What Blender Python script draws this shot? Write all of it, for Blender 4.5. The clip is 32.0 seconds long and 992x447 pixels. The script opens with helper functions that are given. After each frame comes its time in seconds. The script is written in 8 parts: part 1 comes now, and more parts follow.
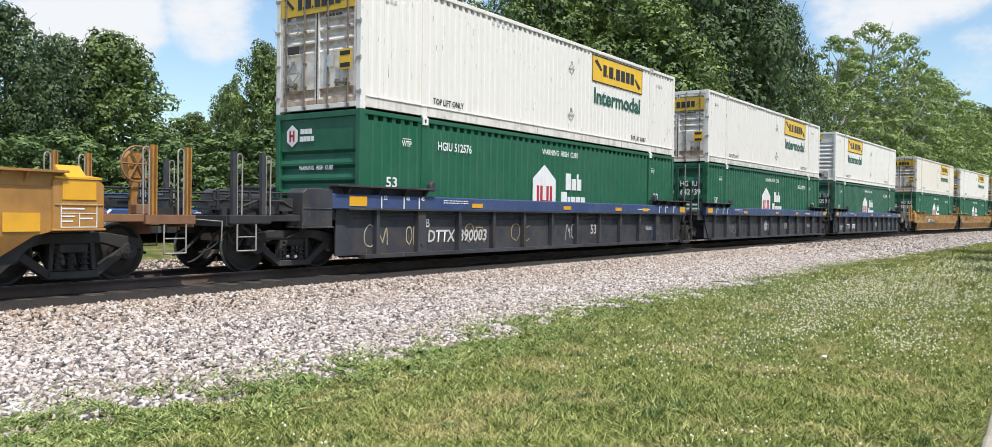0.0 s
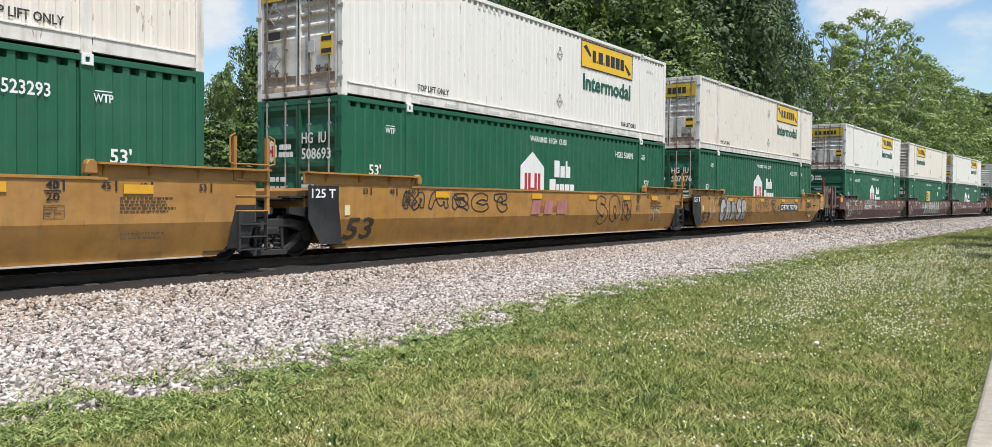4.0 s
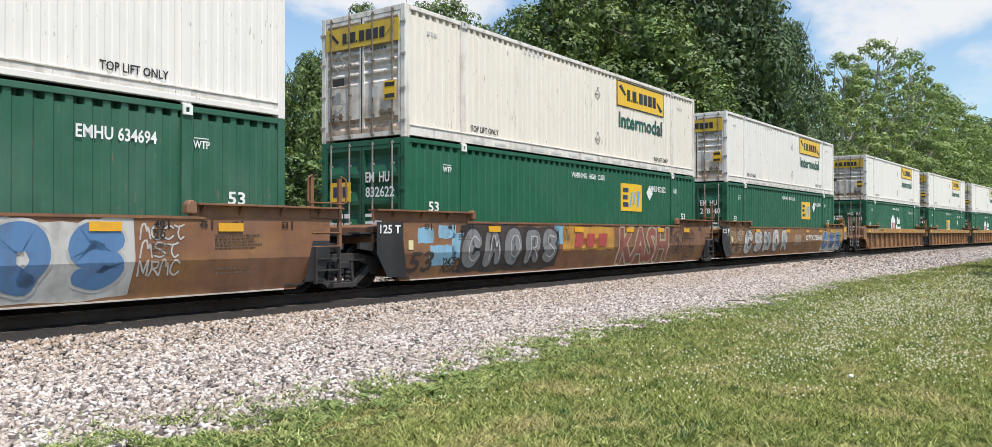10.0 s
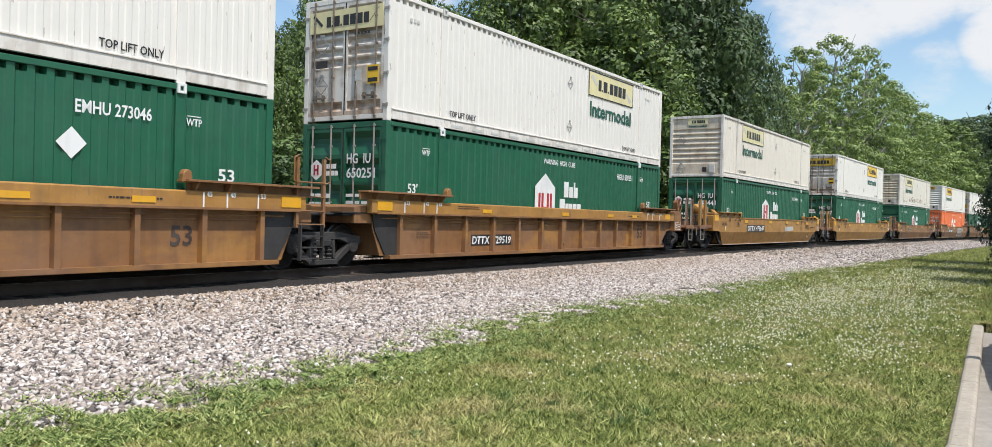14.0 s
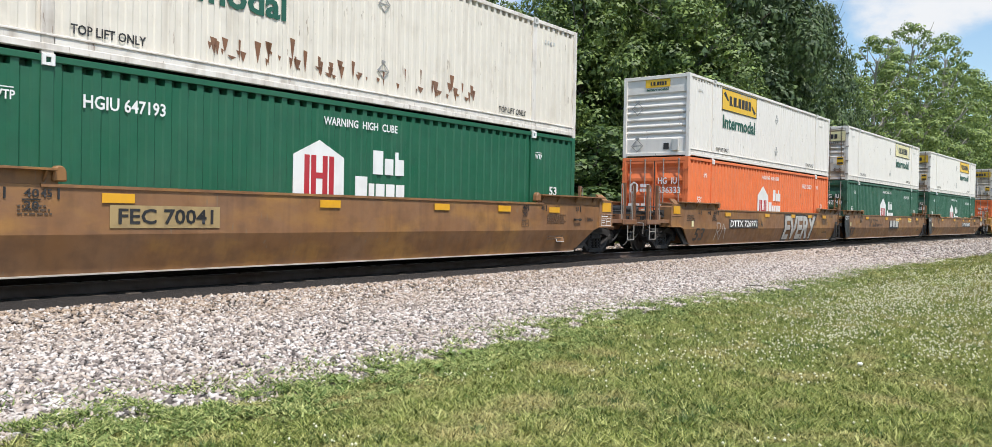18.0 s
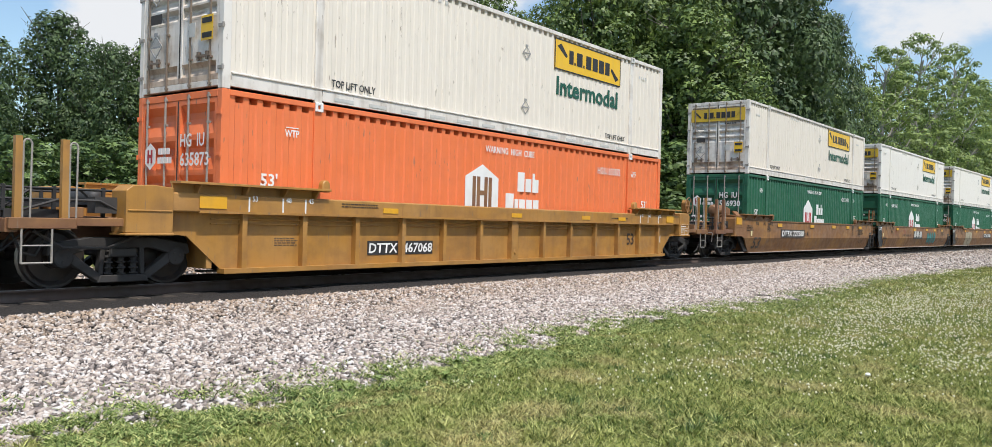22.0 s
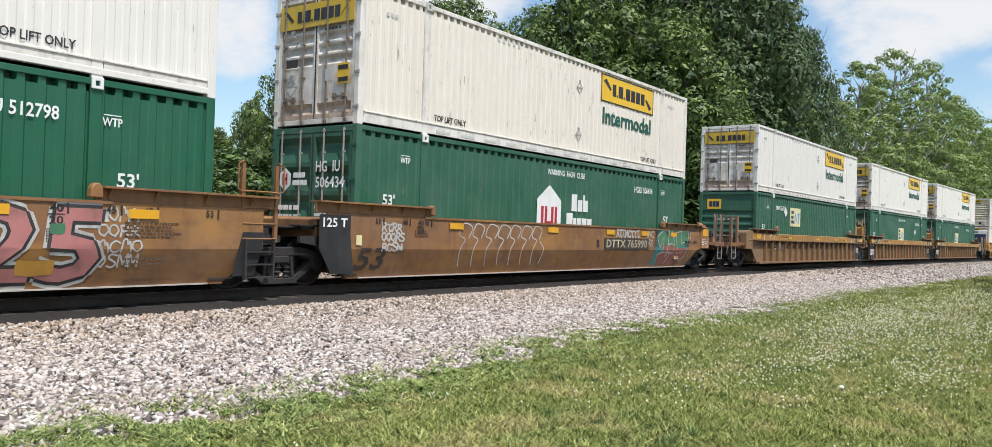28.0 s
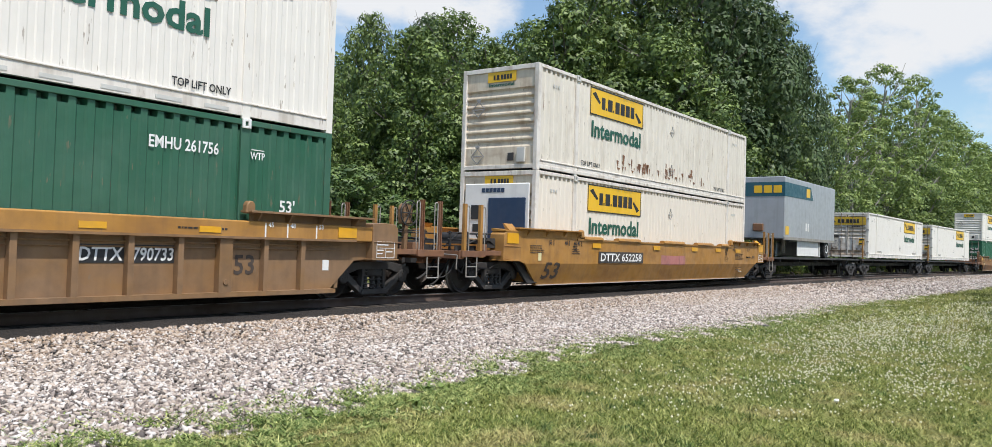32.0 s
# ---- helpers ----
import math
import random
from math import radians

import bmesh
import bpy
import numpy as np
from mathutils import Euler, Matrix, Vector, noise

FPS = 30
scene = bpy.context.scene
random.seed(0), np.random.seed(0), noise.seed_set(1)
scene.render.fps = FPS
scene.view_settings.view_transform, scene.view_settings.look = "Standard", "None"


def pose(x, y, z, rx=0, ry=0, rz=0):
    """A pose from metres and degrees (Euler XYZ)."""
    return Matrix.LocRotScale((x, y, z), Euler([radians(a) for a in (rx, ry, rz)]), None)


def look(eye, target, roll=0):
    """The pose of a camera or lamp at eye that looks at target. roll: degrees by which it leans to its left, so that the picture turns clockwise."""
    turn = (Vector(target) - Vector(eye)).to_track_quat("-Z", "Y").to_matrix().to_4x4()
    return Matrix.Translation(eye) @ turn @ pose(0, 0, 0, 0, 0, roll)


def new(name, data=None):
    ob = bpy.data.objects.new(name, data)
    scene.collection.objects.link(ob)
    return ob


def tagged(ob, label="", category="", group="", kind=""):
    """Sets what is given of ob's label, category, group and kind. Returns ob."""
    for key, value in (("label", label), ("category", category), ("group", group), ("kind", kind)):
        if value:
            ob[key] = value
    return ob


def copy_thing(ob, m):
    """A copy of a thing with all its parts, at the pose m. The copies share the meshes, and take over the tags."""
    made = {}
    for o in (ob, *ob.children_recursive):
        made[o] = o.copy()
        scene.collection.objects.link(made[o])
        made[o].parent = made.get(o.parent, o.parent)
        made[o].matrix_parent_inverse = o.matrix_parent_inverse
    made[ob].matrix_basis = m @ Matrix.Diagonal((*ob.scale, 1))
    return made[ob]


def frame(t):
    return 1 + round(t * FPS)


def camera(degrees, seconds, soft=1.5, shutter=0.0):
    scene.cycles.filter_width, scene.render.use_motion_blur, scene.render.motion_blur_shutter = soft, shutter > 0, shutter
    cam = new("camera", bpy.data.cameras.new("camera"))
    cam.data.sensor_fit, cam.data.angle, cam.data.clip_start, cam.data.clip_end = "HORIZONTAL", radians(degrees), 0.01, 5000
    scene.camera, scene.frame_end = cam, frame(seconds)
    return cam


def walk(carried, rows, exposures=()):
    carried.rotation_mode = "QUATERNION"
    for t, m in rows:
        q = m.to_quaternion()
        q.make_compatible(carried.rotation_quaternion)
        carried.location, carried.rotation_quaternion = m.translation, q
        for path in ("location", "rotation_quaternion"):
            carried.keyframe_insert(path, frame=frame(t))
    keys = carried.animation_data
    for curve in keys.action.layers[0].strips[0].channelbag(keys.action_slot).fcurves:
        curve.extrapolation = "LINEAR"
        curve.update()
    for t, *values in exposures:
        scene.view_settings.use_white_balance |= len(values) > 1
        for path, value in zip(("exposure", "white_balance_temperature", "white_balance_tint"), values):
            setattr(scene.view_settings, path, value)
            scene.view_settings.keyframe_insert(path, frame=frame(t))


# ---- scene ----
# World: x along the track (trains come from +x), y away from the camera, z = 0 at the rail heads.
cam = camera(61.7, 32.0, soft=0.4, shutter=0.0)
VIEW = [
    # t, x, y, z, yaw, pitch, roll
    (0, 0.012, -0.031, 1.136, -56.04, -0.73, 0.72),
    (0.5, 0.013, -0.024, 1.140, -56.72, -0.89, 0.63),
    (1, 0.011, -0.020, 1.138, -56.45, -1.50, 0.34),
    (1.5, 0.007, -0.021, 1.135, -56.01, -2.26, 0.23),
    (2, 0.007, -0.032, 1.142, -56.00, -2.38, 0.40),
    (2.5, 0.000, -0.046, 1.133, -56.29, -2.45, 0.30),
    (4.5, -0.005, -0.054, 1.152, -56.40, -1.47, 0.56),
    (5, 0.003, -0.059, 1.153, -56.26, -1.69, 0.51),
    (5.5, 0.002, -0.052, 1.156, -56.78, -1.76, 0.43),
    (6, 0.007, -0.044, 1.164, -56.19, -2.11, 0.59),
    (6.5, 0.009, -0.041, 1.159, -56.26, -2.48, 0.71),
    (7, 0.015, -0.015, 1.172, -56.85, -1.47, 0.49),
    (7.5, -0.023, 0.074, 1.148, -56.64, 0.68, 1.60),
    (8, -0.051, 0.117, 1.135, -59.08, 0.41, 1.79),
    (8.5, -0.045, 0.123, 1.150, -59.96, 0.43, 2.03),
    (9, -0.047, 0.136, 1.160, -58.46, 0.97, 0.62),
    (9.5, -0.044, 0.136, 1.151, -57.03, 0.51, -0.63),
    (10, -0.047, 0.118, 1.151, -55.58, 0.72, -0.09),
    (10.5, -0.037, 0.107, 1.146, -57.36, -0.20, 0.51),
    (11, -0.046, 0.106, 1.139, -58.46, 0.53, 0.79),
    (11.5, -0.045, 0.132, 1.140, -58.61, 0.22, 0.71),
    (12, -0.038, 0.130, 1.140, -58.59, 0.14, 0.63),
    (12.5, -0.038, 0.142, 1.127, -58.43, 0.29, 1.06),
    (13, -0.030, 0.132, 1.135, -56.66, 0.04, 0.78),
    (13.5, 0.020, 0.075, 1.146, -58.92, 0.40, 1.35),
    (14, 0.036, 0.019, 1.151, -58.33, -0.42, 1.46),
    (14.5, 0.037, -0.014, 1.154, -57.21, -0.69, 1.28),
    (15, 0.028, -0.021, 1.152, -56.93, -1.19, 0.83),
    (15.5, 0.028, -0.035, 1.158, -57.25, -1.07, -0.32),
    (17.5, 0.025, -0.033, 1.158, -53.63, -1.03, 1.43),
    (18, 0.015, -0.033, 1.158, -53.87, -0.72, 1.09),
    (18.5, 0.012, -0.033, 1.159, -54.23, -0.58, 0.91),
    (19, 0.003, -0.026, 1.159, -54.64, -0.85, 1.34),
    (19.5, 0.003, -0.018, 1.157, -54.07, -0.80, 1.46),
    (20, 0.017, -0.030, 1.154, -54.24, -1.15, 0.86),
    (20.5, 0.006, -0.044, 1.162, -54.02, -1.21, 0.85),
    (21, -0.011, -0.042, 1.157, -53.87, -0.57, 1.50),
    (21.5, -0.011, -0.046, 1.157, -53.91, -0.05, 1.62),
    (22, -0.015, -0.044, 1.158, -53.37, -0.19, 1.46),
    (22.5, 0.003, -0.060, 1.163, -53.05, -0.40, 0.57),
    (23, 0.015, -0.050, 1.159, -54.17, -0.91, 0.18),
    (23.5, 0.016, -0.041, 1.169, -53.89, -1.10, 0.44),
    (24, 0.025, -0.029, 1.166, -54.08, -0.92, 0.94),
    (24.5, 0.025, -0.027, 1.165, -53.87, -0.33, 1.10),
    (25, 0.022, -0.033, 1.167, -54.32, 0.40, 1.32),
    (25.5, 0.025, -0.033, 1.165, -55.55, -0.18, 1.76),
    (27.5, 0.004, -0.046, 1.169, -55.11, 0.53, 1.93),
    (28, 0.010, -0.049, 1.169, -54.81, 0.58, 1.81),
    (28.5, 0.007, -0.039, 1.162, -55.00, 0.71, 2.11),
    (29, 0.002, -0.047, 1.163, -52.88, 1.27, 2.06),
    (29.5, 0.006, -0.040, 1.165, -53.94, 0.94, 2.26),
    (30, 0.012, -0.029, 1.172, -54.53, 0.85, 2.59),
    (30.5, 0.015, -0.026, 1.168, -55.35, 0.83, 2.66),
    (31, 0.008, -0.016, 1.169, -55.08, 1.02, 1.96),
    (31.5, 0.003, -0.018, 1.165, -55.15, 0.91, 1.85),
    (32, -0.006, -0.029, 1.164, -55.29, 1.57, 1.75),
]
walk(cam, [(t, pose(x, y, z, 90 + pitch, 0, yaw) @ pose(0, 0, 0, 0, 0, roll)) for t, x, y, z, yaw, pitch, roll in VIEW],
     exposures=[(0.0, 0.03), (2.0, 0.0), (5.0, -0.09), (6.0, -0.08), (7.0, -0.12), (8.0, -0.09), (9.0, 0.0), (10.5, -0.03), (12.0, -0.05), (13.0, -0.10), (15.0, 0.0), (18.0, 0.0),
                (20.0, -0.15), (22.0, -0.07), (23.0, -0.02), (24.0, -0.11), (25.0, -0.08), (28.0, -0.05), (30.0, -0.04), (32.0, -0.06)])

# ---- world and sun ----
SUN_EL, SUN_AZ = 62.0, -112.0  # height, and direction in the plan from +x towards -y, degrees
world = bpy.data.worlds.new("sky")
scene.world = world
world.use_nodes = True
wn, wl = world.node_tree.nodes, world.node_tree.links
wn.clear()
w_out = wn.new("ShaderNodeOutputWorld")
w_bg = wn.new("ShaderNodeBackground")
w_sky = wn.new("ShaderNodeTexSky")
w_sky.sky_type = "NISHITA"
w_sky.sun_disc = False
w_sky.sun_elevation = radians(SUN_EL)
w_sky.sun_rotation = radians(90 - SUN_AZ)
w_sky.air_density, w_sky.dust_density, w_sky.ozone_density = 1.0, 1.2, 1.2
w_co = wn.new("ShaderNodeTexCoord")
w_map = wn.new("ShaderNodeMapping")
w_map.inputs["Scale"].default_value = (1.0, 1.0, 1.9)
w_noise = wn.new("ShaderNodeTexNoise")
w_noise.inputs["Scale"].default_value = 7.0
w_noise.inputs["Detail"].default_value = 8
w_noise.inputs["Roughness"].default_value = 0.6
wl.new(w_co.outputs["Generated"], w_map.inputs["Vector"])
wl.new(w_map.outputs["Vector"], w_noise.inputs["Vector"])


def w_math(op, a, b):
    m = wn.new("ShaderNodeMath")
    m.operation = op
    for k, v in enumerate((a, b)):
        if isinstance(v, (int, float)):
            m.inputs[k].default_value = v
        else:
            wl.new(v, m.inputs[k])
    return m.outputs[0]


# fair-weather clouds: bearing and height in degrees, radius, weight
field = None
for az, el, rad, amp in ((-30, 12.5, 7, 1.0), (-37, 13, 5, 0.9), (-45, 20, 9, 1.0), (-52, 19, 8, 1.0), (-58, 22, 9, 0.8), (-77, 21, 10, 1.0), (-84, 17, 7, 1.0), (-89, 19, 9, 1.0), (-90, 11, 4, 0.9), (-86, 9.5, 3, 0.6), (-80.5, 14.5, 6, 0.85), (-74.5, 17.5, 4, 0.7), (-20, 26, 9, 0.8),
                         (15, 30, 16, 0.8), (75, 35, 16, 0.8), (150, 30, 16, 0.8), (-110, 30, 12, 0.8), (-65, 45, 12, 0.6)):
    d = wn.new("ShaderNodeVectorMath")
    d.operation = "DOT_PRODUCT"
    d.inputs[1].default_value = (-math.sin(radians(az)) * math.cos(radians(el)), math.cos(radians(az)) * math.cos(radians(el)), math.sin(radians(el)))
    wl.new(w_co.outputs["Generated"], d.inputs[0])
    r = wn.new("ShaderNodeMapRange")
    r.interpolation_type = "SMOOTHSTEP"
    r.inputs["From Min"].default_value, r.inputs["From Max"].default_value = math.cos(radians(rad)), math.cos(radians(rad * 0.25))
    r.inputs["To Max"].default_value = amp
    wl.new(d.outputs["Value"], r.inputs["Value"])
    field = r.outputs["Result"] if field is None else w_math("MAXIMUM", field, r.outputs["Result"])
w_ramp = wn.new("ShaderNodeValToRGB")
w_ramp.color_ramp.interpolation = "EASE"
w_ramp.color_ramp.elements[0].position = 0.38
w_ramp.color_ramp.elements[1].position = 0.66
w_mix = wn.new("ShaderNodeMix")
w_mix.data_type = "RGBA"
w_mix.inputs["B"].default_value = (6.3, 6.45, 6.7, 1)
wl.new(w_math("ADD", w_math("MULTIPLY", field, 0.55), w_math("MULTIPLY", w_math("SUBTRACT", w_noise.outputs["Fac"], 0.35), 0.9)), w_ramp.inputs["Fac"])
wl.new(w_ramp.outputs["Color"], w_mix.inputs["Factor"])
w_tint = wn.new("ShaderNodeVectorMath")
w_tint.operation = "MULTIPLY"
w_tint.inputs[1].default_value = (1.25, 1.32, 1.30)
wl.new(w_sky.outputs["Color"], w_tint.inputs[0])
wl.new(w_tint.outputs["Vector"], w_mix.inputs["A"])
wl.new(w_mix.outputs["Result"], w_bg.inputs["Color"])
wl.new(w_bg.outputs["Background"], w_out.inputs["Surface"])
w_bg.inputs["Strength"].default_value = 0.14

sun = new("sun", bpy.data.lights.new("sun", "SUN"))
sun.data.energy, sun.data.angle, sun.data.color = 4.75, radians(0.6), (1.0, 0.955, 0.905)
sun_dir = Vector((math.cos(radians(SUN_EL)) * math.cos(radians(SUN_AZ)), math.cos(radians(SUN_EL)) * math.sin(radians(SUN_AZ)), math.sin(radians(SUN_EL))))
sun.matrix_basis = look(sun_dir * 100, (0, 0, 0))

# ---- the train's run and the track's line ----
RUN = [(0, 0), (1, 20.64), (2, 41.24), (2.5, 51.52), (4.5, 92.57), (5, 102.84), (6, 123.34), (7, 143.9), (8, 164.39), (9, 184.86), (10, 206.01),
       (11, 226.47), (12, 246.87), (13, 266.58), (14, 287.12), (15, 307.47), (17.5, 358.43), (18, 368.63), (19, 389.1), (20, 409.36), (21, 429.63), (22, 449.98),
       (23, 470.02), (24, 490.94), (25, 511.13), (25.5, 521.19), (27.5, 561.37), (28, 571.34), (29, 591.35), (30, 610.56), (31, 630.52), (32, 650.51)]
TRACK_Y, BEND, BEND_END = 13.18, 0.0009, 165.0
GRASS_Z = -0.44


def track_y(x):
    x1 = min(max(x, 0.0), BEND_END)
    return TRACK_Y - BEND * x1 * x1 / 2 - (BEND * BEND_END * (x - BEND_END) if x > BEND_END else 0.0)


def track_pose(x, z=0.0, turn=0.0):
    x1 = min(max(x, 0.0), BEND_END)
    return pose(x, track_y(x), z, 0, 0, math.degrees(math.atan(-BEND * x1)) + turn)


# ---- materials ----
def nodes_of(name):
    m = bpy.data.materials.new(name)
    m.use_nodes = True
    nt = m.node_tree
    return m, nt.nodes, nt.links, nt.nodes["Principled BSDF"]


def coords(n, l, scale=(1, 1, 1), vary=True):
    """Object coordinates in metres, shifted at random from object to object."""
    co = n.new("ShaderNodeTexCoord")
    mp = n.new("ShaderNodeMapping")
    mp.inputs["Scale"].default_value = scale
    l.new(co.outputs["Object"], mp.inputs["Vector"])
    if vary:
        oi = n.new("ShaderNodeObjectInfo")
        mu = n.new("ShaderNodeMath")
        mu.operation = "MULTIPLY"
        mu.inputs[1].default_value = 37.0
        l.new(oi.outputs["Random"], mu.inputs[0])
        l.new(mu.outputs[0], mp.inputs["Location"])
    return mp.outputs["Vector"]


def noise_fac(n, l, vec, scale, detail=4, lo=0.4, hi=0.65, rough=0.55):
    t = n.new("ShaderNodeTexNoise")
    t.inputs["Scale"].default_value = scale
    t.inputs["Detail"].default_value = detail
    t.inputs["Roughness"].default_value = rough
    l.new(vec, t.inputs["Vector"])
    r = n.new("ShaderNodeMapRange")
    r.inputs["From Min"].default_value, r.inputs["From Max"].default_value = lo, hi
    l.new(t.outputs["Fac"], r.inputs["Value"])
    return r.outputs["Result"]


def mix(n, l, fac, a, b):
    m = n.new("ShaderNodeMix")
    m.data_type = "RGBA"
    for sock, v in (("Factor", fac), ("A", a), ("B", b)):
        if isinstance(v, (int, float)):
            m.inputs[sock].default_value = v
        elif isinstance(v, tuple):
            m.inputs[sock].default_value = (*v[:3], 1)
        else:
            l.new(v, m.inputs[sock])
    return m.outputs["Result"]


def scaled(n, l, fac, k):
    m = n.new("ShaderNodeMath")
    m.operation = "MULTIPLY"
    m.inputs[1].default_value = k
    l.new(fac, m.inputs[0])
    return m.outputs[0]


def bump(n, l, bsdf, fac, strength=0.3, dist=0.01):
    b = n.new("ShaderNodeBump")
    b.inputs["Strength"].default_value, b.inputs["Distance"].default_value = strength, dist
    l.new(fac, b.inputs["Height"])
    l.new(b.outputs["Normal"], bsdf.inputs["Normal"])


def paint(name, col, rough=0.5, grime=(0.12, 0.10, 0.085), amount=0.35, rust=0.0, metal=0.0, streak=0.25, fade=0.15, patch=None):
    """Painted or bare steel: faded patches, grime blotches, vertical streaks and, where asked, rust."""
    m, n, l, b = nodes_of(name)
    v = coords(n, l)
    vs = coords(n, l, (5.0, 5.0, 0.35))
    c = mix(n, l, scaled(n, l, noise_fac(n, l, v, 0.8, 3, 0.35, 0.7), fade), col, tuple(min(1, x * 0.7 + 0.22) for x in col))
    if patch:   # worn areas where another coat shows
        c = mix(n, l, scaled(n, l, noise_fac(n, l, coords(n, l, (0.55, 0.55, 1.5)), 1.0, 5, 0.50, 0.68), 0.7), c, patch)
    c = mix(n, l, scaled(n, l, noise_fac(n, l, v, 2.6, 8, 0.48, 0.75), amount), c, grime)
    c = mix(n, l, scaled(n, l, noise_fac(n, l, vs, 1.0, 5, 0.5, 0.75), streak), c, grime)
    if rust:
        r = n.new("ShaderNodeMath")
        r.operation = "MULTIPLY"
        l.new(noise_fac(n, l, coords(n, l, (9.0, 9.0, 1.1)), 1.0, 8, 0.60, 0.70, 0.65), r.inputs[0])
        l.new(noise_fac(n, l, v, 0.55, 3, 0.48, 0.66), r.inputs[1])
        c = mix(n, l, scaled(n, l, r.outputs[0], rust), c, (0.17, 0.065, 0.022))
        # short scuffs and chips, longer than wide
        q = n.new("ShaderNodeMath")
        q.operation = "MULTIPLY"
        l.new(noise_fac(n, l, coords(n, l, (16.0, 16.0, 3.0)), 1.0, 3, 0.665, 0.70, 0.5), q.inputs[0])
        l.new(noise_fac(n, l, v, 1.1, 3, 0.45, 0.55), q.inputs[1])
        c = mix(n, l, scaled(n, l, q.outputs[0], 0.65), c, (0.20, 0.14, 0.09))
    l.new(c, b.inputs["Base Color"])
    b.inputs["Metallic"].default_value = metal
    rr = n.new("ShaderNodeMapRange")
    rr.inputs["To Min"].default_value, rr.inputs["To Max"].default_value = rough - 0.1, rough + 0.2
    l.new(noise_fac(n, l, v, 4.0, 5, 0.3, 0.7), rr.inputs["Value"])
    l.new(rr.outputs["Result"], b.inputs["Roughness"])
    bump(n, l, b, noise_fac(n, l, v, 9.0, 6, 0.3, 0.7), 0.12, 0.01)
    return m


def flat(name, col, rough=0.55, amount=0.2):
    return paint(name, col, rough, amount=amount, streak=0.12, fade=0.08)


CAR_WHITE = paint("container_white_paint", (0.765, 0.728, 0.670), 0.45, (0.40, 0.36, 0.30), 0.08, 0.2, streak=0.10, fade=0.0)
CAR_CREAM = paint("aged_white_paint", (0.76, 0.695, 0.598), 0.5, (0.36, 0.30, 0.22), 0.09, 0.5, streak=0.14, fade=0.0)
CAR_RUSTY = paint("rust_streaked_white_paint", (0.72, 0.67, 0.58), 0.5, (0.28, 0.22, 0.15), 0.18, 1.0, streak=0.3, fade=0.0)
SOILED_WHITE = paint("soiled_white_rail_paint", (0.74, 0.70, 0.64), 0.5, (0.26, 0.20, 0.14), 0.42, 1.0, streak=0.55, fade=0.0)
GREEN = paint("container_green_paint", (0.009, 0.104, 0.050), 0.45, (0.018, 0.045, 0.033), 0.22, 0.0, streak=0.12, fade=0.06)
GREEN_OLD = paint("faded_green_paint", (0.020, 0.104, 0.057), 0.5, (0.02, 0.06, 0.042), 0.25, 0.1, streak=0.15, fade=0.14)
ORANGE = paint("container_orange_paint", (0.78, 0.185, 0.055), 0.5, (0.40, 0.11, 0.05), 0.2, 0.2, streak=0.12, fade=0.08)
ALU = paint("door_white_paint", (0.76, 0.72, 0.66), 0.45, (0.24, 0.150, 0.085), 0.60, 1.0, streak=0.45, fade=0.0, patch=(0.52, 0.43, 0.33))
DOOR_FOOT = paint("rusted_door_foot", (0.56, 0.45, 0.35), 0.6, (0.17, 0.080, 0.042), 0.85, 1.0, streak=0.6, fade=0.0)
NOSE_OLD = paint("rust_stained_nose_paint", (0.66, 0.575, 0.45), 0.5, (0.27, 0.16, 0.085), 0.55, 1.0, streak=0.5, fade=0.0)
ROD_OLD = paint("soiled_rod", (0.20, 0.155, 0.115), 0.55, (0.10, 0.055, 0.03), 0.5, metal=0.2)
SIGN_DOOR = flat("door_sign_mustard", (0.60, 0.39, 0.022), 0.45, 0.25)
GALV = paint("galvanised_rod", (0.36, 0.33, 0.29), 0.5, amount=0.5, metal=0.3)
BLUE = paint("well_car_blue_paint", (0.030, 0.060, 0.165), 0.5, (0.045, 0.045, 0.05), 0.5, 0.1, streak=0.3)
SLATE = paint("well_car_grimy_panel", (0.026, 0.028, 0.036), 0.55, (0.075, 0.056, 0.043), 0.7, 0.1, streak=0.35)
YELLOW = paint("well_car_yellow_paint", (0.400, 0.195, 0.036), 0.5, (0.15, 0.08, 0.036), 0.48, 0.5, streak=0.32, patch=(0.28, 0.135, 0.040))
OCHRE = paint("well_car_weathered_ochre", (0.232, 0.107, 0.038), 0.55, (0.105, 0.055, 0.032), 0.55, 0.5, streak=0.4, patch=(0.40, 0.20, 0.050))
TAN = paint("well_car_dusty_tan", (0.228, 0.127, 0.056), 0.6, (0.11, 0.070, 0.043), 0.5, 0.4, streak=0.4, patch=(0.28, 0.148, 0.048))
RUST_BROWN = paint("well_car_rust_brown", (0.20, 0.088, 0.040), 0.6, (0.085, 0.047, 0.032), 0.5, 0.5, streak=0.35, patch=(0.29, 0.15, 0.05))
MAROON = paint("well_car_maroon_paint", (0.115, 0.048, 0.038), 0.55, (0.06, 0.035, 0.03), 0.4, 0.1, streak=0.25)
DARK_STEEL = paint("black_grimy_steel", (0.022, 0.021, 0.021), 0.6, (0.06, 0.05, 0.04), 0.5, 0.0, metal=0.2)
TRUCK_DUST = paint("dusty_cast_steel", (0.025, 0.022, 0.020), 0.75, (0.04, 0.033, 0.03), 0.5, 0.0)
WHEEL = paint("wheel_steel", (0.030, 0.027, 0.025), 0.5, (0.10, 0.06, 0.04), 0.5, metal=0.4)
TREAD = paint("polished_tread_steel", (0.22, 0.21, 0.20), 0.35, amount=0.1, metal=0.9)
REFLECT = flat("yellow_reflective_sheet", (0.72, 0.36, 0.012), 0.4, 0.2)
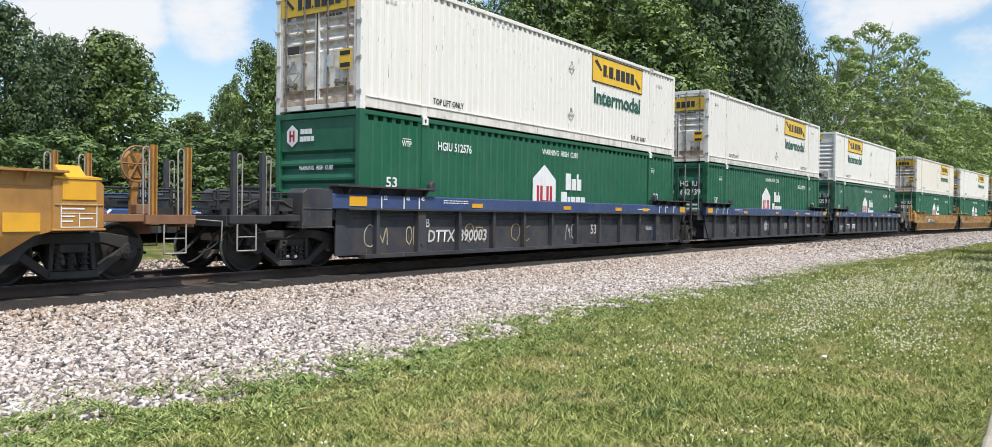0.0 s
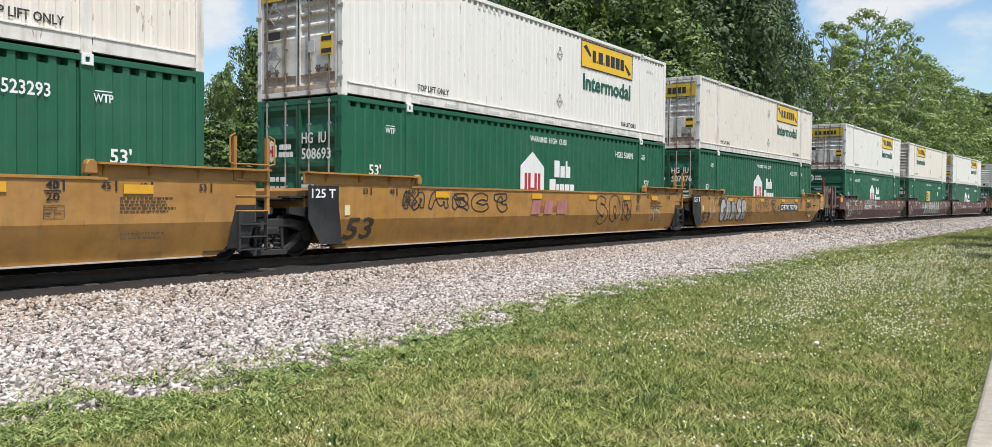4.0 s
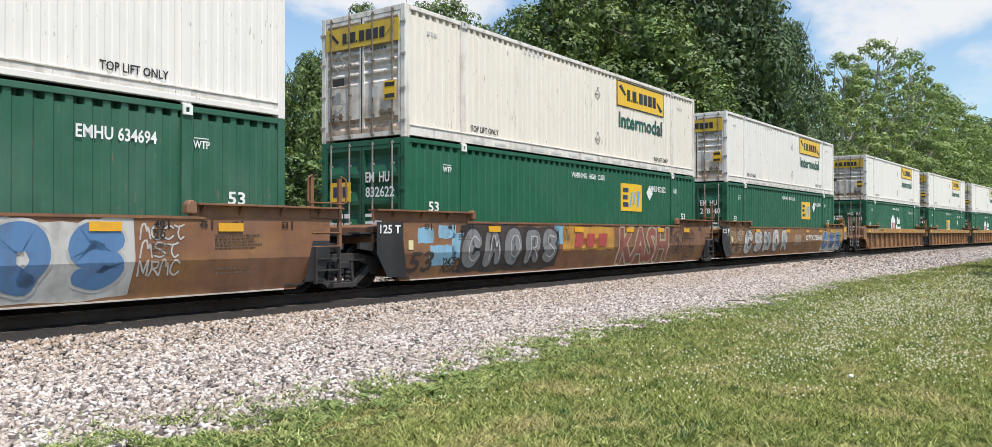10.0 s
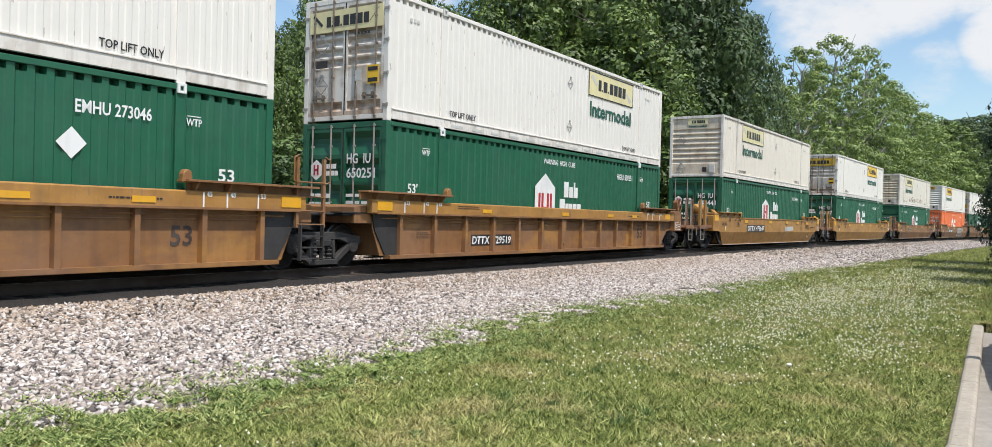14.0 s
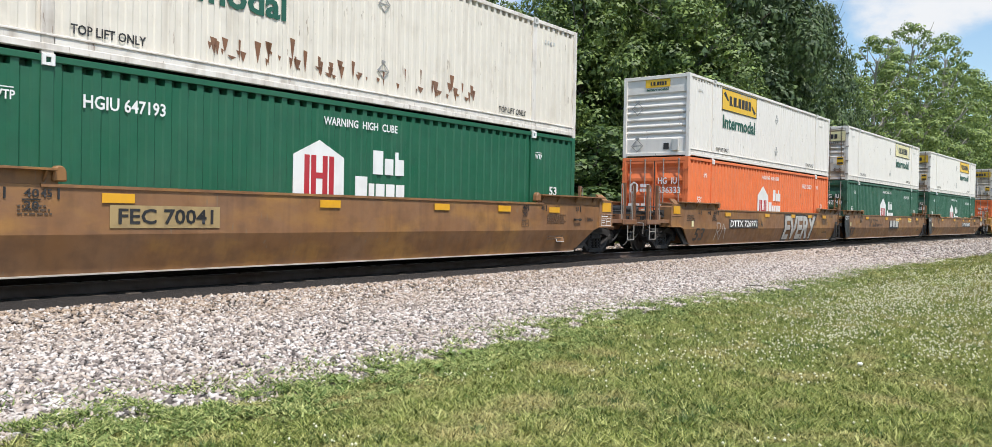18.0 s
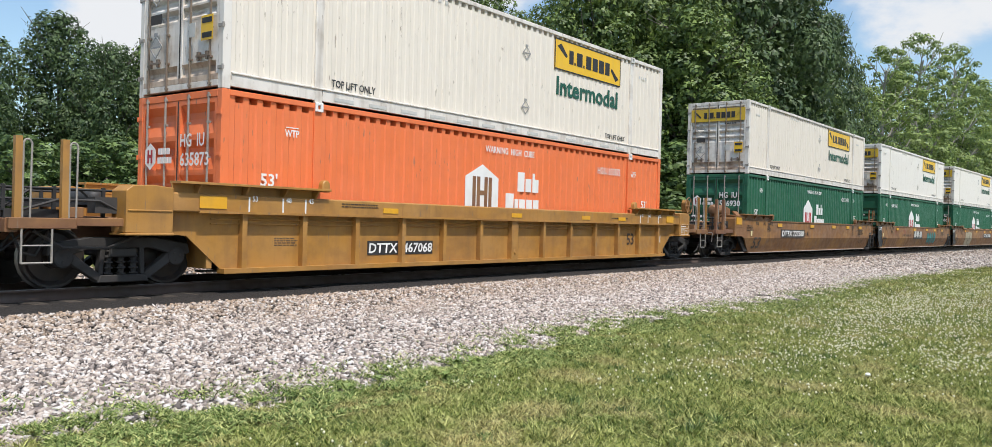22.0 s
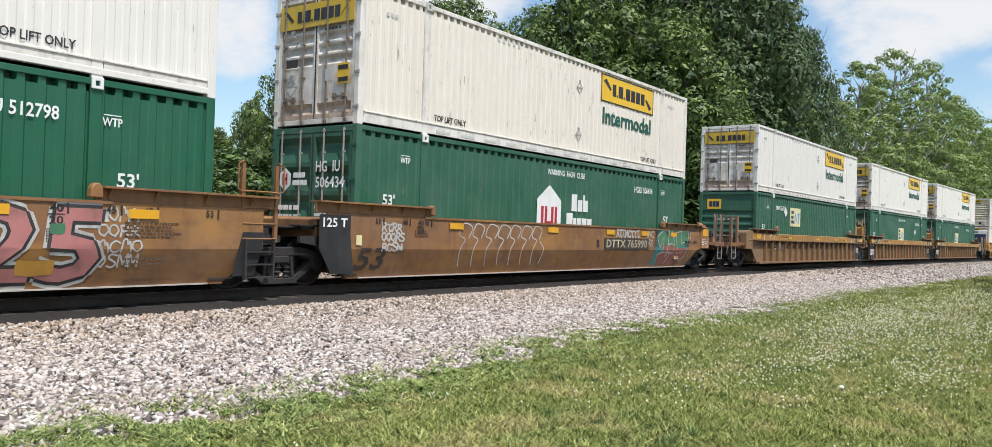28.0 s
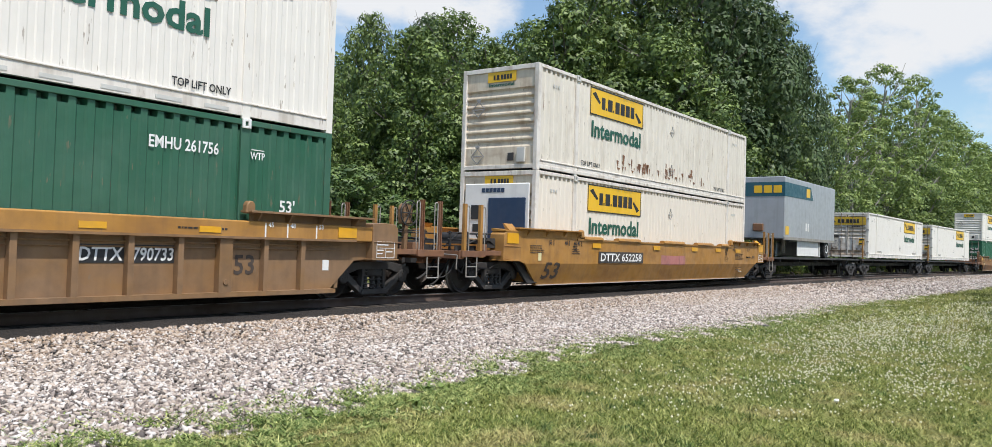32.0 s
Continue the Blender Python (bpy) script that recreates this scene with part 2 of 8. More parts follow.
SIGN_YELLOW = flat("sign_yellow", (0.80, 0.48, 0.015), 0.4, 0.05)
SIGN_OLD = flat("old_sign_mustard", (0.50, 0.32, 0.03), 0.5, 0.3)
SIGN_FADED = flat("faded_sign_yellow", (0.74, 0.66, 0.36), 0.5, 0.15)
BLACK = flat("black_paint", (0.014, 0.014, 0.015), 0.5, 0.1)
BOARD = flat("aged_number_board", (0.036, 0.031, 0.028), 0.55, 0.5)
FAINT_INK = flat("worn_black_stencil", (0.045, 0.030, 0.022), 0.6, 0.4)
FAINT_PRINT = flat("faint_stencil", (0.075, 0.048, 0.030), 0.6, 0.3)
INK_GREEN = flat("dark_green_lettering", (0.006, 0.090, 0.055), 0.5, 0.05)
INK_BLUE = flat("dark_blue_lettering", (0.01, 0.035, 0.09), 0.5, 0.05)
WHITE_MARK = flat("white_marking", (0.78, 0.78, 0.76), 0.5, 0.12)
RED_MARK = flat("dark_red_marking", (0.42, 0.02, 0.03), 0.5, 0.08)
PALE_BLUE = flat("pale_blue_marking", (0.14, 0.36, 0.60), 0.5, 0.1)
PLACARD = flat("placard_frame_grey", (0.30, 0.30, 0.29), 0.6, 0.3)
GREY_PAPER = flat("weathered_placard", (0.55, 0.55, 0.52), 0.6, 0.3)
TEAL = flat("teal_band_paint", (0.01, 0.085, 0.12), 0.45, 0.05)
SUNLIT_LINE = paint("pale_sunlit_line", (0.46, 0.42, 0.36), 0.8, (0.20, 0.15, 0.10), 0.5)
TRAILER_GREY = paint("trailer_aluminium_sheet", (0.42, 0.44, 0.47), 0.4, amount=0.15, metal=0.3)
RUBBER = flat("black_rubber", (0.016, 0.016, 0.016), 0.8, 0.3)
RAIL_TOP = paint("rail_head_steel", (0.42, 0.40, 0.38), 0.3, amount=0.2, metal=0.8)
RAIL_SIDE = paint("rusty_rail_web", (0.060, 0.034, 0.023), 0.75, amount=0.4)
CHROME = paint("chrome_trim", (0.7, 0.7, 0.7), 0.15, amount=0.05, metal=1.0)
SPRAY = {k: paint("spray_" + k, v, 0.5, (0.10, 0.065, 0.045), 0.50, streak=0.35, fade=0.12) for k, v in {
    "white": (0.50, 0.49, 0.46), "black": (0.02, 0.02, 0.022), "blue": (0.085, 0.19, 0.36), "pink": (0.44, 0.17, 0.155), "red": (0.40, 0.05, 0.04), "soot": (0.040, 0.028, 0.022), "brick": (0.27, 0.085, 0.065), "leaf": (0.055, 0.20, 0.095),
    "teal": (0.03, 0.21, 0.20), "green": (0.04, 0.18, 0.08), "grey": (0.20, 0.205, 0.21), "cream": (0.43, 0.37, 0.25), "sand": (0.38, 0.27, 0.12),
    "rose": (0.22, 0.090, 0.075), "sky": (0.22, 0.42, 0.56), "orange": (0.52, 0.26, 0.035)}.items()}


def wood_tie():
    m, n, l, b = nodes_of("creosoted_tie")
    v = coords(n, l, (8, 1.2, 8))
    l.new(mix(n, l, noise_fac(n, l, v, 2.0, 6, 0.35, 0.7), (0.035, 0.028, 0.022), (0.10, 0.08, 0.062)), b.inputs["Base Color"])
    b.inputs["Roughness"].default_value = 0.9
    bump(n, l, b, noise_fac(n, l, v, 5.0, 6), 0.5, 0.01)
    return m


def ballast_mat(name, stones):
    """Crushed granite: by island on the loose stones, by cell on the bed beneath, gap shade painted in; rust-tinted
    along the rails.
    """
    m, n, l, b = nodes_of(name)
    v = coords(n, l, vary=False)
    ramp = n.new("ShaderNodeValToRGB")
    e = ramp.color_ramp.elements
    # the bed's colours are dimmed to paint the shade between loose stones
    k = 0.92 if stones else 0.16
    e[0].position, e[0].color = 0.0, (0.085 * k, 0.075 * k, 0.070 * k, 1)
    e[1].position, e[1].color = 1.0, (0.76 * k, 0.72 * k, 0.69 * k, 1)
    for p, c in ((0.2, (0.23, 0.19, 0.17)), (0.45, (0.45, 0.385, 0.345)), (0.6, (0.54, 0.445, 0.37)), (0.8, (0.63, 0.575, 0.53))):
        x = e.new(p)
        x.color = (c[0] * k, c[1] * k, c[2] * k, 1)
    if stones:
        g = n.new("ShaderNodeNewGeometry")
        pick = g.outputs["Random Per Island"]
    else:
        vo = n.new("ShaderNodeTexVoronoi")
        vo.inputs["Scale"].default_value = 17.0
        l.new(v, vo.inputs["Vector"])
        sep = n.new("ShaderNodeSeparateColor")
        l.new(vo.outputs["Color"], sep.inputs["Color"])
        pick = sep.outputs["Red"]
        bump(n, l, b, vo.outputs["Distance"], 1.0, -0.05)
    l.new(pick, ramp.inputs["Fac"])
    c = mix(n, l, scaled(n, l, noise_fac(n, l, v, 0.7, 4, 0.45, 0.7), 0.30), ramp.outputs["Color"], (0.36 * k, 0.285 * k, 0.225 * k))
    # rust and brake dust: stained by the distance from the bent track's middle line
    sp = n.new("ShaderNodeSeparateXYZ")
    l.new(v, sp.inputs["Vector"])
    sq = n.new("ShaderNodeMath")
    sq.operation = "MULTIPLY"
    l.new(sp.outputs["X"], sq.inputs[0])
    l.new(sp.outputs["X"], sq.inputs[1])
    ad = n.new("ShaderNodeMath")
    ad.operation = "MULTIPLY_ADD"
    ad.inputs[1].default_value = BEND / 2
    l.new(sq.outputs[0], ad.inputs[0])
    l.new(sp.outputs["Y"], ad.inputs[2])
    r = n.new("ShaderNodeMapRange")
    r.inputs["From Min"].default_value, r.inputs["From Max"].default_value = TRACK_Y - 4.6, TRACK_Y - 2.0
    l.new(ad.outputs[0], r.inputs["Value"])
    w = n.new("ShaderNodeMath")
    w.operation = "MULTIPLY"
    l.new(r.outputs["Result"], w.inputs[0])
    l.new(noise_fac(n, l, v, 9.0, 4, 0.42, 0.60), w.inputs[1])
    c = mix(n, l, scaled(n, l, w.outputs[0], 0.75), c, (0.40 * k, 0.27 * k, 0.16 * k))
    l.new(c, b.inputs["Base Color"])
    b.inputs["Roughness"].default_value = 0.85
    return m


def grass_mat(name, blades, lush=False):
    """Mown grass: lawn-sized patches of green and straw, hand-sized clumps, and blades of their own shade."""
    m, n, l, b = nodes_of(name)
    v = coords(n, l, vary=False)
    big = noise_fac(n, l, v, 0.45, 5, 0.40, 0.64)
    mid = noise_fac(n, l, v, 1.5, 6, 0.50, 0.66)
    clump = noise_fac(n, l, v, 9.0, 4, 0.36, 0.66)
    c = mix(n, l, big, (0.100, 0.158, 0.032), (0.215, 0.258, 0.060))
    c = mix(n, l, scaled(n, l, clump, 0.6), c, (0.360, 0.355, 0.110))
    if not lush:
        c = mix(n, l, scaled(n, l, mid, 0.65), c, (0.520, 0.410, 0.195))
    else:
        c = mix(n, l, 0.65, c, (0.195, 0.275, 0.095))
    if blades:
        g = n.new("ShaderNodeNewGeometry")
        r = n.new("ShaderNodeMapRange")
        r.inputs["From Min"].default_value = 0.55
        l.new(g.outputs["Random Per Island"], r.inputs["Value"])
        c = mix(n, l, scaled(n, l, r.outputs["Result"], 0.78), c, (0.60, 0.60, 0.25))
        d = n.new("ShaderNodeMapRange")
        d.inputs["From Min"].default_value, d.inputs["From Max"].default_value = 0.42, 0.05
        l.new(g.outputs["Random Per Island"], d.inputs["Value"])
        c = mix(n, l, scaled(n, l, d.outputs["Result"], 0.85), c, (0.030, 0.065, 0.016))
    else:
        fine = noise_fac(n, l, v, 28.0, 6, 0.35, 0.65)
        # dark flecks painted in for the shade between the blades
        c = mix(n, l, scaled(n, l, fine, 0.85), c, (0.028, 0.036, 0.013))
        bump(n, l, b, fine, 0.8, 0.04)
    l.new(c, b.inputs["Base Color"])
    b.inputs["Roughness"].default_value = 0.7
    b.inputs["Specular IOR Level"].default_value = 0.1
    return m


def leaf_mat(name, dark, light):
    m, n, l, b = nodes_of(name)
    g = n.new("ShaderNodeNewGeometry")
    v = coords(n, l)
    c = mix(n, l, g.outputs["Random Per Island"], dark, light)
    c = mix(n, l, scaled(n, l, noise_fac(n, l, v, 0.7, 3, 0.4, 0.65), 0.5), c, tuple(x * 0.6 for x in dark))
    l.new(c, b.inputs["Base Color"])
    b.inputs["Roughness"].default_value = 0.55
    tr = n.new("ShaderNodeBsdfTranslucent")
    l.new(c, tr.inputs["Color"])
    ms = n.new("ShaderNodeMixShader")
    ms.inputs["Fac"].default_value = 0.20
    l.new(b.outputs["BSDF"], ms.inputs[1])
    l.new(tr.outputs["BSDF"], ms.inputs[2])
    l.new(ms.outputs["Shader"], n["Material Output"].inputs["Surface"])
    return m


def mottled(name, a, b_, scale, rough=0.85, bump_s=0.4, bump_d=0.01, detail=8):
    m, n, l, b = nodes_of(name)
    v = coords(n, l, vary=False)
    f = noise_fac(n, l, v, scale, detail, 0.3, 0.7)
    c = mix(n, l, f, a, b_)
    c = mix(n, l, scaled(n, l, noise_fac(n, l, v, scale * 0.12, 3, 0.4, 0.7), 0.4), c, tuple(x * 0.7 for x in a))
    l.new(c, b.inputs["Base Color"])
    b.inputs["Roughness"].default_value = rough
    bump(n, l, b, f, bump_s, bump_d)
    return m


TIE = wood_tie()
SOILED_SHADE = mottled("soiled_shaded_ballast", (0.016, 0.013, 0.011), (0.042, 0.034, 0.028), 16, 0.95, 1.0, 0.04)
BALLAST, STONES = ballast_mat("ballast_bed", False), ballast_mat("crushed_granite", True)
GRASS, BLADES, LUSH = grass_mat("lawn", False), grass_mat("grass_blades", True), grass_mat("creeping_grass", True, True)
CONCRETE = mottled("kerb_concrete", (0.33, 0.285, 0.22), (0.45, 0.395, 0.32), 14, 0.9, 0.4, 0.004)
PAVE = mottled("lot_concrete", (0.27, 0.245, 0.21), (0.36, 0.33, 0.285), 9, 0.9, 0.4, 0.006)
ROAD = mottled("road_asphalt", (0.05, 0.05, 0.052), (0.09, 0.088, 0.085), 30, 0.9, 0.5, 0.005)
DRY_LEAF = mottled("dry_leaf", (0.34, 0.15, 0.06), (0.55, 0.30, 0.13), 20, 0.8, 0.3, 0.003)
BARK = mottled("bark", (0.10, 0.085, 0.07), (0.22, 0.195, 0.17), 12, 0.95, 0.9, 0.03)
PALE_BARK = mottled("pale_bark", (0.24, 0.22, 0.19), (0.42, 0.40, 0.36), 12, 0.95, 0.7, 0.02)
PETAL = flat("clover_flower", (0.72, 0.70, 0.52), 0.7, 0.1)
LEAF_DEEP = leaf_mat("deep_green_leaves", (0.036, 0.072, 0.030), (0.150, 0.222, 0.075))
LEAF_MID = leaf_mat("green_leaves", (0.052, 0.100, 0.030), (0.255, 0.345, 0.082))
LEAF_SHADY = leaf_mat("shady_green_leaves", (0.040, 0.082, 0.028), (0.205, 0.300, 0.078))
LEAF_PALE = leaf_mat("light_green_leaves", (0.112, 0.186, 0.054), (0.385, 0.475, 0.132))
LEAF_DARK = leaf_mat("dark_evergreen_leaves", (0.022, 0.045, 0.020), (0.050, 0.085, 0.032))
CAR_SILVER = paint("silver_car_paint", (0.62, 0.64, 0.66), 0.3, amount=0.04, metal=0.3, streak=0.0)
CAR_NAVY = paint("blue_car_paint", (0.04, 0.09, 0.22), 0.3, amount=0.04, metal=0.2, streak=0.0)
GLASS_DARK, _n, _l, _b = nodes_of("tinted_car_glass")
_b.inputs["Base Color"].default_value = (0.01, 0.012, 0.014, 1)
_b.inputs["Roughness"].default_value = 0.05


# ---- mesh helpers ----
MESHES = {}


def box(bm, x0, x1, y0, y1, z0, z1):
    v = [bm.verts.new((x, y, z)) for x in (x0, x1) for y in (y0, y1) for z in (z0, z1)]
    for f in ((0, 1, 3, 2), (4, 6, 7, 5), (0, 4, 5, 1), (2, 3, 7, 6), (0, 2, 6, 4), (1, 5, 7, 3)):
        bm.faces.new([v[i] for i in f])


def prism(bm, poly, a0, a1, axis="y"):
    """Extrudes a polygon: (x, z) along y, or (y, z) along x, or (x, y) along z."""
    def at(p, a):
        return {"y": (p[0], a, p[1]), "x": (a, p[0], p[1]), "z": (p[0], p[1], a)}[axis]
    r0 = [bm.verts.new(at(p, a0)) for p in poly]
    r1 = [bm.verts.new(at(p, a1)) for p in poly]
    k = len(poly)
    for i in range(k):
        bm.faces.new((r0[i], r0[(i + 1) % k], r1[(i + 1) % k], r1[i]))
    bm.faces.new(r0[::-1])
    bm.faces.new(r1)


def tube(bm, p0, p1, r, k=8, r1=None):
    p0, p1 = Vector(p0), Vector(p1)
    q = (p1 - p0).to_track_quat("Z", "Y")
    r1 = r if r1 is None else r1
    a = [bm.verts.new(p0 + q @ Vector((r * math.cos(i * math.tau / k), r * math.sin(i * math.tau / k), 0))) for i in range(k)]
    b = [bm.verts.new(p1 + q @ Vector((r1 * math.cos(i * math.tau / k), r1 * math.sin(i * math.tau / k), 0))) for i in range(k)]
    for i in range(k):
        bm.faces.new((a[i], a[(i + 1) % k], b[(i + 1) % k], b[i]))
    bm.faces.new(a[::-1])
    bm.faces.new(b)


def pipe(bm, pts, r, k=6):
    for a, b in zip(pts, pts[1:]):
        tube(bm, a, b, r, k)


def lathe(bm, prof, axis="y", k=24, centre=(0, 0, 0)):
    """Spins a profile of (radius, along) round an axis."""
    rings = []
    for rad, al in prof:
        ring = []
        for i in range(k):
            c, s = rad * math.cos(i * math.tau / k), rad * math.sin(i * math.tau / k)
            p = {"y": (c, al, s), "x": (al, c, s), "z": (c, s, al)}[axis]
            ring.append(bm.verts.new(Vector(p) + Vector(centre)))
        rings.append(ring)
    for a, b in zip(rings, rings[1:]):
        for i in range(k):
            bm.faces.new((a[i], a[(i + 1) % k], b[(i + 1) % k], b[i]))
    bm.faces.new(rings[0][::-1])
    bm.faces.new(rings[-1])


def finish(bm, name, bevel=0.0, smooth=False):
    bmesh.ops.recalc_face_normals(bm, faces=bm.faces)
    if bevel:
        bmesh.ops.bevel(bm, geom=[e for e in bm.edges if e.calc_face_angle(0) > 0.6], offset=bevel, segments=1, affect="EDGES", clamp_overlap=True)
    me = bpy.data.meshes.new(name)
    bm.to_mesh(me)
    bm.free()
    if smooth:
        me.shade_smooth()
    return me


def made(key, build, bevel=0.0, smooth=False):
    """A mesh built once and shared by all parts that look alike."""
    if key not in MESHES:
        bm = bmesh.new()
        build(bm)
        MESHES[key] = finish(bm, key, bevel, smooth)
    return MESHES[key]


def part(name, me, material, parent, label="", m=None):
    """One mesh object under a thing or a part."""
    key = (me.name, material.name)
    if key not in MESHES:
        c = me if not me.materials else me.copy()
        c.materials.clear()
        c.materials.append(material)
        MESHES[key] = c
    ob = new(name, MESHES[key])
    ob.parent = parent
    if m is not None:
        ob.matrix_basis = m
    if label:
        tagged(ob, label)
    if name in ("name_mark", "sign_mark", "small_print", "nose_mark", "warning_print", "side_mark", "cooler_mark", "graffiti_line", "graffiti_fill", "graffiti_tag", "lettering", "graffiti_word", "paint_patch", "air_hose", "crossing_rail", "ribs", "sign_scroll", "emblem_mark", "side_print", "rail_slot", "rust_streak", "step", "brake_rigging"):
        tagged(ob, kind="stuff")
    return ob


def bulk(name, verts, faces, material, sizes=3):
    """A large mesh from arrays: verts (n, 3), faces (m, k)."""
    me = bpy.data.meshes.new(name)
    k = faces.shape[1]
    me.vertices.add(len(verts))
    me.vertices.foreach_set("co", np.ascontiguousarray(verts, dtype=np.float32).ravel())
    me.loops.add(faces.size)
    me.loops.foreach_set("vertex_index", np.ascontiguousarray(faces, dtype=np.int32).ravel())
    me.polygons.add(len(faces))
    me.polygons.foreach_set("loop_start", np.arange(0, faces.size, k, dtype=np.int32))
    me.update(calc_edges=True)
    me.validate()
    me.materials.append(material)
    return me


# ---- lettering: the built-in font, turned into meshes that face -y ----
LETTERS = {}


def lettering(texts):
    made_obs = []
    for s in sorted(set(texts)):
        cu = bpy.data.curves.new("t", "FONT")
        cu.body, cu.resolution_u, cu.align_x, cu.offset = s, 2, "LEFT", 0.028 if s == "Intermodal" else 0.034 if s in ("KASH", "EVERY", "125T") else 0.020
        made_obs.append((s, new("t", cu)))
    dg = bpy.context.evaluated_depsgraph_get()
    for s, ob in made_obs:
        LETTERS[s] = bpy.data.meshes.new_from_object(ob.evaluated_get(dg))
    for s, ob in made_obs:
        cu = ob.data
        bpy.data.objects.remove(ob)
        bpy.data.curves.remove(cu)


def letters(s, height, width=None, slant=0.0):
    """The text as a flat mesh in the x-z plane, its lower left corner at the origin, readable from -y."""
    key = ("text", s, height, width, slant)
    if key not in MESHES:
        me = LETTERS[s].copy()
        co = np.empty(len(me.vertices) * 3, dtype=np.float32)
        me.vertices.foreach_get("co", co)
        co = co.reshape(-1, 3)
        lo, hi = co.min(0), co.max(0)
        k = height / 0.70
        kx = k if width is None else width / (hi[0] - lo[0])
        out = np.zeros_like(co)
        out[:, 2] = co[:, 1] * k
        out[:, 0] = (co[:, 0] - lo[0]) * kx + out[:, 2] * slant
        me.vertices.foreach_set("co", out.ravel())
        me.update()
        MESHES[key] = me
        me.name = "lettering"
    return MESHES[key]


def bars(bm, width, height, spec):
    """Plain bars in place of writing: spec is a row of widths, negative for a gap."""
    total = sum(abs(s) for s in spec)
    x = 0.0
    for s in spec:
        w = abs(s) / total * width
        if s > 0:
            box(bm, x, x + w, -0.004, 0.004, 0, height)
        x += w

# ---- the ground, the bed and the track ----
def ground_z(v, x):
    """Height of the ground by its distance v from the track's middle line."""
    if v < -12.95:
        return -0.62
    if v < 9:
        return GRASS_Z - 0.02
    return GRASS_Z - 0.02 + 0.95 * min(1.0, (v - 9) / 9.0)


xs = sorted(set([-900, -500, -200, -80] + list(range(-40, 180, 4)) + [200, 240, 300, 400, 600, 1000, 2500]))
vs = [-2200, -600, -200, -80, -40, -20, -13.2, -12.951, -12.949, -10, -8.5, -7, -3, 3, 7, 9, 12, 15, 18, 24, 40, 80, 200, 600, 2200]


def kerb_y(x):
    """The kerb's middle line."""
    return 0.30 + 0.012 * (min(max(x, -14.0), 16.5) - 8)


STEP = {-13.2: (-0.25, -0.62), -12.951: (-0.002, -0.62), -12.949: (0.002, GRASS_Z - 0.02)}   # the ground drops to the lot under the kerb
gv = [(x, kerb_y(x) + STEP[v][0], STEP[v][1]) if v in STEP else (x, track_y(x) + v, ground_z(v, x)) for x in xs for v in vs]
gf = [(i * len(vs) + j, (i + 1) * len(vs) + j, (i + 1) * len(vs) + j + 1, i * len(vs) + j + 1) for i in range(len(xs) - 1) for j in range(len(vs) - 1)]
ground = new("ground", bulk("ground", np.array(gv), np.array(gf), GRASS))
tagged(ground, "mown green lawn with dry patches beside the railway", "ground", kind="structure")

PROFILE = [(-7.6, -0.50), (-7.1, -0.435), (-5.2, -0.40), (-3.3, -0.34), (-2.45, -0.215), (-1.4, -0.17), (1.4, -0.17), (2.1, -0.19), (3.6, -0.36), (8.6, -0.40), (9.6, -0.50)]
rng = np.random.default_rng(4)


def toe(x):
    """The wavy edge where the stones run out into the grass."""
    return 0.25 * math.exp(-((x - 3.2) / 2.5) ** 2) + 0.28 * math.sin(x * 0.45 + 2.2) * math.exp(-((x - 9) / 16) ** 2) - 0.010 * max(0, x - 14) + 0.35 * noise.noise((x * 0.6, 0, 3.3)) + 0.16 * noise.noise((x * 2.1, 4.0, 3.3))


bx = [-700, -300, -100] + [i * 1.0 for i in range(-30, 170)] + [190, 220, 300, 500, 900]
bv = []
for x in bx:
    for v, z in PROFILE:
        dv = toe(x) if v < -6 else 0.0
        bv.append((x, track_y(x) + v + dv, z + (0.02 * noise.noise((x, v, 0)) if -6 < v else 0)))
kp = len(PROFILE)
bf = [(i * kp + j, (i + 1) * kp + j, (i + 1) * kp + j + 1, i * kp + j + 1) for i in range(len(bx) - 1) for j in range(kp - 1)]
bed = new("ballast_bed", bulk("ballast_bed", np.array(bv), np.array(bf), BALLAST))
# strip under the cars: oil-soiled, and painted darker for the train's shade
bed.data.materials.append(SOILED_SHADE)
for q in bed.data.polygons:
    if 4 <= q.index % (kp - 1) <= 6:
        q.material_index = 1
tagged(bed, "wide bed of crushed stone, darkened for the shade between loose stones", "ballast", kind="structure")


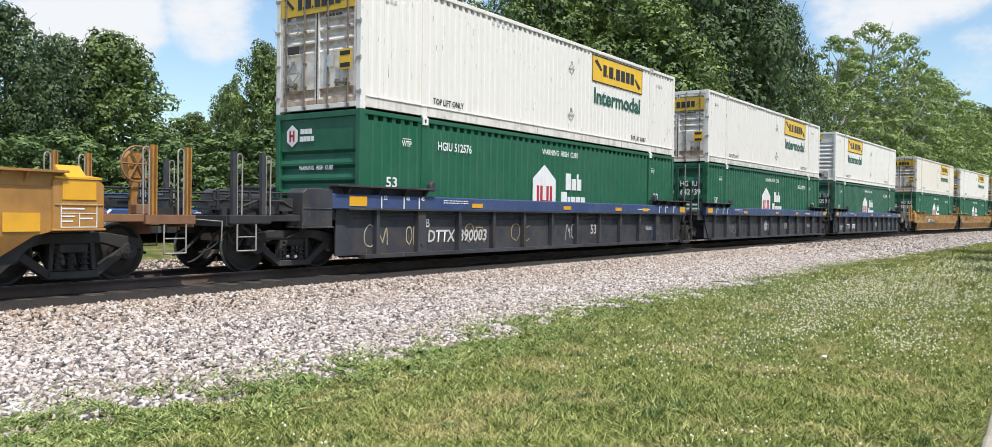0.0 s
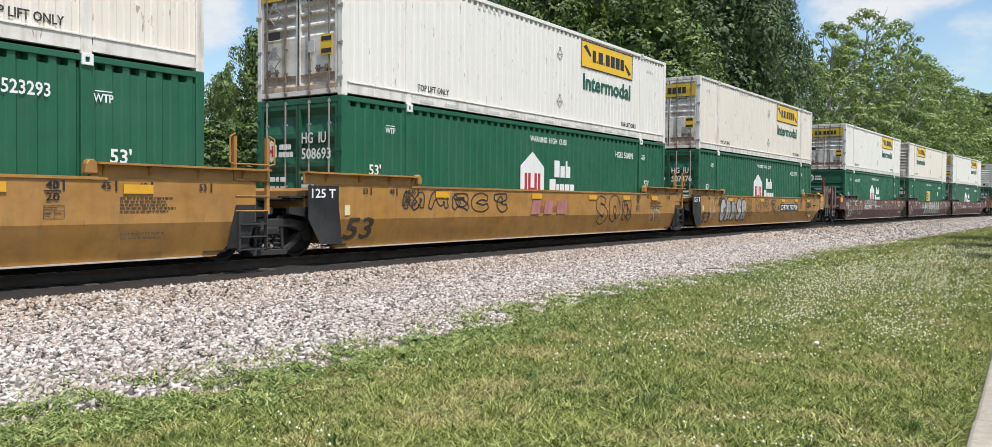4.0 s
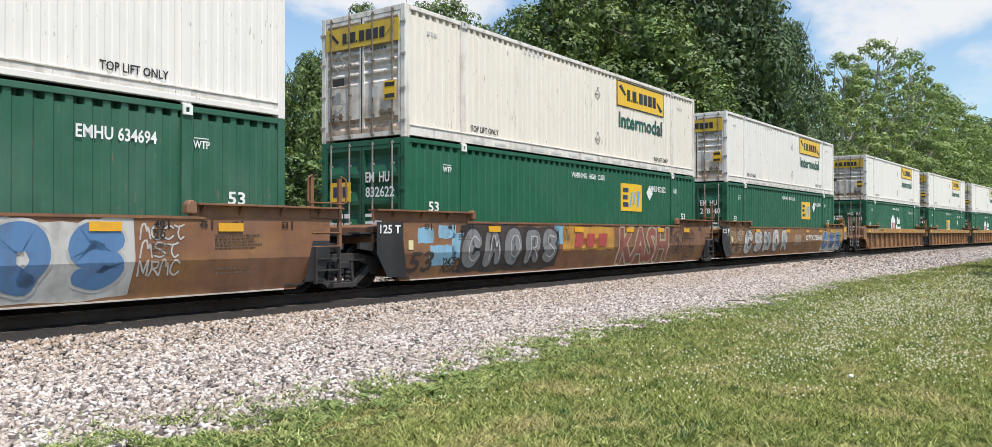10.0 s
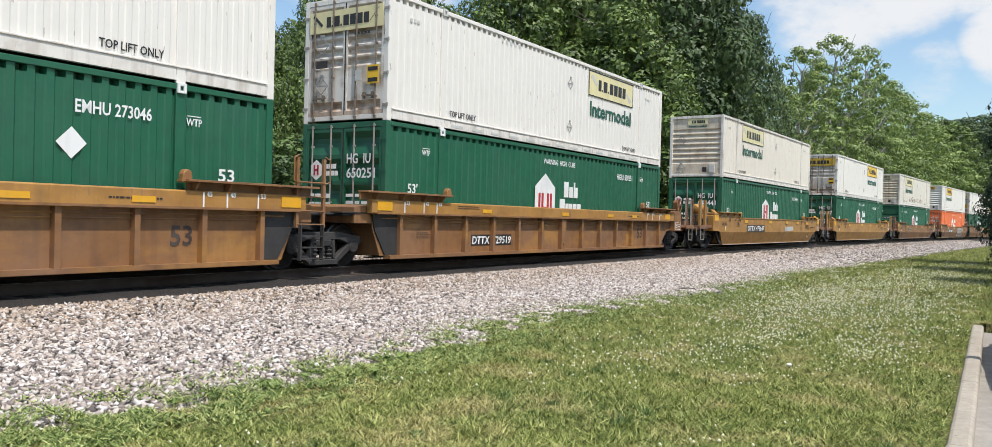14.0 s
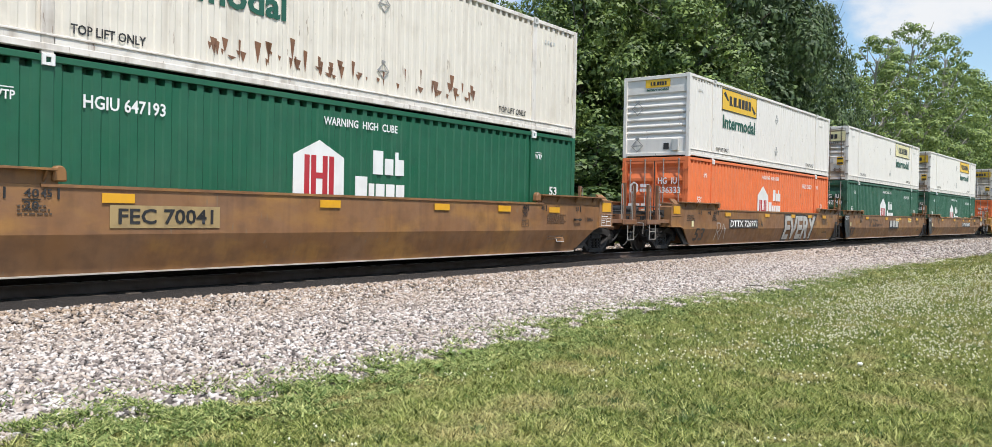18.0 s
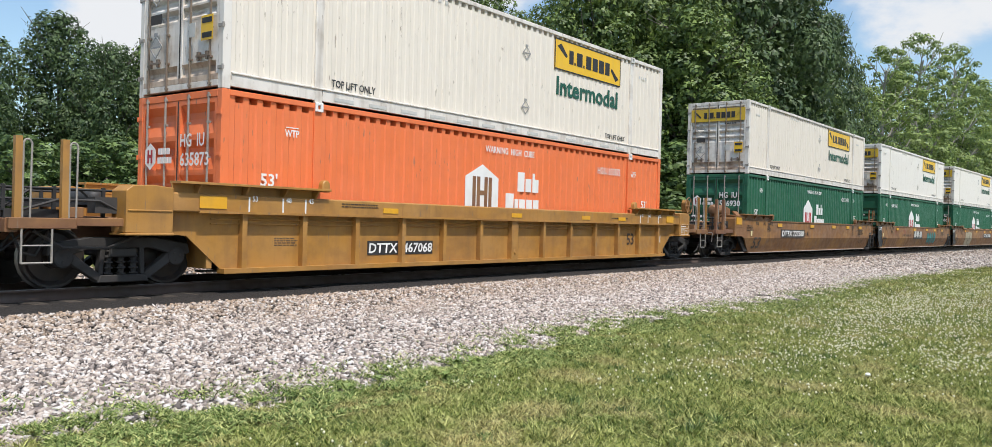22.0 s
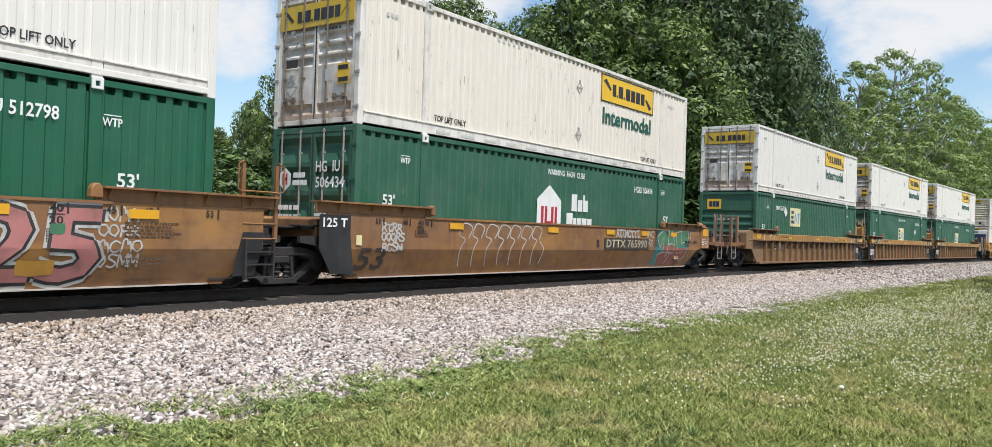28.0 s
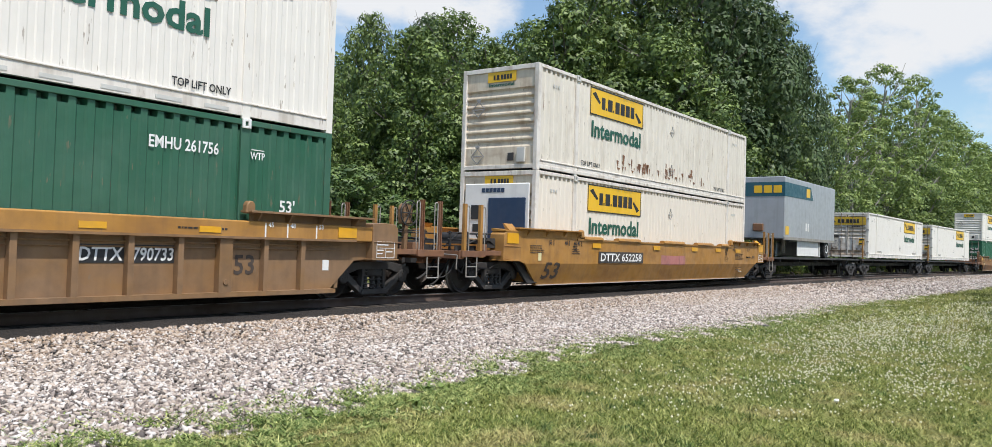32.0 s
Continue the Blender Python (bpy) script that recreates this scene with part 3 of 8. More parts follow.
def stones(n, x0, x1, v0, v1, size, seed):
    """Loose angular stones strewn over the bed, each turned and tilted its own way."""
    r = np.random.default_rng(seed)
    x = x0 + (x1 - x0) * r.random(n) ** 1.35
    v = v0 + (v1 - v0) * r.random(n)
    v = v + np.array([toe(a) for a in x]) * np.clip((-4.5 - v) / 2.5, 0, 1)
    y = np.array([track_y(a) for a in x]) + v
    z = np.interp(v, [p[0] for p in PROFILE], [p[1] for p in PROFILE])
    s = size * (0.6 + 0.8 * r.random(n))
    base = np.array([(1, 0, 0), (-1, 0, 0), (0, 1, 0), (0, -1, 0), (0, 0, 1), (0, 0, -1)], dtype=np.float32)
    q = r.normal(size=(n, 4))
    q /= np.linalg.norm(q, axis=1, keepdims=True)
    w, a, b, c = q.T
    rot = np.stack([np.stack([1 - 2 * (b * b + c * c), 2 * (a * b - c * w), 2 * (a * c + b * w)], 1),
                    np.stack([2 * (a * b + c * w), 1 - 2 * (a * a + c * c), 2 * (b * c - a * w)], 1),
                    np.stack([2 * (a * c - b * w), 2 * (b * c + a * w), 1 - 2 * (a * a + b * b)], 1)], 1)
    pts = base[None] * (s[:, None, None] * (0.55 + 0.6 * r.random((n, 6, 1)))) * np.array([1.25, 0.95, 0.65])
    pts = np.einsum("nij,nkj->nki", rot, pts)
    pts[:, :, 2] *= 0.8
    pts += np.stack([x, y, z + s * 0.35], 1)[:, None]
    f = np.array([(0, 2, 4), (2, 1, 4), (1, 3, 4), (3, 0, 4), (2, 0, 5), (1, 2, 5), (3, 1, 5), (0, 3, 5)])
    faces = (f[None] + (np.arange(n) * 6)[:, None, None]).reshape(-1, 3)
    return pts.reshape(-1, 3), faces


near = new("ballast_stones", bulk("ballast_stones", *stones(112000, 1.5, 40, -7.45, -2.20, 0.036, 1), STONES))
tagged(near, "loose grey and pinkish crushed granite stones", "ballast", kind="stuff")
far_st = new("ballast_stones", bulk("ballast_stones", *stones(15000, 34, 120, -7.3, -2.2, 0.065, 2), STONES))
tagged(far_st, "loose grey crushed granite stones farther along", "ballast", kind="stuff")
back_st = new("ballast_stones", bulk("ballast_stones", *stones(9000, 6, 50, 1.6, 9.0, 0.06, 3), STONES))
tagged(back_st, "loose grey crushed stones beyond the track", "ballast", kind="stuff")

track = tagged(new("railway_track"), "single railway track with worn steel rails on wooden ties", "railway track", kind="structure")


def rail_mesh(name, side, profile, material):
    px = [-700, -400, -200] + list(range(-100, 260, 5)) + [300, 400, 600, 900]
    k = len(profile)
    vv = [(x, track_y(x) + side * (0.7175 + 0.035) + a, z) for x in px for a, z in profile]
    ff = [(i * k + j, (i + 1) * k + j, (i + 1) * k + (j + 1) % k, i * k + (j + 1) % k) for i in range(len(px) - 1) for j in range(k)]
    return bulk(name, np.array(vv), np.array(ff), material)


WEB = [(-0.07, -0.172), (0.07, -0.172), (0.07, -0.160), (0.012, -0.145), (0.010, -0.045), (0.036, -0.035), (0.036, -0.004), (-0.036, -0.004), (-0.036, -0.035), (-0.010, -0.045), (-0.012, -0.145), (-0.07, -0.160)]
HEAD = [(-0.030, -0.006), (0.030, -0.006), (0.027, 0.0), (-0.027, 0.0)]
for side in (-1, 1):
    ob = new("rail", rail_mesh("rail", side, WEB, RAIL_SIDE))
    ob.parent = track
    hd = new("running_surface", rail_mesh("running_surface", side, HEAD, RAIL_TOP))
    hd.parent = ob
    tagged(hd, "bright worn rail head")
tie_me = made("tie", lambda bm: box(bm, -0.115, 0.115, -1.3, 1.3, -0.33, -0.165), bevel=0.015)
for i in range(250):
    x = -22 + i * 0.5
    part("tie", tie_me, TIE, track, m=track_pose(x) @ pose(0, 0.03 * math.sin(i * 7.1), 0.004 * math.sin(i * 3.7), 0, 0, 0.6 * math.sin(i * 2.3)))

def flipped(build, axis=0):
    """The mirror image of a part, across x or y."""
    def b(bm):
        build(bm)
        for v in bm.verts:
            v.co[axis] = -v.co[axis]
    return b


# ---- well cars ----
HALF = 8.077       # half of a 53-foot container
TRUCK_AT = 9.735   # shared truck, from the middle of a unit
END_AT = 9.61      # truck at a coupled end


def wheelset(bm):
    for s in (-1, 1):
        lathe(bm, [(0.10, s * 0.79), (0.16, s * 0.80), (0.17, s * 0.765), (0.36, s * 0.735), (0.42, s * 0.79), (0.455, s * 0.79), (0.462, s * 0.70), (0.495, s * 0.685), (0.49, s * 0.655), (0.40, s * 0.655), (0.36, s * 0.70), (0.13, s * 0.70), (0.10, s * 0.66)], "y", 20)
    tube(bm, (0, -1.0, 0), (0, 1.0, 0), 0.085, 10)
    # six cap bolts at each end show the turning
    for s in (-1, 1):
        for i in range(3):
            a = i * math.tau / 3
            tube(bm, (0.055 * math.cos(a), s * 1.0, 0.055 * math.sin(a)), (0.055 * math.cos(a), s * 1.13, 0.055 * math.sin(a)), 0.022, 6)


def side_frame(bm):
    """A cast three-piece frame: bowed top, deep belly, windows beside the springs, pedestal jaws."""
    top = [(-1.13, 0.50), (-1.10, 0.66), (-0.50, 0.76), (0.50, 0.76), (1.10, 0.66), (1.13, 0.50), (0.92, 0.46), (0.46, 0.60), (-0.46, 0.60), (-0.92, 0.46)]
    prism(bm, top, -1.10, -0.94)
    prism(bm, [(-0.92, 0.46), (-0.80, 0.56), (-0.34, 0.20), (-0.38, 0.09)], -1.10, -0.96)
    prism(bm, [(0.92, 0.46), (0.80, 0.56), (0.34, 0.20), (0.38, 0.09)], -1.10, -0.96)
    prism(bm, [(-0.40, 0.08), (0.40, 0.08), (0.36, 0.19), (-0.36, 0.19)], -1.14, -0.90)
    for s in (-1, 1):
        prism(bm, [(s * 0.30, 0.19), (s * 0.37, 0.19), (s * 0.34, 0.62), (s * 0.26, 0.62)], -1.09, -0.95)
        lathe(bm, [(0.13, -1.12), (0.15, -1.10), (0.15, -0.92)], "y", 14, (s * 0.89, 0, 0.457))
    for x in (-0.2, 0.0, 0.2):
        for i in range(5):
            lathe(bm, [(0.06, -0.02), (0.09, 0.0), (0.06, 0.02)], "z", 7, (x, -1.03, 0.21 + i * 0.085))
        tube(bm, (x, -1.03, 0.15), (x, -1.03, 0.64), 0.05, 8)


def bolster(bm):
    prism(bm, [(-1.12, 0.46), (1.12, 0.46), (1.12, 0.60), (0.5, 0.70), (-0.5, 0.70), (-1.12, 0.60)], -0.22, 0.22, "x")
    lathe(bm, [(0.22, 0.68), (0.22, 0.80)], "z", 14)


W_AX, W_FR, W_BO = (made("wheelset", wheelset), made("side_frame", side_frame, 0.012), made("bolster", bolster, 0.02))
WHEELSETS = []


def truck(parent, x):
    t = part("truck", W_BO, DARK_STEEL, parent, "grimy black three-piece freight truck", pose(x, 0, 0))
    for s in (0, 180):
        part("side_frame", W_FR, TRUCK_DUST, t, m=pose(0, 0, 0, 0, 0, s))
    for dx in (-0.89, 0.89):
        w = part("wheelset", W_AX, WHEEL, t, "dark wheels with bright worn rims")
        if len(w.data.materials) == 1:
            w.data.materials.append(TREAD)
            for p in w.data.polygons:
                p.material_index = 1 if math.hypot(p.center.x, p.center.z) > 0.445 else 0
        w.matrix_parent_inverse = pose(dx, 0, 0.457)
        WHEELSETS.append(w)
    return t


def ribbed_chord(end_l, end_r):
    def b(bm):
        prism(bm, [(-1.53, 1.19), (-1.53, 1.455), (-1.51, 1.475), (-1.37, 1.475), (-1.37, 1.17), (-1.51, 1.17)], -9.06 if end_l else -8.75, 9.06 if end_r else 8.75, "x")
    return b


def chord_lip(bm):
    prism(bm, [(-1.545, 1.16), (-1.545, 1.20), (-1.46, 1.20), (-1.46, 1.16)], -8.6, 8.6, "x")
    pipe(bm, [(-8.3, -1.40, 1.07), (8.3, -1.40, 1.07)], 0.016)
    pipe(bm, [(-8.3, -1.385, 0.99), (8.3, -1.385, 0.99)], 0.014)


def sheet(slant, end_l, end_r):
    """The side's web: cut back on a slope or straight at a coupled end, over the truck."""
    def b(bm):
        def edge(s_, on):
            if on and slant >= 0:
                return [(s_ * 9.06, 1.17), (s_ * 9.06, 0.82), (s_ * 8.72, 0.79), (s_ * 8.08, 0.24)]
            return [(s_ * 8.80, 1.17), (s_ * 8.80, 0.24)] if on else [(s_ * 8.55, 1.17), (s_ * 8.55, 0.85), (s_ * (8.50 - max(slant, 0) * 0.6), 0.24)]
        prism(bm, edge(-1, end_l) + edge(1, end_r)[::-1], -1.365, -1.335)
        prism(bm, [(-1.51, 0.17), (-1.51, 0.25), (-1.30, 0.25), (-1.30, 0.17)], -8.1, 8.1, "x")
    return b


def rib(bm):
    prism(bm, [(-0.05, 0.20), (0.05, 0.20), (0.05, 1.17), (-0.05, 1.17)], -1.49, -1.36)


def post(bm):
    prism(bm, [(-0.13, 0.16), (0.13, 0.16), (0.13, 1.175), (-0.13, 1.175)], -1.50, -1.36)
    tube(bm, (0, -1.52, 0.42), (0, -1.49, 0.42), 0.05, 8)


def rib_end(bm):
    """A black patch on the cut-back end of a ribbed side."""
    prism(bm, [(-8.60, 1.165), (-7.75, 1.165), (-7.75, 0.26), (-8.15, 0.26), (-8.50, 0.80)], -1.40, -1.368)


def slat_step(bm):
    """Three slatted treads hung between two straps under a ladder."""
    for x in (-0.33, 0.27):
        box(bm, x, x + 0.03, -0.10, -0.02, 0.22, 0.92)
    for z in (0.24, 0.46, 0.68):
        for i in range(3):
            box(bm, -0.32, 0.29, -0.10 + i * 0.09, -0.05 + i * 0.09, z, z + 0.02)


def guide(bm):
    """The raised shelf over a well's end, on gussets, with a stop lug."""
    box(bm, -9.0, -5.95, -1.64, -1.33, 1.615, 1.655)
    box(bm, -9.0, -6.1, -1.40, -1.36, 1.46, 1.63)
    for x in (-8.6, -7.7, -6.9, -6.2):
        prism(bm, [(-1.60, 1.615), (-1.38, 1.615), (-1.38, 1.47), (-1.50, 1.47)], x - 0.02, x + 0.02, "x")


def stop_lug(bm):
    prism(bm, [(-0.10, 1.60), (0.10, 1.60), (0.09, 1.76), (0.04, 1.82), (-0.04, 1.82), (-0.09, 1.76)], -1.56, -1.42)


def smooth_side(end_l, end_r):
    """A folded sheet: upright above, leaning inward below, cut back at the trucks."""
    def b(bm):
        L = (-9.08, -8.82, -8.00) if end_l else (-8.98, -8.98, -8.30)
        R = (9.08, 8.82, 8.00) if end_r else (8.98, 8.98, 8.30)
        face = [(L[0], -1.52, 1.43), (R[0], -1.52, 1.43), (R[0], -1.52, 0.80), (R[1], -1.52, 0.74), (R[2], -1.335, 0.17), (L[2], -1.335, 0.17), (L[1], -1.52, 0.74), (L[0], -1.52, 0.80)]
        f, g = [[bm.verts.new((x, y + dy, z)) for x, y, z in face] for dy in (0.0, 0.05)]
        bm.faces.new([f[i] for i in (0, 1, 2, 3, 6, 7)])
        bm.faces.new([f[i] for i in (6, 3, 4, 5)])
        bm.faces.new([g[i] for i in (7, 6, 3, 2, 1, 0)])
        bm.faces.new([g[i] for i in (5, 4, 3, 6)])
        for i in range(8):
            bm.faces.new((f[(i + 1) % 8], f[i], g[i], g[(i + 1) % 8]))
        box(bm, L[2], R[2], -1.335, -1.20, 0.15, 0.19)
    return b


def smooth_chord(bm):
    box(bm, -6.2, 6.2, -1.545, -1.36, 1.40, 1.445)


def raised_end(bm):
    prism(bm, [(-9.25, 1.43), (-5.95, 1.43), (-5.95, 1.52), (-6.05, 1.63), (-9.25, 1.63)], -1.50, -1.45)
    box(bm, -9.25, -6.02, -1.64, -1.34, 1.625, 1.66)
    for x in (-8.7, -7.8, -6.9, -6.15):
        prism(bm, [(-1.62, 1.625), (-1.49, 1.625), (-1.49, 1.45)], x - 0.015, x + 0.015, "x")


def end_box(out):
    """The closed box at the end of a side, rounded at its outer top corner, on a thin ledge."""
    def b(bm):
        e = -9.82 - max(0.0, out)
        prism(bm, [(e, 0.84), (-9.06, 0.82), (-9.06, 1.54), (-9.40, 1.57), (e + 0.10, 1.55), (e, 1.47)], -1.55, -1.12)
        box(bm, e - 0.02, -9.04, -1.575, -1.10, 0.80, 0.835)
        box(bm, e + 0.02, -9.08, -1.565, -1.545, 1.16, 1.19)
    return b


def corner_guide(bm):
    """The slanted lead-in plate on top of an end box."""
    prism(bm, [(-1.55, 1.56), (-1.34, 1.75), (-1.30, 1.75), (-1.42, 1.56)], -9.56, -9.20, "x")
    prism(bm, [(-1.56, 1.545), (-1.56, 1.575), (-1.12, 1.62), (-1.12, 1.545)], -9.78, -9.08, "x")


def data_frame(bm):
    """A white outlined box of stencilled data."""
    for q in ((-0.27, 0.27, -0.17, -0.157), (-0.27, 0.27, 0.157, 0.17), (-0.27, -0.257, -0.157, 0.157), (0.257, 0.27, -0.157, 0.157), (-0.262, 0.262, 0.03, 0.04), (0.0, 0.01, -0.162, 0.035)):
        box(bm, q[0], q[1], -0.005, 0.0, q[2], q[3])
    for x, z, w in ((-0.262, 0.09, 0.34), (-0.262, -0.02, 0.20), (-0.262, -0.09, 0.17), (0.005, -0.05, 0.20)):
        box(bm, x, x + w, -0.005, 0.0, z, z + 0.022)


def dark_end(bm):
    """The cut-away web behind a truck."""
    prism(bm, [(-9.5, 0.98), (-8.0, 0.98), (-8.0, 0.22), (-8.45, 0.22), (-9.1, 0.80), (-9.5, 0.86)], -1.36, -1.28)


def bulkhead(bm):
    prism(bm, [(-9.1, 1.30), (-8.35, 1.36), (-8.22, 1.36), (-8.22, 0.25), (-8.32, 0.25), (-8.36, 0.95), (-9.1, 0.95)], -1.34, 1.34)


def cross_bearers(bm):
    for x in (-7.7, -5.9, -3.0, 0.0, 3.0, 5.9, 7.7):
        box(bm, x - 0.14, x + 0.14, -1.33, 1.33, 0.20, 0.335)
    for y in (-0.9, 0.9):
        box(bm, -8.2, 8.2, y - 0.08, y + 0.08, 0.17, 0.20)


def arm(bm):
    """The articulated connector between two units."""
    prism(bm, [(-9.735, 0.82), (-8.3, 0.60), (-8.3, 1.12), (-9.735, 1.10)], -0.32, 0.32)
    lathe(bm, [(0.34, 0.80), (0.34, 1.12)], "z", 14, (-9.735, 0, 0))
    box(bm, -9.40, -8.5, -1.30, 1.30, 1.10, 1.16)


def end_platform(bm):
    """The open end frame: a sill, a bolster deck, an end beam and the plank that the side posts stand on."""
    box(bm, -11.42, -9.2, -0.28, 0.28, 0.70, 1.02)
    box(bm, -9.95, -8.9, -1.30, 1.30, 1.00, 1.06)
    box(bm, -11.44, -11.28, -1.45, 1.45, 0.84, 1.03)
    box(bm, -11.28, -10.50, -1.38, 1.38, 0.99, 1.02)
    for s_ in (-1, 1):
        a, b = sorted((s_ * 1.52, s_ * 1.40))
        box(bm, -11.42, -10.52, a, b, 0.89, 1.04)
        a, b = sorted((s_ * 1.48, s_ * 1.42))
        box(bm, -10.52, -9.10, a, b, 0.93, 1.05)
        a, b = sorted((s_ * 1.46, s_ * 1.30))
        box(bm, -10.60, -10.40, a, b, 1.05, 1.20)


def crossing_rail(bm):
    """Horizontal pipes and bars along the crossing between two cars."""
    for y in (-1.02, 1.02):
        for z in (1.30, 1.46):
            tube(bm, (-11.38, y, z), (-9.3, y, z), 0.022, 6)
        for x in (-11.30, -10.62, -9.9):
            box(bm, x - 0.025, x + 0.025, y - 0.02, y + 0.02, 1.0, 1.50)
    for y in (-0.55, 0.0, 0.55):
        box(bm, -11.2, -9.4, y - 0.05, y + 0.05, 1.20, 1.26)
    box(bm, -10.1, -9.75, -1.2, 1.2, 1.24, 1.30)


def walkway(bm):
    for i in range(9):
        x = -11.36 + i * 0.085
        box(bm, x, x + 0.05, -1.25, 1.25, 1.13, 1.16)
    box(bm, -11.38, -10.6, -1.27, -1.23, 1.02, 1.16)
    box(bm, -11.38, -10.6, 1.23, 1.27, 1.02, 1.16)


def coupler(bm):
    box(bm, -11.56, -11.0, -0.11, 0.11, 0.74, 0.92)
    prism(bm, [(-11.73, -0.20), (-11.54, -0.20), (-11.50, -0.10), (-11.50, 0.16), (-11.62, 0.20), (-11.64, 0.06), (-11.73, 0.02)], 0.70, 0.98, "z")


def hose(bm):
    """Brake hoses that sag from the end beam to the coupling's middle, and a looser cable beside them."""
    for y, low, r in ((-0.42, 0.46, 0.030), (-0.85, 0.58, 0.020), (-1.15, 0.40, 0.014)):
        pts = [(-11.05, y, 0.88)]
        for i in range(10):
            a = i / 9
            pts.append((-11.12 - 0.66 * a, y, 0.80 - low * math.sin(a * math.pi / 2)))
        pipe(bm, pts, r, 6)


def handrail(bm):
    pipe(bm, [(0, -0.05, 1.02), (0, -0.06, 2.05), (0, -0.03, 2.10), (0, 0.03, 2.10), (0, 0.05, 2.05), (0, 0.05, 1.02)], 0.014, 6)


def rail_post(bm):
    """A folded channel post on a foot plate."""
    box(bm, -0.045, 0.045, -0.035, -0.015, 0.90, 2.14)
    box(bm, -0.045, -0.027, -0.015, 0.045, 0.90, 2.14)
    box(bm, 0.027, 0.045, -0.015, 0.045, 0.90, 2.14)
    box(bm, -0.08, 0.08, -0.05, 0.05, 0.88, 0.92)


def stirrup(bm):
    pipe(bm, [(-0.20, 0, 0.92), (-0.20, 0, 0.42), (0.20, 0, 0.42), (0.20, 0, 0.92)], 0.016, 6)
    tube(bm, (-0.20, 0, 0.66), (0.20, 0, 0.66), 0.012, 6)


def brake_stand(bm):
    """A fat brake reservoir on saddles, with a valve case at its end and pipes underneath."""
    lathe(bm, [(0.02, -0.50), (0.14, -0.48), (0.205, -0.41), (0.205, 0.36), (0.16, 0.43), (0.02, 0.45)], "x", 16, (-9.85, -0.86, 1.77))
    for x in (-10.14, -9.62):
        box(bm, x - 0.04, x + 0.04, -1.02, -0.70, 1.04, 1.64)
    prism(bm, [(-9.42, 1.50), (-9.08, 1.50), (-9.08, 1.84), (-9.30, 1.90), (-9.42, 1.90)], -1.04, -0.68)
    for q in ((-10.45, 1.20), (-10.30, 1.42), (-9.95, 1.30), (-9.78, 1.10)):
        box(bm, q[0] - 0.08, q[0] + 0.09, -1.22, -0.98, q[1] - 0.09, q[1] + 0.09)
    pipe(bm, [(-10.45, -1.16, 1.25), (-10.40, -1.18, 1.56), (-10.15, -1.16, 1.60), (-9.95, -1.14, 1.36)], 0.020, 6)
    pipe(bm, [(-10.20, -1.12, 1.06), (-10.05, -1.14, 1.50), (-9.80, -1.10, 1.58), (-9.62, -1.06, 1.72)], 0.018, 6)


def gear_post(bm):
    """A slim post that carries a hand-brake wheel and its gear case."""
    box(bm, -10.67, -10.55, -1.10, -0.98, 1.02, 1.98)
    prism(bm, [(-10.74, 1.60), (-10.48, 1.60), (-10.46, 1.95), (-10.54, 2.05), (-10.68, 2.05), (-10.76, 1.95)], -1.13, -0.93)


def brake_wheel(bm):
    k = 18
    pts = [(-0.28 * math.cos(i * math.tau / k), 0, 0.28 * math.sin(i * math.tau / k)) for i in range(k + 1)]
    pipe(bm, pts, 0.018, 5)
    for i in range(3):
        a = i * math.pi / 3
        tube(bm, (-0.27 * math.cos(a), 0, -0.27 * math.sin(a)), (0.27 * math.cos(a), 0, 0.27 * math.sin(a)), 0.014, 5)


def tank(bm):
    lathe(bm, [(0.02, -0.52), (0.10, -0.50), (0.14, -0.44), (0.14, 0.44), (0.10, 0.50), (0.02, 0.52)], "x", 14)


def stile(bm):
    box(bm, -0.035, 0.035, -0.03, 0.03, 0.86, 2.22)


def grab_iron(bm):
    pipe(bm, [(0, -0.03, 1.72), (0.13, -0.05, 1.76), (0.13, -0.05, 2.20), (0, -0.03, 2.26)], 0.015, 6)


def rung(bm):
    tube(bm, (-0.36, -0.03, 0), (0.36, -0.03, 0), 0.016, 6)


def ladder(parent, material, m):
    """Two posts with grab irons at their tops, rungs between and a hanging step."""
    a = part("ladder", made("stile", stile), material, parent, "narrow steel ladder", m @ pose(-0.36, 0, 0))
    part("stile", MESHES["stile"], material, a, m=pose(0.72, 0, 0))
    part("grab_iron", made("grab_l", flipped(grab_iron)), material, a)
    part("grab_iron", made("grab_r", grab_iron), material, a, m=pose(0.72, 0, 0))
    part("step", made("slat_step", slat_step), TRUCK_DUST, a, "slatted step", pose(0.36, 0, 0))
    for z in (0.92, 1.18, 1.46, 1.74):
        part("rung", made("rung", rung), material, a, m=pose(0.36, 0, z))


def plate(w, h, t=0.006):
    return made("plate_%g_%g" % (w, h), lambda bm: box(bm, -w / 2, w / 2, -t, 0.0, -h / 2, h / 2))


def reflector(parent, x, z, y=-1.535, w=0.45, h=0.14, mat_=None):
    part("reflector", plate(w, h), mat_ or REFLECT, parent, "yellow reflective plate", pose(x, y, z))


def word(parent, s, x, z, h, mat_, y=-1.53, width=None, slant=0.0, name="lettering"):
    me = letters(s, h, width, slant)
    return part(name, me, mat_, parent, m=pose(x, y - 0.006, z))


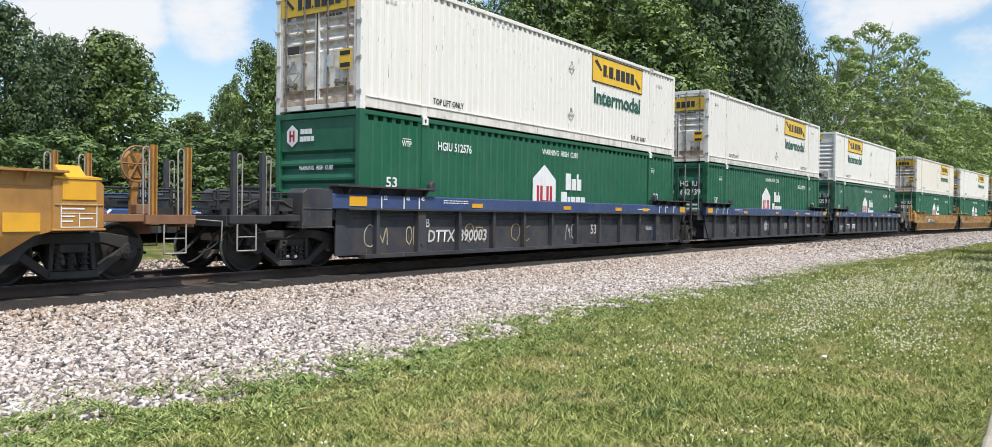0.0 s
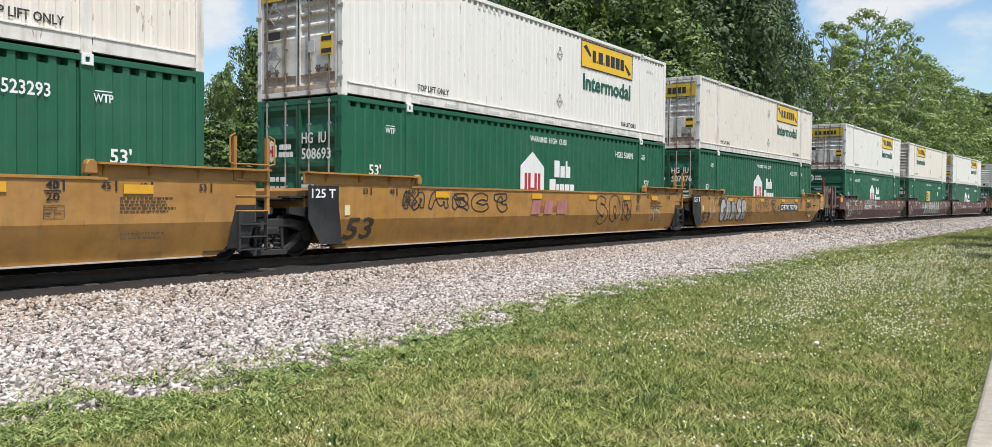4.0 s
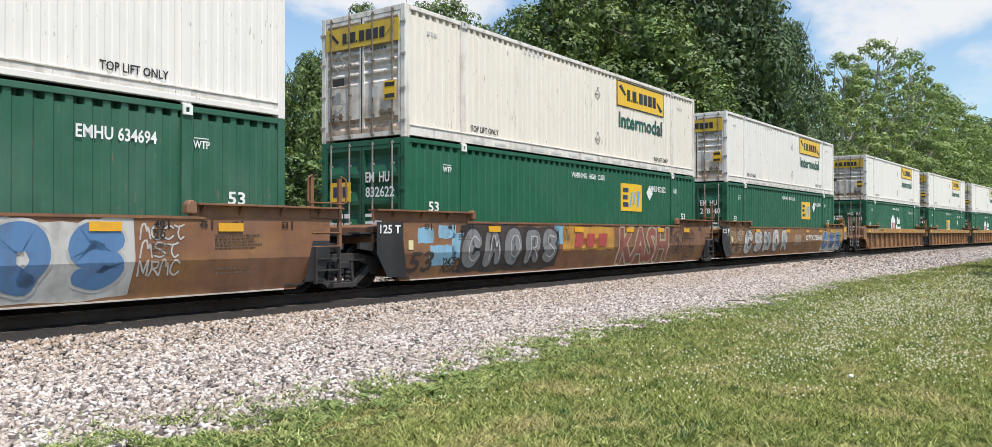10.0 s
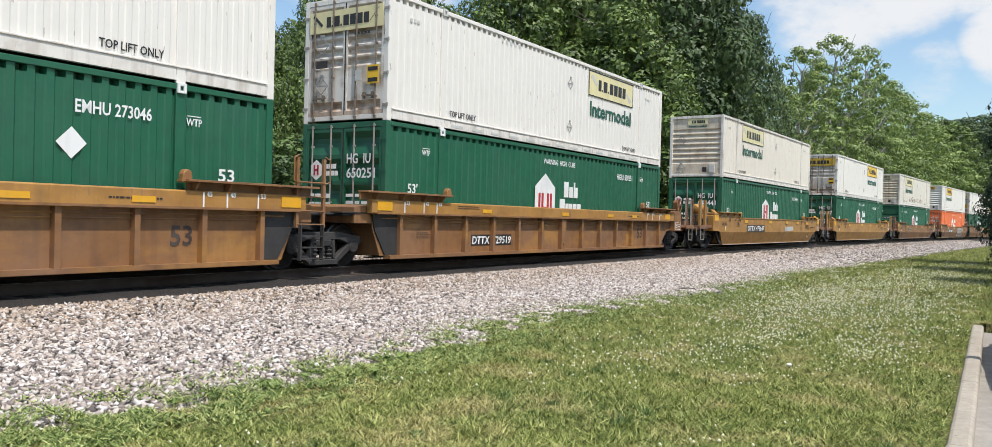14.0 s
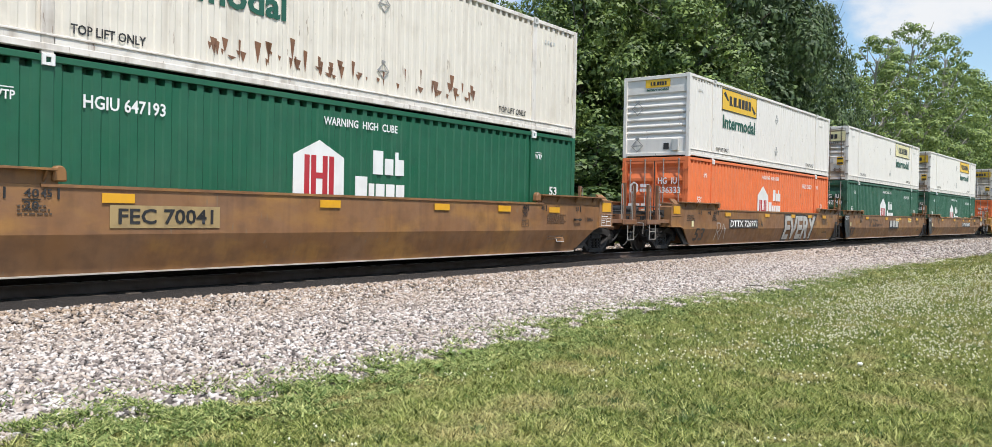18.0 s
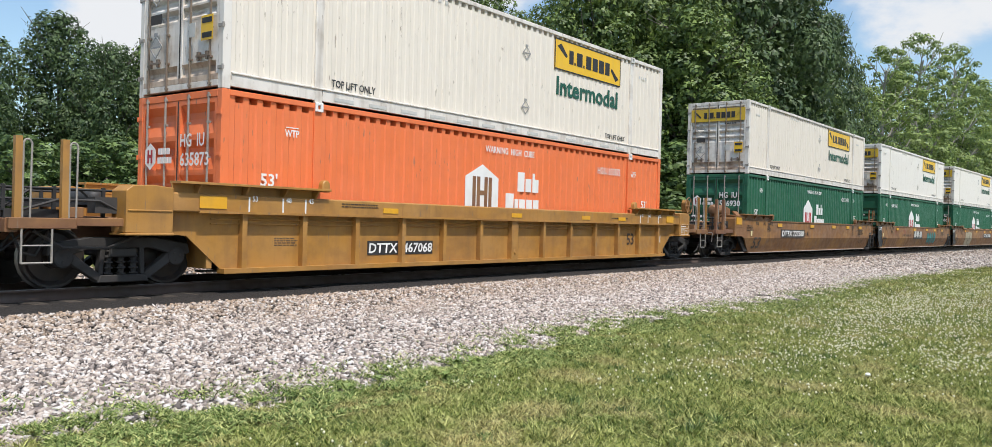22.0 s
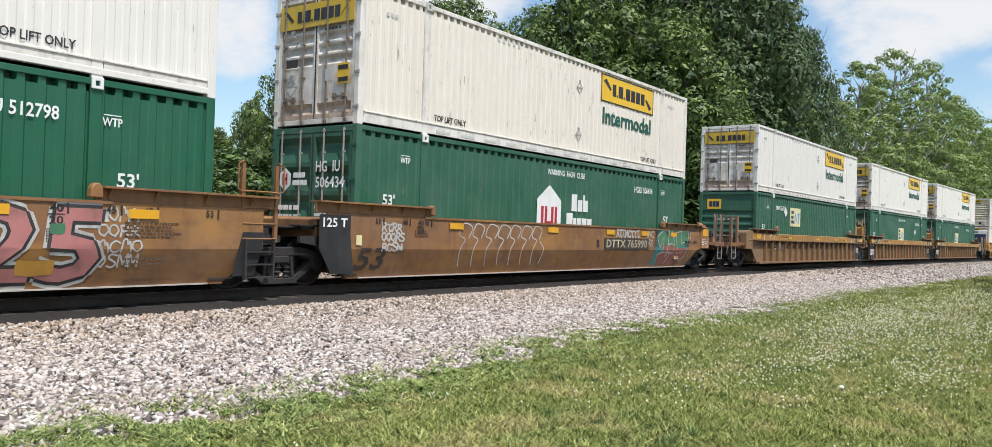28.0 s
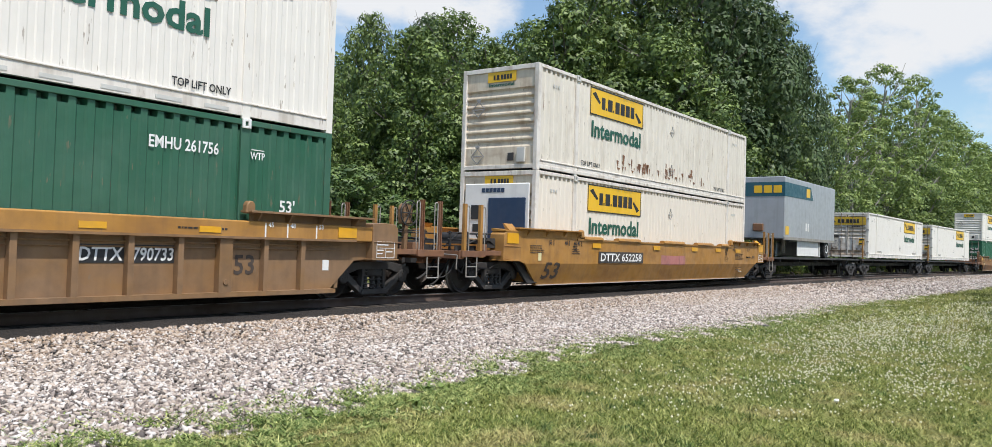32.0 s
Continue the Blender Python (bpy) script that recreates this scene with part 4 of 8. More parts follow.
def small_print(parent, x, z, w, h, mat_, rows_=4, y=-1.53):
    """Lines of writing too small to read, as thin bars."""
    def b(bm):
        r = random.Random(int(w * 100 + h * 1000 + rows_))
        for i in range(rows_):
            z0 = h * (1 - (i + 1) / rows_)
            x0 = 0.0
            end = w * (0.7 + 0.3 * r.random())
            while x0 < end:
                w1 = 0.025 + 0.07 * r.random()
                box(bm, x0, min(end, x0 + w1), -0.004, 0.002, z0, z0 + h / rows_ * 0.40)
                x0 += w1 + 0.022
    part("small_print", made("print_%g_%g_%d" % (w, h, rows_), b), mat_, parent, "rows of small stencilled print", pose(x, y, z))


def curve(pts, n=7, close=False):
    """A smooth line through the points."""
    k = len(pts)
    out = []
    for i in range(k if close else k - 1):
        q = [pts[(i + d) % k] if close else pts[min(max(i + d, 0), k - 1)] for d in (-1, 0, 1, 2)]
        for j in range(n):
            t = j / n
            out.append(tuple(0.5 * (2 * q[1][c] + (q[2][c] - q[0][c]) * t + (2 * q[0][c] - 5 * q[1][c] + 4 * q[2][c] - q[3][c]) * t * t + (3 * q[1][c] - q[0][c] - 3 * q[2][c] + q[3][c]) * t ** 3) for c in (0, 1)))
    out.append(out[0] if close else pts[-1])
    return out


def sides_of(pts, wid):
    """The two edges of a stroke along a line; wid is a number or a function of 0..1."""
    lo, hi = [], []
    for i, (x, z) in enumerate(pts):
        x0, z0 = pts[max(i - 1, 0)]
        x1, z1 = pts[min(i + 1, len(pts) - 1)]
        d = math.hypot(x1 - x0, z1 - z0) or 1e-6
        w = (wid(i / (len(pts) - 1)) if callable(wid) else wid) / 2
        nx, nz = -(z1 - z0) / d * w, (x1 - x0) / d * w
        lo.append((x - nx, z - nz))
        hi.append((x + nx, z + nz))
    return lo, hi


def ribbon(bm, pts, wid, y, close=False):
    """A painted stroke with rounded ends."""
    if close:
        pts = pts + pts[:1]
    lo, hi = sides_of(pts, wid)
    v = [[bm.verts.new((x, y, z)) for x, z in e] for e in (lo, hi)]
    for i in range(len(pts) - 1):
        bm.faces.new((v[0][i], v[0][i + 1], v[1][i + 1], v[1][i]))
    if not close:
        for at, (x, z) in ((0, pts[0]), (1.0, pts[-1])):
            w = (wid(at) if callable(wid) else wid) / 2
            bm.faces.new([bm.verts.new((x + w * math.cos(q * math.tau / 10), y - 0.0006, z + w * math.sin(q * math.tau / 10))) for q in range(10)])


def sprayed(parent, name, bm, colour, x, z, layer, words, flat_at=None):
    """Lays paint on a car's side; on a folded side it follows the fold."""
    if flat_at is None:
        bmesh.ops.bisect_plane(bm, geom=bm.verts[:] + bm.edges[:] + bm.faces[:], plane_co=(0, 0, 0.74 - z), plane_no=(0, 0, 1))
        for v in bm.verts:
            v.co.y += max(0.0, 0.74 - z - v.co.z) * 0.3246
    part(name, finish(bm, name), SPRAY[colour], parent, "sprayed " + colour + " " + words, pose(x, (-1.523 if flat_at is None else flat_at) - 0.004 * layer, z))


# flowing strokes in a unit square, none of them a letter
STROKES = (
    [[(0.95, 0.80), (0.50, 1.0), (0.08, 0.62), (0.12, 0.16), (0.60, -0.02), (0.98, 0.22)]],
    [[(0.02, 0.0), (0.22, 0.85), (0.50, 1.0), (0.66, 0.55), (0.82, 0.80), (0.98, 0.02)]],
    [[(0.92, 0.92), (0.30, 1.0), (0.10, 0.70), (0.55, 0.50), (0.92, 0.26), (0.55, 0.0), (0.05, 0.10)]],
    [[(0.10, 0.98), (0.20, 0.45), (0.06, 0.0)], [(0.12, 0.95), (0.80, 0.92), (0.72, 0.52), (0.35, 0.48), (0.70, 0.30), (1.0, 0.0)]],
    [[(0.05, 0.02), (0.08, 0.95), (0.52, 0.22), (0.60, 0.35), (0.92, 1.0), (0.90, 0.05)]],
    [[(0.60, 0.02), (0.08, 0.30), (0.16, 0.88), (0.72, 0.98), (0.95, 0.50), (0.66, 0.10)]],
    [[(0.05, 0.95), (0.50, 0.88), (0.95, 1.0)], [(0.55, 0.92), (0.40, 0.40), (0.62, 0.0), (0.95, 0.15)]],
)


def placed(r, k, x0, w, h):
    """One set of flowing strokes in its cell."""
    out = []
    lean = 0.12 * (r.random() - 0.5) * h
    for q in STROKES[k % len(STROKES)]:
        out.append(curve([(x0 + w * a + 0.05 * w * (r.random() - 0.5) + lean * b, h * b + 0.04 * h * (r.random() - 0.5)) for a, b in q], 6))
    return out


def cloud(bm, r, w, h, y):
    """The uneven ground behind a piece."""
    k = max(6, int(w / 0.35))
    edge = [(w * i / k, -0.05 * h + 0.10 * h * r.random()) for i in range(k + 1)] + [(w + 0.10 * h * r.random(), h * 0.5)] + [(w * (1 - i / k), h * (0.93 + 0.12 * r.random())) for i in range(k + 1)] + [(-0.10 * h * r.random(), h * 0.5)]
    bm.faces.new([bm.verts.new((x, y, z)) for x, z in edge])


def piece(parent, x, z, w, h, order, fill, line, seed, thick=0.34, back=None, edge=0.06, shine=None, flat_at=None):
    """A sprayed piece: broad flowing strokes with outlines, over a ground colour where it has one."""
    r = random.Random(seed)
    if back:
        bm = bmesh.new()
        cloud(bm, r, w, h, 0)
        sprayed(parent, "graffiti_fill", bm, back, x, z, 0, "graffiti ground", flat_at)
    step = w / len(order)
    strokes = []
    t_ = min(thick * step, 0.30 * h)
    rim = t_ * 0.6 + edge
    for i, k in enumerate(order):
        strokes += [[(a, b + rim) for a, b in q] for q in placed(r, k, step * i + min(rim, step * 0.25), step - 2 * min(rim, step * 0.25), h - 2 * rim)]
    taper = lambda a: t_ * (0.75 + 0.5 * math.sin(math.pi * min(1.0, a + 0.15)))
    layers = [("graffiti_line", line, lambda a: taper(a) + 2 * edge, 1), ("graffiti_fill", fill, taper, 2)]
    if shine:
        layers.append(("graffiti_line", shine, 0.028, 3))
    for name, col, wid, layer in layers:
        if col:
            bm = bmesh.new()
            for i, q in enumerate(strokes):
                ribbon(bm, q if layer < 3 else [(a + t_ * 0.18, b + 0.02) for a, b in q], wid, -0.0004 * (i % 8))
            sprayed(parent, name, bm, col, x, z, layer, "graffiti strokes", flat_at)


def hollow(parent, x, z, w, h, order, line, seed, thick=0.5, wid=0.035, flat_at=None):
    """Bubble outlines alone."""
    r = random.Random(seed)
    bm = bmesh.new()
    step = w / len(order)
    n = 0
    t_ = min(thick * step, 0.42 * h)
    for i, k in enumerate(order):
        for q in placed(r, k, step * i + min(t_ * 0.5, step * 0.3), step - 2 * min(t_ * 0.5, step * 0.3), h - t_):
            q = [(a, b + t_ / 2) for a, b in q]
            lo, hi = sides_of(q, lambda a: t_ * (0.55 + 0.45 * math.sin(math.pi * a)))
            ribbon(bm, lo + hi[::-1], wid, -0.0004 * (n % 8), True)
            n += 1
    sprayed(parent, "graffiti_line", bm, line, x, z, 1, "graffiti outlines", flat_at)


def canes(parent, x, z, w, h, n, line, seed, wid=0.032):
    """A row of tall hooked outlines that hang like canes."""
    r = random.Random(seed)
    bm = bmesh.new()
    step = w / n
    for i in range(n):
        a, s_ = step * i, step * (0.95 + 0.2 * r.random())
        ribbon(bm, curve([(a + s_ * 0.25, 0.02), (a + s_ * 0.12, h * 0.38), (a + s_ * 0.45, h * 0.62), (a + s_ * 0.05, h * 0.72), (a + s_ * 0.35, h * 0.98), (a + s_ * 0.95, h * 0.90), (a + s_ * 0.70, h * 0.66)], 6), wid, -0.0005 * (i % 5))
    ribbon(bm, curve([(w, 0.03), (w * 1.02, h * 0.4), (w * 0.97, h * 0.6)], 6), wid, 0)
    sprayed(parent, "graffiti_line", bm, line, x, z, 1, "graffiti outlines")


def scrawl(parent, x, z, w, h, line, seed, flat_at=None, wid=0.028, rows_=1):
    """A quick looping tag, in one row or more."""
    r = random.Random(seed)
    bm = bmesh.new()
    h1 = h / rows_
    for k in range(rows_):
        z0 = h1 * (rows_ - 1 - k)
        row = w * (0.75 + 0.25 * r.random())
        n = max(2, round(row / (0.72 * h1)))
        for i in range(n):
            for q in placed(r, r.randrange(7), row * i / n, row / n * 0.92, h1 * (0.70 + 0.2 * r.random())):
                ribbon(bm, [(x_, z_ + z0 + h1 * 0.06) for x_, z_ in q], wid, -0.0005 * (i % 5))
    sprayed(parent, "graffiti_tag", bm, line, x, z, 1, "graffiti tag", flat_at)


def patch(parent, x, z, w, h, colour, seed, layer=0, flat_at=None):
    """An area rolled or sprayed in one colour."""
    bm = bmesh.new()
    cloud(bm, random.Random(seed), w, h, 0)
    sprayed(parent, "paint_patch", bm, colour, x, z, layer, "paint patch", flat_at)


def coupled_end(car, turn, paint_, deck, gear, out=0.0):
    """The frame, truck, coupler and rails at a coupled end, out metres longer than most; turn 0 is the -x end, 180 the +x end."""
    m = pose(0, 0, 0, 0, 0, turn) @ pose(-out, 0, 0)
    part("end_platform", made("end_platform", end_platform, 0.008), deck, car, "open end frame with a side plank", m)
    part("crossing_rail", made("crossing_rail", crossing_rail), DARK_STEEL, car, "dark crossing rails", m)
    part("walkway", made("walkway", walkway), DARK_STEEL, car, "slatted dark steel crossover walkway", m)
    part("coupler", made("coupler", coupler, 0.015), DARK_STEEL, car, "rusty knuckle coupler", m)
    part("air_hose", made("air_hose", hose), RUBBER, car, "black rubber brake hose", m)
    hr, rp, st = made("handrail", handrail), made("rail_post", rail_post), made("stirrup", stirrup)
    for y in (-1.46, 1.46):
        for x in (-11.30, -10.68):
            part("rail_post", rp, RUST_BROWN if paint_ in (OCHRE, TAN) else paint_, car, m=m @ pose(x, y, 0))
            part("handrail", hr, GALV, car, m=m @ pose(x + 0.12, y, 0, 0, 0, 90))
    for y in (-1.50, 1.50):
        part("stirrup", st, GALV, car, "bent steel stirrup step", m @ pose(-11.05, y, 0))
    truck(car, (pose(0, 0, 0, 0, 0, turn) @ Vector((-END_AT - out * 0.6, 0, 0))).x)
    near_y = 1 if turn == 0 else -1   # the side that faces the lawn
    if gear == "housing":
        part("brake_stand", made("brake_stand", brake_stand, 0.02), paint_, car, m=m)
    elif gear == "wheel":
        part("brake_stand", made("gear_post_%d" % near_y, gear_post if near_y > 0 else flipped(gear_post, 1), 0.02), paint_, car, m=m)
        part("brake_wheel", made("brake_wheel", brake_wheel), OCHRE if paint_ in (YELLOW, OCHRE) else DARK_STEEL, car, "spoked hand-brake wheel", m @ pose(-10.60, -1.16 * near_y, 1.84))
    else:
        part("air_tank", made("air_tank", tank, 0, True), DARK_STEEL, car, "rounded dark air reservoir", m @ pose(-9.55, 0.35, 1.36, 0, 0, 90))
    part("uncoupling_lever", made("lever", lever), GALV, car, "bent uncoupling rod", m)
    part("brake_rigging", made("rigging", rigging), TRUCK_DUST, car, "dark brake pipes and valve box", m)


def lever(bm):
    pipe(bm, [(-11.50, -1.40, 0.60), (-11.50, -1.42, 0.93), (-11.50, -0.60, 0.96), (-11.50, 0.0, 0.90)], 0.014, 5)


def rigging(bm):
    """Brake pipes and rods that wind round the end platform."""
    pipe(bm, [(-11.2, -1.34, 1.14), (-10.7, -1.34, 1.30), (-10.1, -1.30, 1.30), (-9.7, -1.25, 1.12)], 0.022, 6)
    pipe(bm, [(-11.35, -0.9, 1.12), (-10.9, -0.95, 1.45), (-10.2, -0.95, 1.45), (-9.9, -0.9, 1.2)], 0.018, 6)
    pipe(bm, [(-11.0, -1.25, 0.86), (-10.6, -1.25, 0.62), (-9.9, -1.20, 0.60), (-9.4, -1.2, 0.80)], 0.026, 6)
    pipe(bm, [(-11.3, -1.1, 1.0), (-11.1, -1.15, 0.55), (-10.9, -1.1, 0.5), (-10.7, -1.05, 0.85)], 0.02, 6)
    box(bm, -10.15, -9.75, -1.28, -1.05, 1.12, 1.36)


def shared_end(car, turn, paint_):
    """Half of the joint between two units, with its ladder and step."""
    m = pose(0, 0, 0, 0, 0, turn)
    part("connector", made("connector", arm, 0.02), DARK_STEEL, car, "black articulated connector", m)
    for y, k in ((-1.46, 1), (1.46, -1)):
        if turn:
            ladder(car, paint_ if paint_ is not SLATE else DARK_STEEL, m @ pose(-8.90, y * 1.02, 0, 0, 0, 0 if k == 1 else 180))
        else:
            part("crossover_plate", made("cross_plate", lambda bm: box(bm, -9.5, -8.6, -0.16, 0.16, 1.16, 1.19)), DARK_STEEL, car, m=m @ pose(0, y * 0.82, 0))


DECK = {SLATE: DARK_STEEL, MAROON: MAROON}


def well_car(style, paint_, top, left, right, label, ribs=13, slant=0.0, gears=("tank", "tank"), longer=(0.0, 0.0)):
    """A well-car unit. left, right: True for a coupled end, False for a joint shared with the next unit."""
    car = tagged(new("well_car"), label, "well car", "double-stack well cars")
    for turn in (0, 180):
        m = pose(0, 0, 0, 0, 0, turn)
        fl, fr = (left, right) if turn == 0 else (right, left)
        ends = ((0, fl), (180, fr))
        if style == "ribbed":
            part("top_chord", made("ribbed_chord_%d%d" % (fl, fr), ribbed_chord(fl, fr), 0.006), top, car, m=m)
            part("chord_lip", made("chord_lip", chord_lip), paint_, car, m=m)
            part("side_sheet", made("sheet_%g_%d%d" % (slant, fl, fr), sheet(slant, fl, fr)), paint_, car, "grime-stained side panel", m)
            if turn:   # the far side's ribs, never seen singly
                def far_ribs(bm):
                    for i in range(ribs):
                        x = (-7.7 + 15.4 * i / (ribs - 1)) if ribs != 18 else -7.276 + 0.856 * i
                        box(bm, x - 0.05, x + 0.05, -1.49, -1.36, 0.20, 1.17)
                part("ribs", made("far_ribs_%d" % ribs, far_ribs), paint_, car, m=m)
            for i in range(0 if turn else ribs):
                x = (-7.7 + 15.4 * i / (ribs - 1)) if ribs != 18 else -7.276 + 0.856 * i
                big = abs(abs(x) - 5.9) < 0.43 or abs(x) < 0.3
                part("rib", made("post" if big else "rib", post if big else rib, 0.004), paint_, car, m=m @ pose(x, 0, 0))
            for k in (0, 180):
                part("end_guide", made("guide_%d" % k, guide if k == 0 else flipped(guide), 0.004), paint_, car, m=m)
                part("stop_lug", made("stop_lug", stop_lug, 0.02), paint_, car, m=m @ pose(-6.0 if k == 0 else 6.0, 0, 0))
                if not (fl if k == 0 else fr):
                    part("end_panel", made("rib_end_%d" % k, rib_end if k == 0 else flipped(rib_end)), DARK_STEEL, car, "black end patch", m)
        else:
            part("side_panel", made("smooth_%d%d" % (fl, fr), smooth_side(fl, fr)), paint_, car, "folded steel side panel with worn paint", m)
            part("top_chord", made("smooth_chord", smooth_chord), top, car, m=m)
            # pale strip stands in for the sunlit stones seen under the car
            part("lower_flange", made("lower_flange", lambda bm: box(bm, -7.98, 7.98, -1.385, -1.315, 0.150, 0.172)), SUNLIT_LINE, car, "lower flange, painted pale as the sunlit stones seen beneath", m)
            for k in (0, 180):
                part("raised_end", made("raised_end_%d" % k, raised_end if k == 0 else flipped(raised_end), 0.003), paint_, car, m=m)
                part("stop_lug", made("stop_lug", stop_lug, 0.02), paint_, car, m=m @ pose(-5.95 if k == 0 else 5.95, 0, -0.12))
            for k, f in ends:
                part("end_web", made("dark_end_%d" % k, dark_end if k == 0 else flipped(dark_end)), DARK_STEEL, car, "black end web", m)
        for k, f in ends:
            if f:
                out = max(0.0, longer[(k == 180) != (turn == 180)])
                e = part("end_box", made("end_box_%d_%g" % (k, out), end_box(out) if k == 0 else flipped(end_box(out)), 0.012), paint_, car, m=m)
                if style != "ribbed":
                    part("corner_guide", made("corner_guide_%d" % k, corner_guide if k == 0 else flipped(corner_guide)), REFLECT if turn == 0 and k == 180 and paint_ is YELLOW else paint_, e)
                if turn == 0 and k == 180:
                    part("data_frame", made("data_frame", data_frame), WHITE_MARK, e, "white outlined data box", pose(9.44 + out, -1.553, 1.02))
        part("bulkhead", made("bulkhead", bulkhead, 0.01), paint_, car, m=m)
    part("well_floor", made("cross_bearers", cross_bearers), DARK_STEEL, car, "grimy floor bearers of the well")
    if left:
        coupled_end(car, 0, paint_, DECK.get(paint_, RUST_BROWN), gears[0], longer[0])
    else:
        shared_end(car, 0, paint_)
        truck(car, -TRUCK_AT)
    if right:
        coupled_end(car, 180, paint_, DECK.get(paint_, RUST_BROWN), gears[1], longer[1])
    else:
        shared_end(car, 180, paint_)
    return car


# ---- containers: 53 feet long, doors at -x ----
CW, CH = 1.2955, 2.896


def c_frame(bm):
    for x in (-8.077, 7.917):
        for y in (-CW, CW - 0.13):
            box(bm, x, x + 0.16, y, y + 0.13, 0.0, CH)
    for y in (-CW, CW - 0.10):
        box(bm, -7.917, 7.917, y, y + 0.10, CH - 0.10, CH - 0.004)
        box(bm, -7.917, 7.917, y, y + 0.12, 0.05, 0.15)
    for x in (-8.077, 7.967):
        box(bm, x, x + 0.11, -CW + 0.13, CW - 0.13, CH - 0.13, CH - 0.004)
        box(bm, x, x + 0.11, -CW + 0.13, CW - 0.13, 0.05, 0.16)
    for x in (-6.02, 6.02):
        for y in (-CW - 0.004, CW - 0.056):
            box(bm, x - 0.09, x + 0.09, y, y + 0.06, 0.0, CH + 0.003)


def casting(bm):
    """A corner block's face with its oval hole."""
    for q in ((-0.09, -0.035, -0.06, 0.11), (0.035, 0.09, -0.06, 0.11), (-0.035, 0.035, -0.06, -0.015), (-0.035, 0.035, 0.06, 0.11)):
        box(bm, q[0], q[1], -0.035, 0.004, q[2], q[3])


def corrugated(pitch, depth, z0, z1):
    def b(bm):
        x = -7.92
        line = []
        while x < 7.9:
            for dx, d in ((0, 0), (pitch * 0.40, 0), (pitch * 0.50, depth), (pitch * 0.90, depth)):
                if x + dx < 7.92:
                    line.append((x + dx, d))
            x += pitch
        line.append((7.92, 0))
        pocket = z1 - 0.11   # the hollows run deep behind the top rail
        rows_ = [[bm.verts.new((px, -CW + 0.030 + d, z)) for px, d in line] for z in (z0, pocket)]
        rows_ += [[bm.verts.new((px, -CW + 0.030 + (0.16 if d else 0.0), z)) for px, d in line] for z in (pocket, z1)]
        for lo, hi in zip(rows_, rows_[1:]):
            for i in range(len(line) - 1):
                bm.faces.new((lo[i], lo[i + 1], hi[i + 1], hi[i]))
        bmesh.ops.remove_doubles(bm, verts=bm.verts, dist=0.0002)
    return b


def c_roof(bm):
    n = 54
    v = []
    for i in range(n + 1):
        x = -7.96 + 15.92 * i / n
        z = CH - 0.02 - (0.025 if i % 2 else 0)
        v.append([bm.verts.new((x, y, z)) for y in (-CW + 0.09, CW - 0.09)])
    for a, b in zip(v, v[1:]):
        bm.faces.new((a[0], b[0], b[1], a[1]))


def c_floor(bm):
    box(bm, -7.97, 7.97, -CW + 0.11, CW - 0.11, 0.06, 0.13)


def door(n):
    """One pressed sheet: flat stiles and rails round horizontal ribs."""
    def b(bm):
        z0, n_ = (1.24, 6) if n == 7 else (0.25, n)
        h = (CH - 0.225 - z0) / n_
        prof = [(-8.07, 0.165), (-8.07, 0.245)]
        if n == 7:   # a recess for the foot, then a flat field
            prof += [(-7.985, 0.250), (-7.985, 0.485), (-8.058, 0.49), (-8.058, 1.235)]
        for i in range(n_):
            z = z0 + i * h
            prof += [(-8.06, z), (-8.06, z + h * 0.15), (-7.975, z + h * 0.60), (-7.975, z + h * 0.78)]
        prof += [(-8.06, CH - 0.225), (-8.07, CH - 0.22), (-8.07, CH - 0.135)]
        cols = ((-CW + 0.135, -7.95), (-CW + 0.136, -8.07), (-CW + 0.205, -8.07), (-CW + 0.206, None), (-0.066, None), (-0.065, -8.07), (-0.009, -8.07), (-0.008, -7.95))
        grid = [[bm.verts.new((px if x is None else x, y, z)) for px, z in prof] for y, x in cols]
        for u, v in zip(grid, grid[1:]):
            for i in range(len(prof) - 1):
                bm.faces.new((u[i], u[i + 1], v[i + 1], v[i]))
    return b


def door_foot(bm):
    """The lowest field of a white door: one broad rib, bare and rusted."""
    y0, y1 = -CW + 0.14, -0.012
    prism(bm, [(-8.076, 0.163), (-8.076, 0.255), (-8.064, 0.262), (-8.004, 0.355), (-8.004, 0.405), (-8.066, 0.488), (-8.050, 0.492), (-7.99, 0.42), (-7.99, 0.34), (-8.05, 0.25), (-8.05, 0.163)], y0, y1, "y")


def placard_ring(bm):
    """A diamond frame of thin strips with a short bar across it."""
    for a, b in (((0, -0.17), (0.17, 0)), ((0.17, 0), (0, 0.17)), ((0, 0.17), (-0.17, 0)), ((-0.17, 0), (0, -0.17))):
        k = 0.86
        prism(bm, [a, b, (b[0] * k, b[1] * k), (a[0] * k, a[1] * k)], -0.008, 0)
    box(bm, -0.05, 0.05, -0.008, 0, 0.16, 0.21)
    box(bm, -0.12, 0.12, -0.006, 0, -0.012, 0.012)


def gasket(bm):
    box(bm, -8.074, -8.05, -0.018, 0.018, 0.17, CH - 0.14)


def lock_rod(bm):
    tube(bm, (-8.10, 0, 0.05), (-8.10, 0, CH - 0.05), 0.020, 7)
    for z in (0.10, 0.55, 1.05, 1.75, 2.35, CH - 0.10):
        box(bm, -8.112, -8.06, -0.032, 0.032, z - 0.018, z + 0.018)


def handle(bm):
    box(bm, -8.125, -8.10, -0.02, 0.38, 0.56, 0.595)
    for y in (0.05, 0.30):
        box(bm, -8.12, -8.07, y, y + 0.06, 0.51, 0.65)


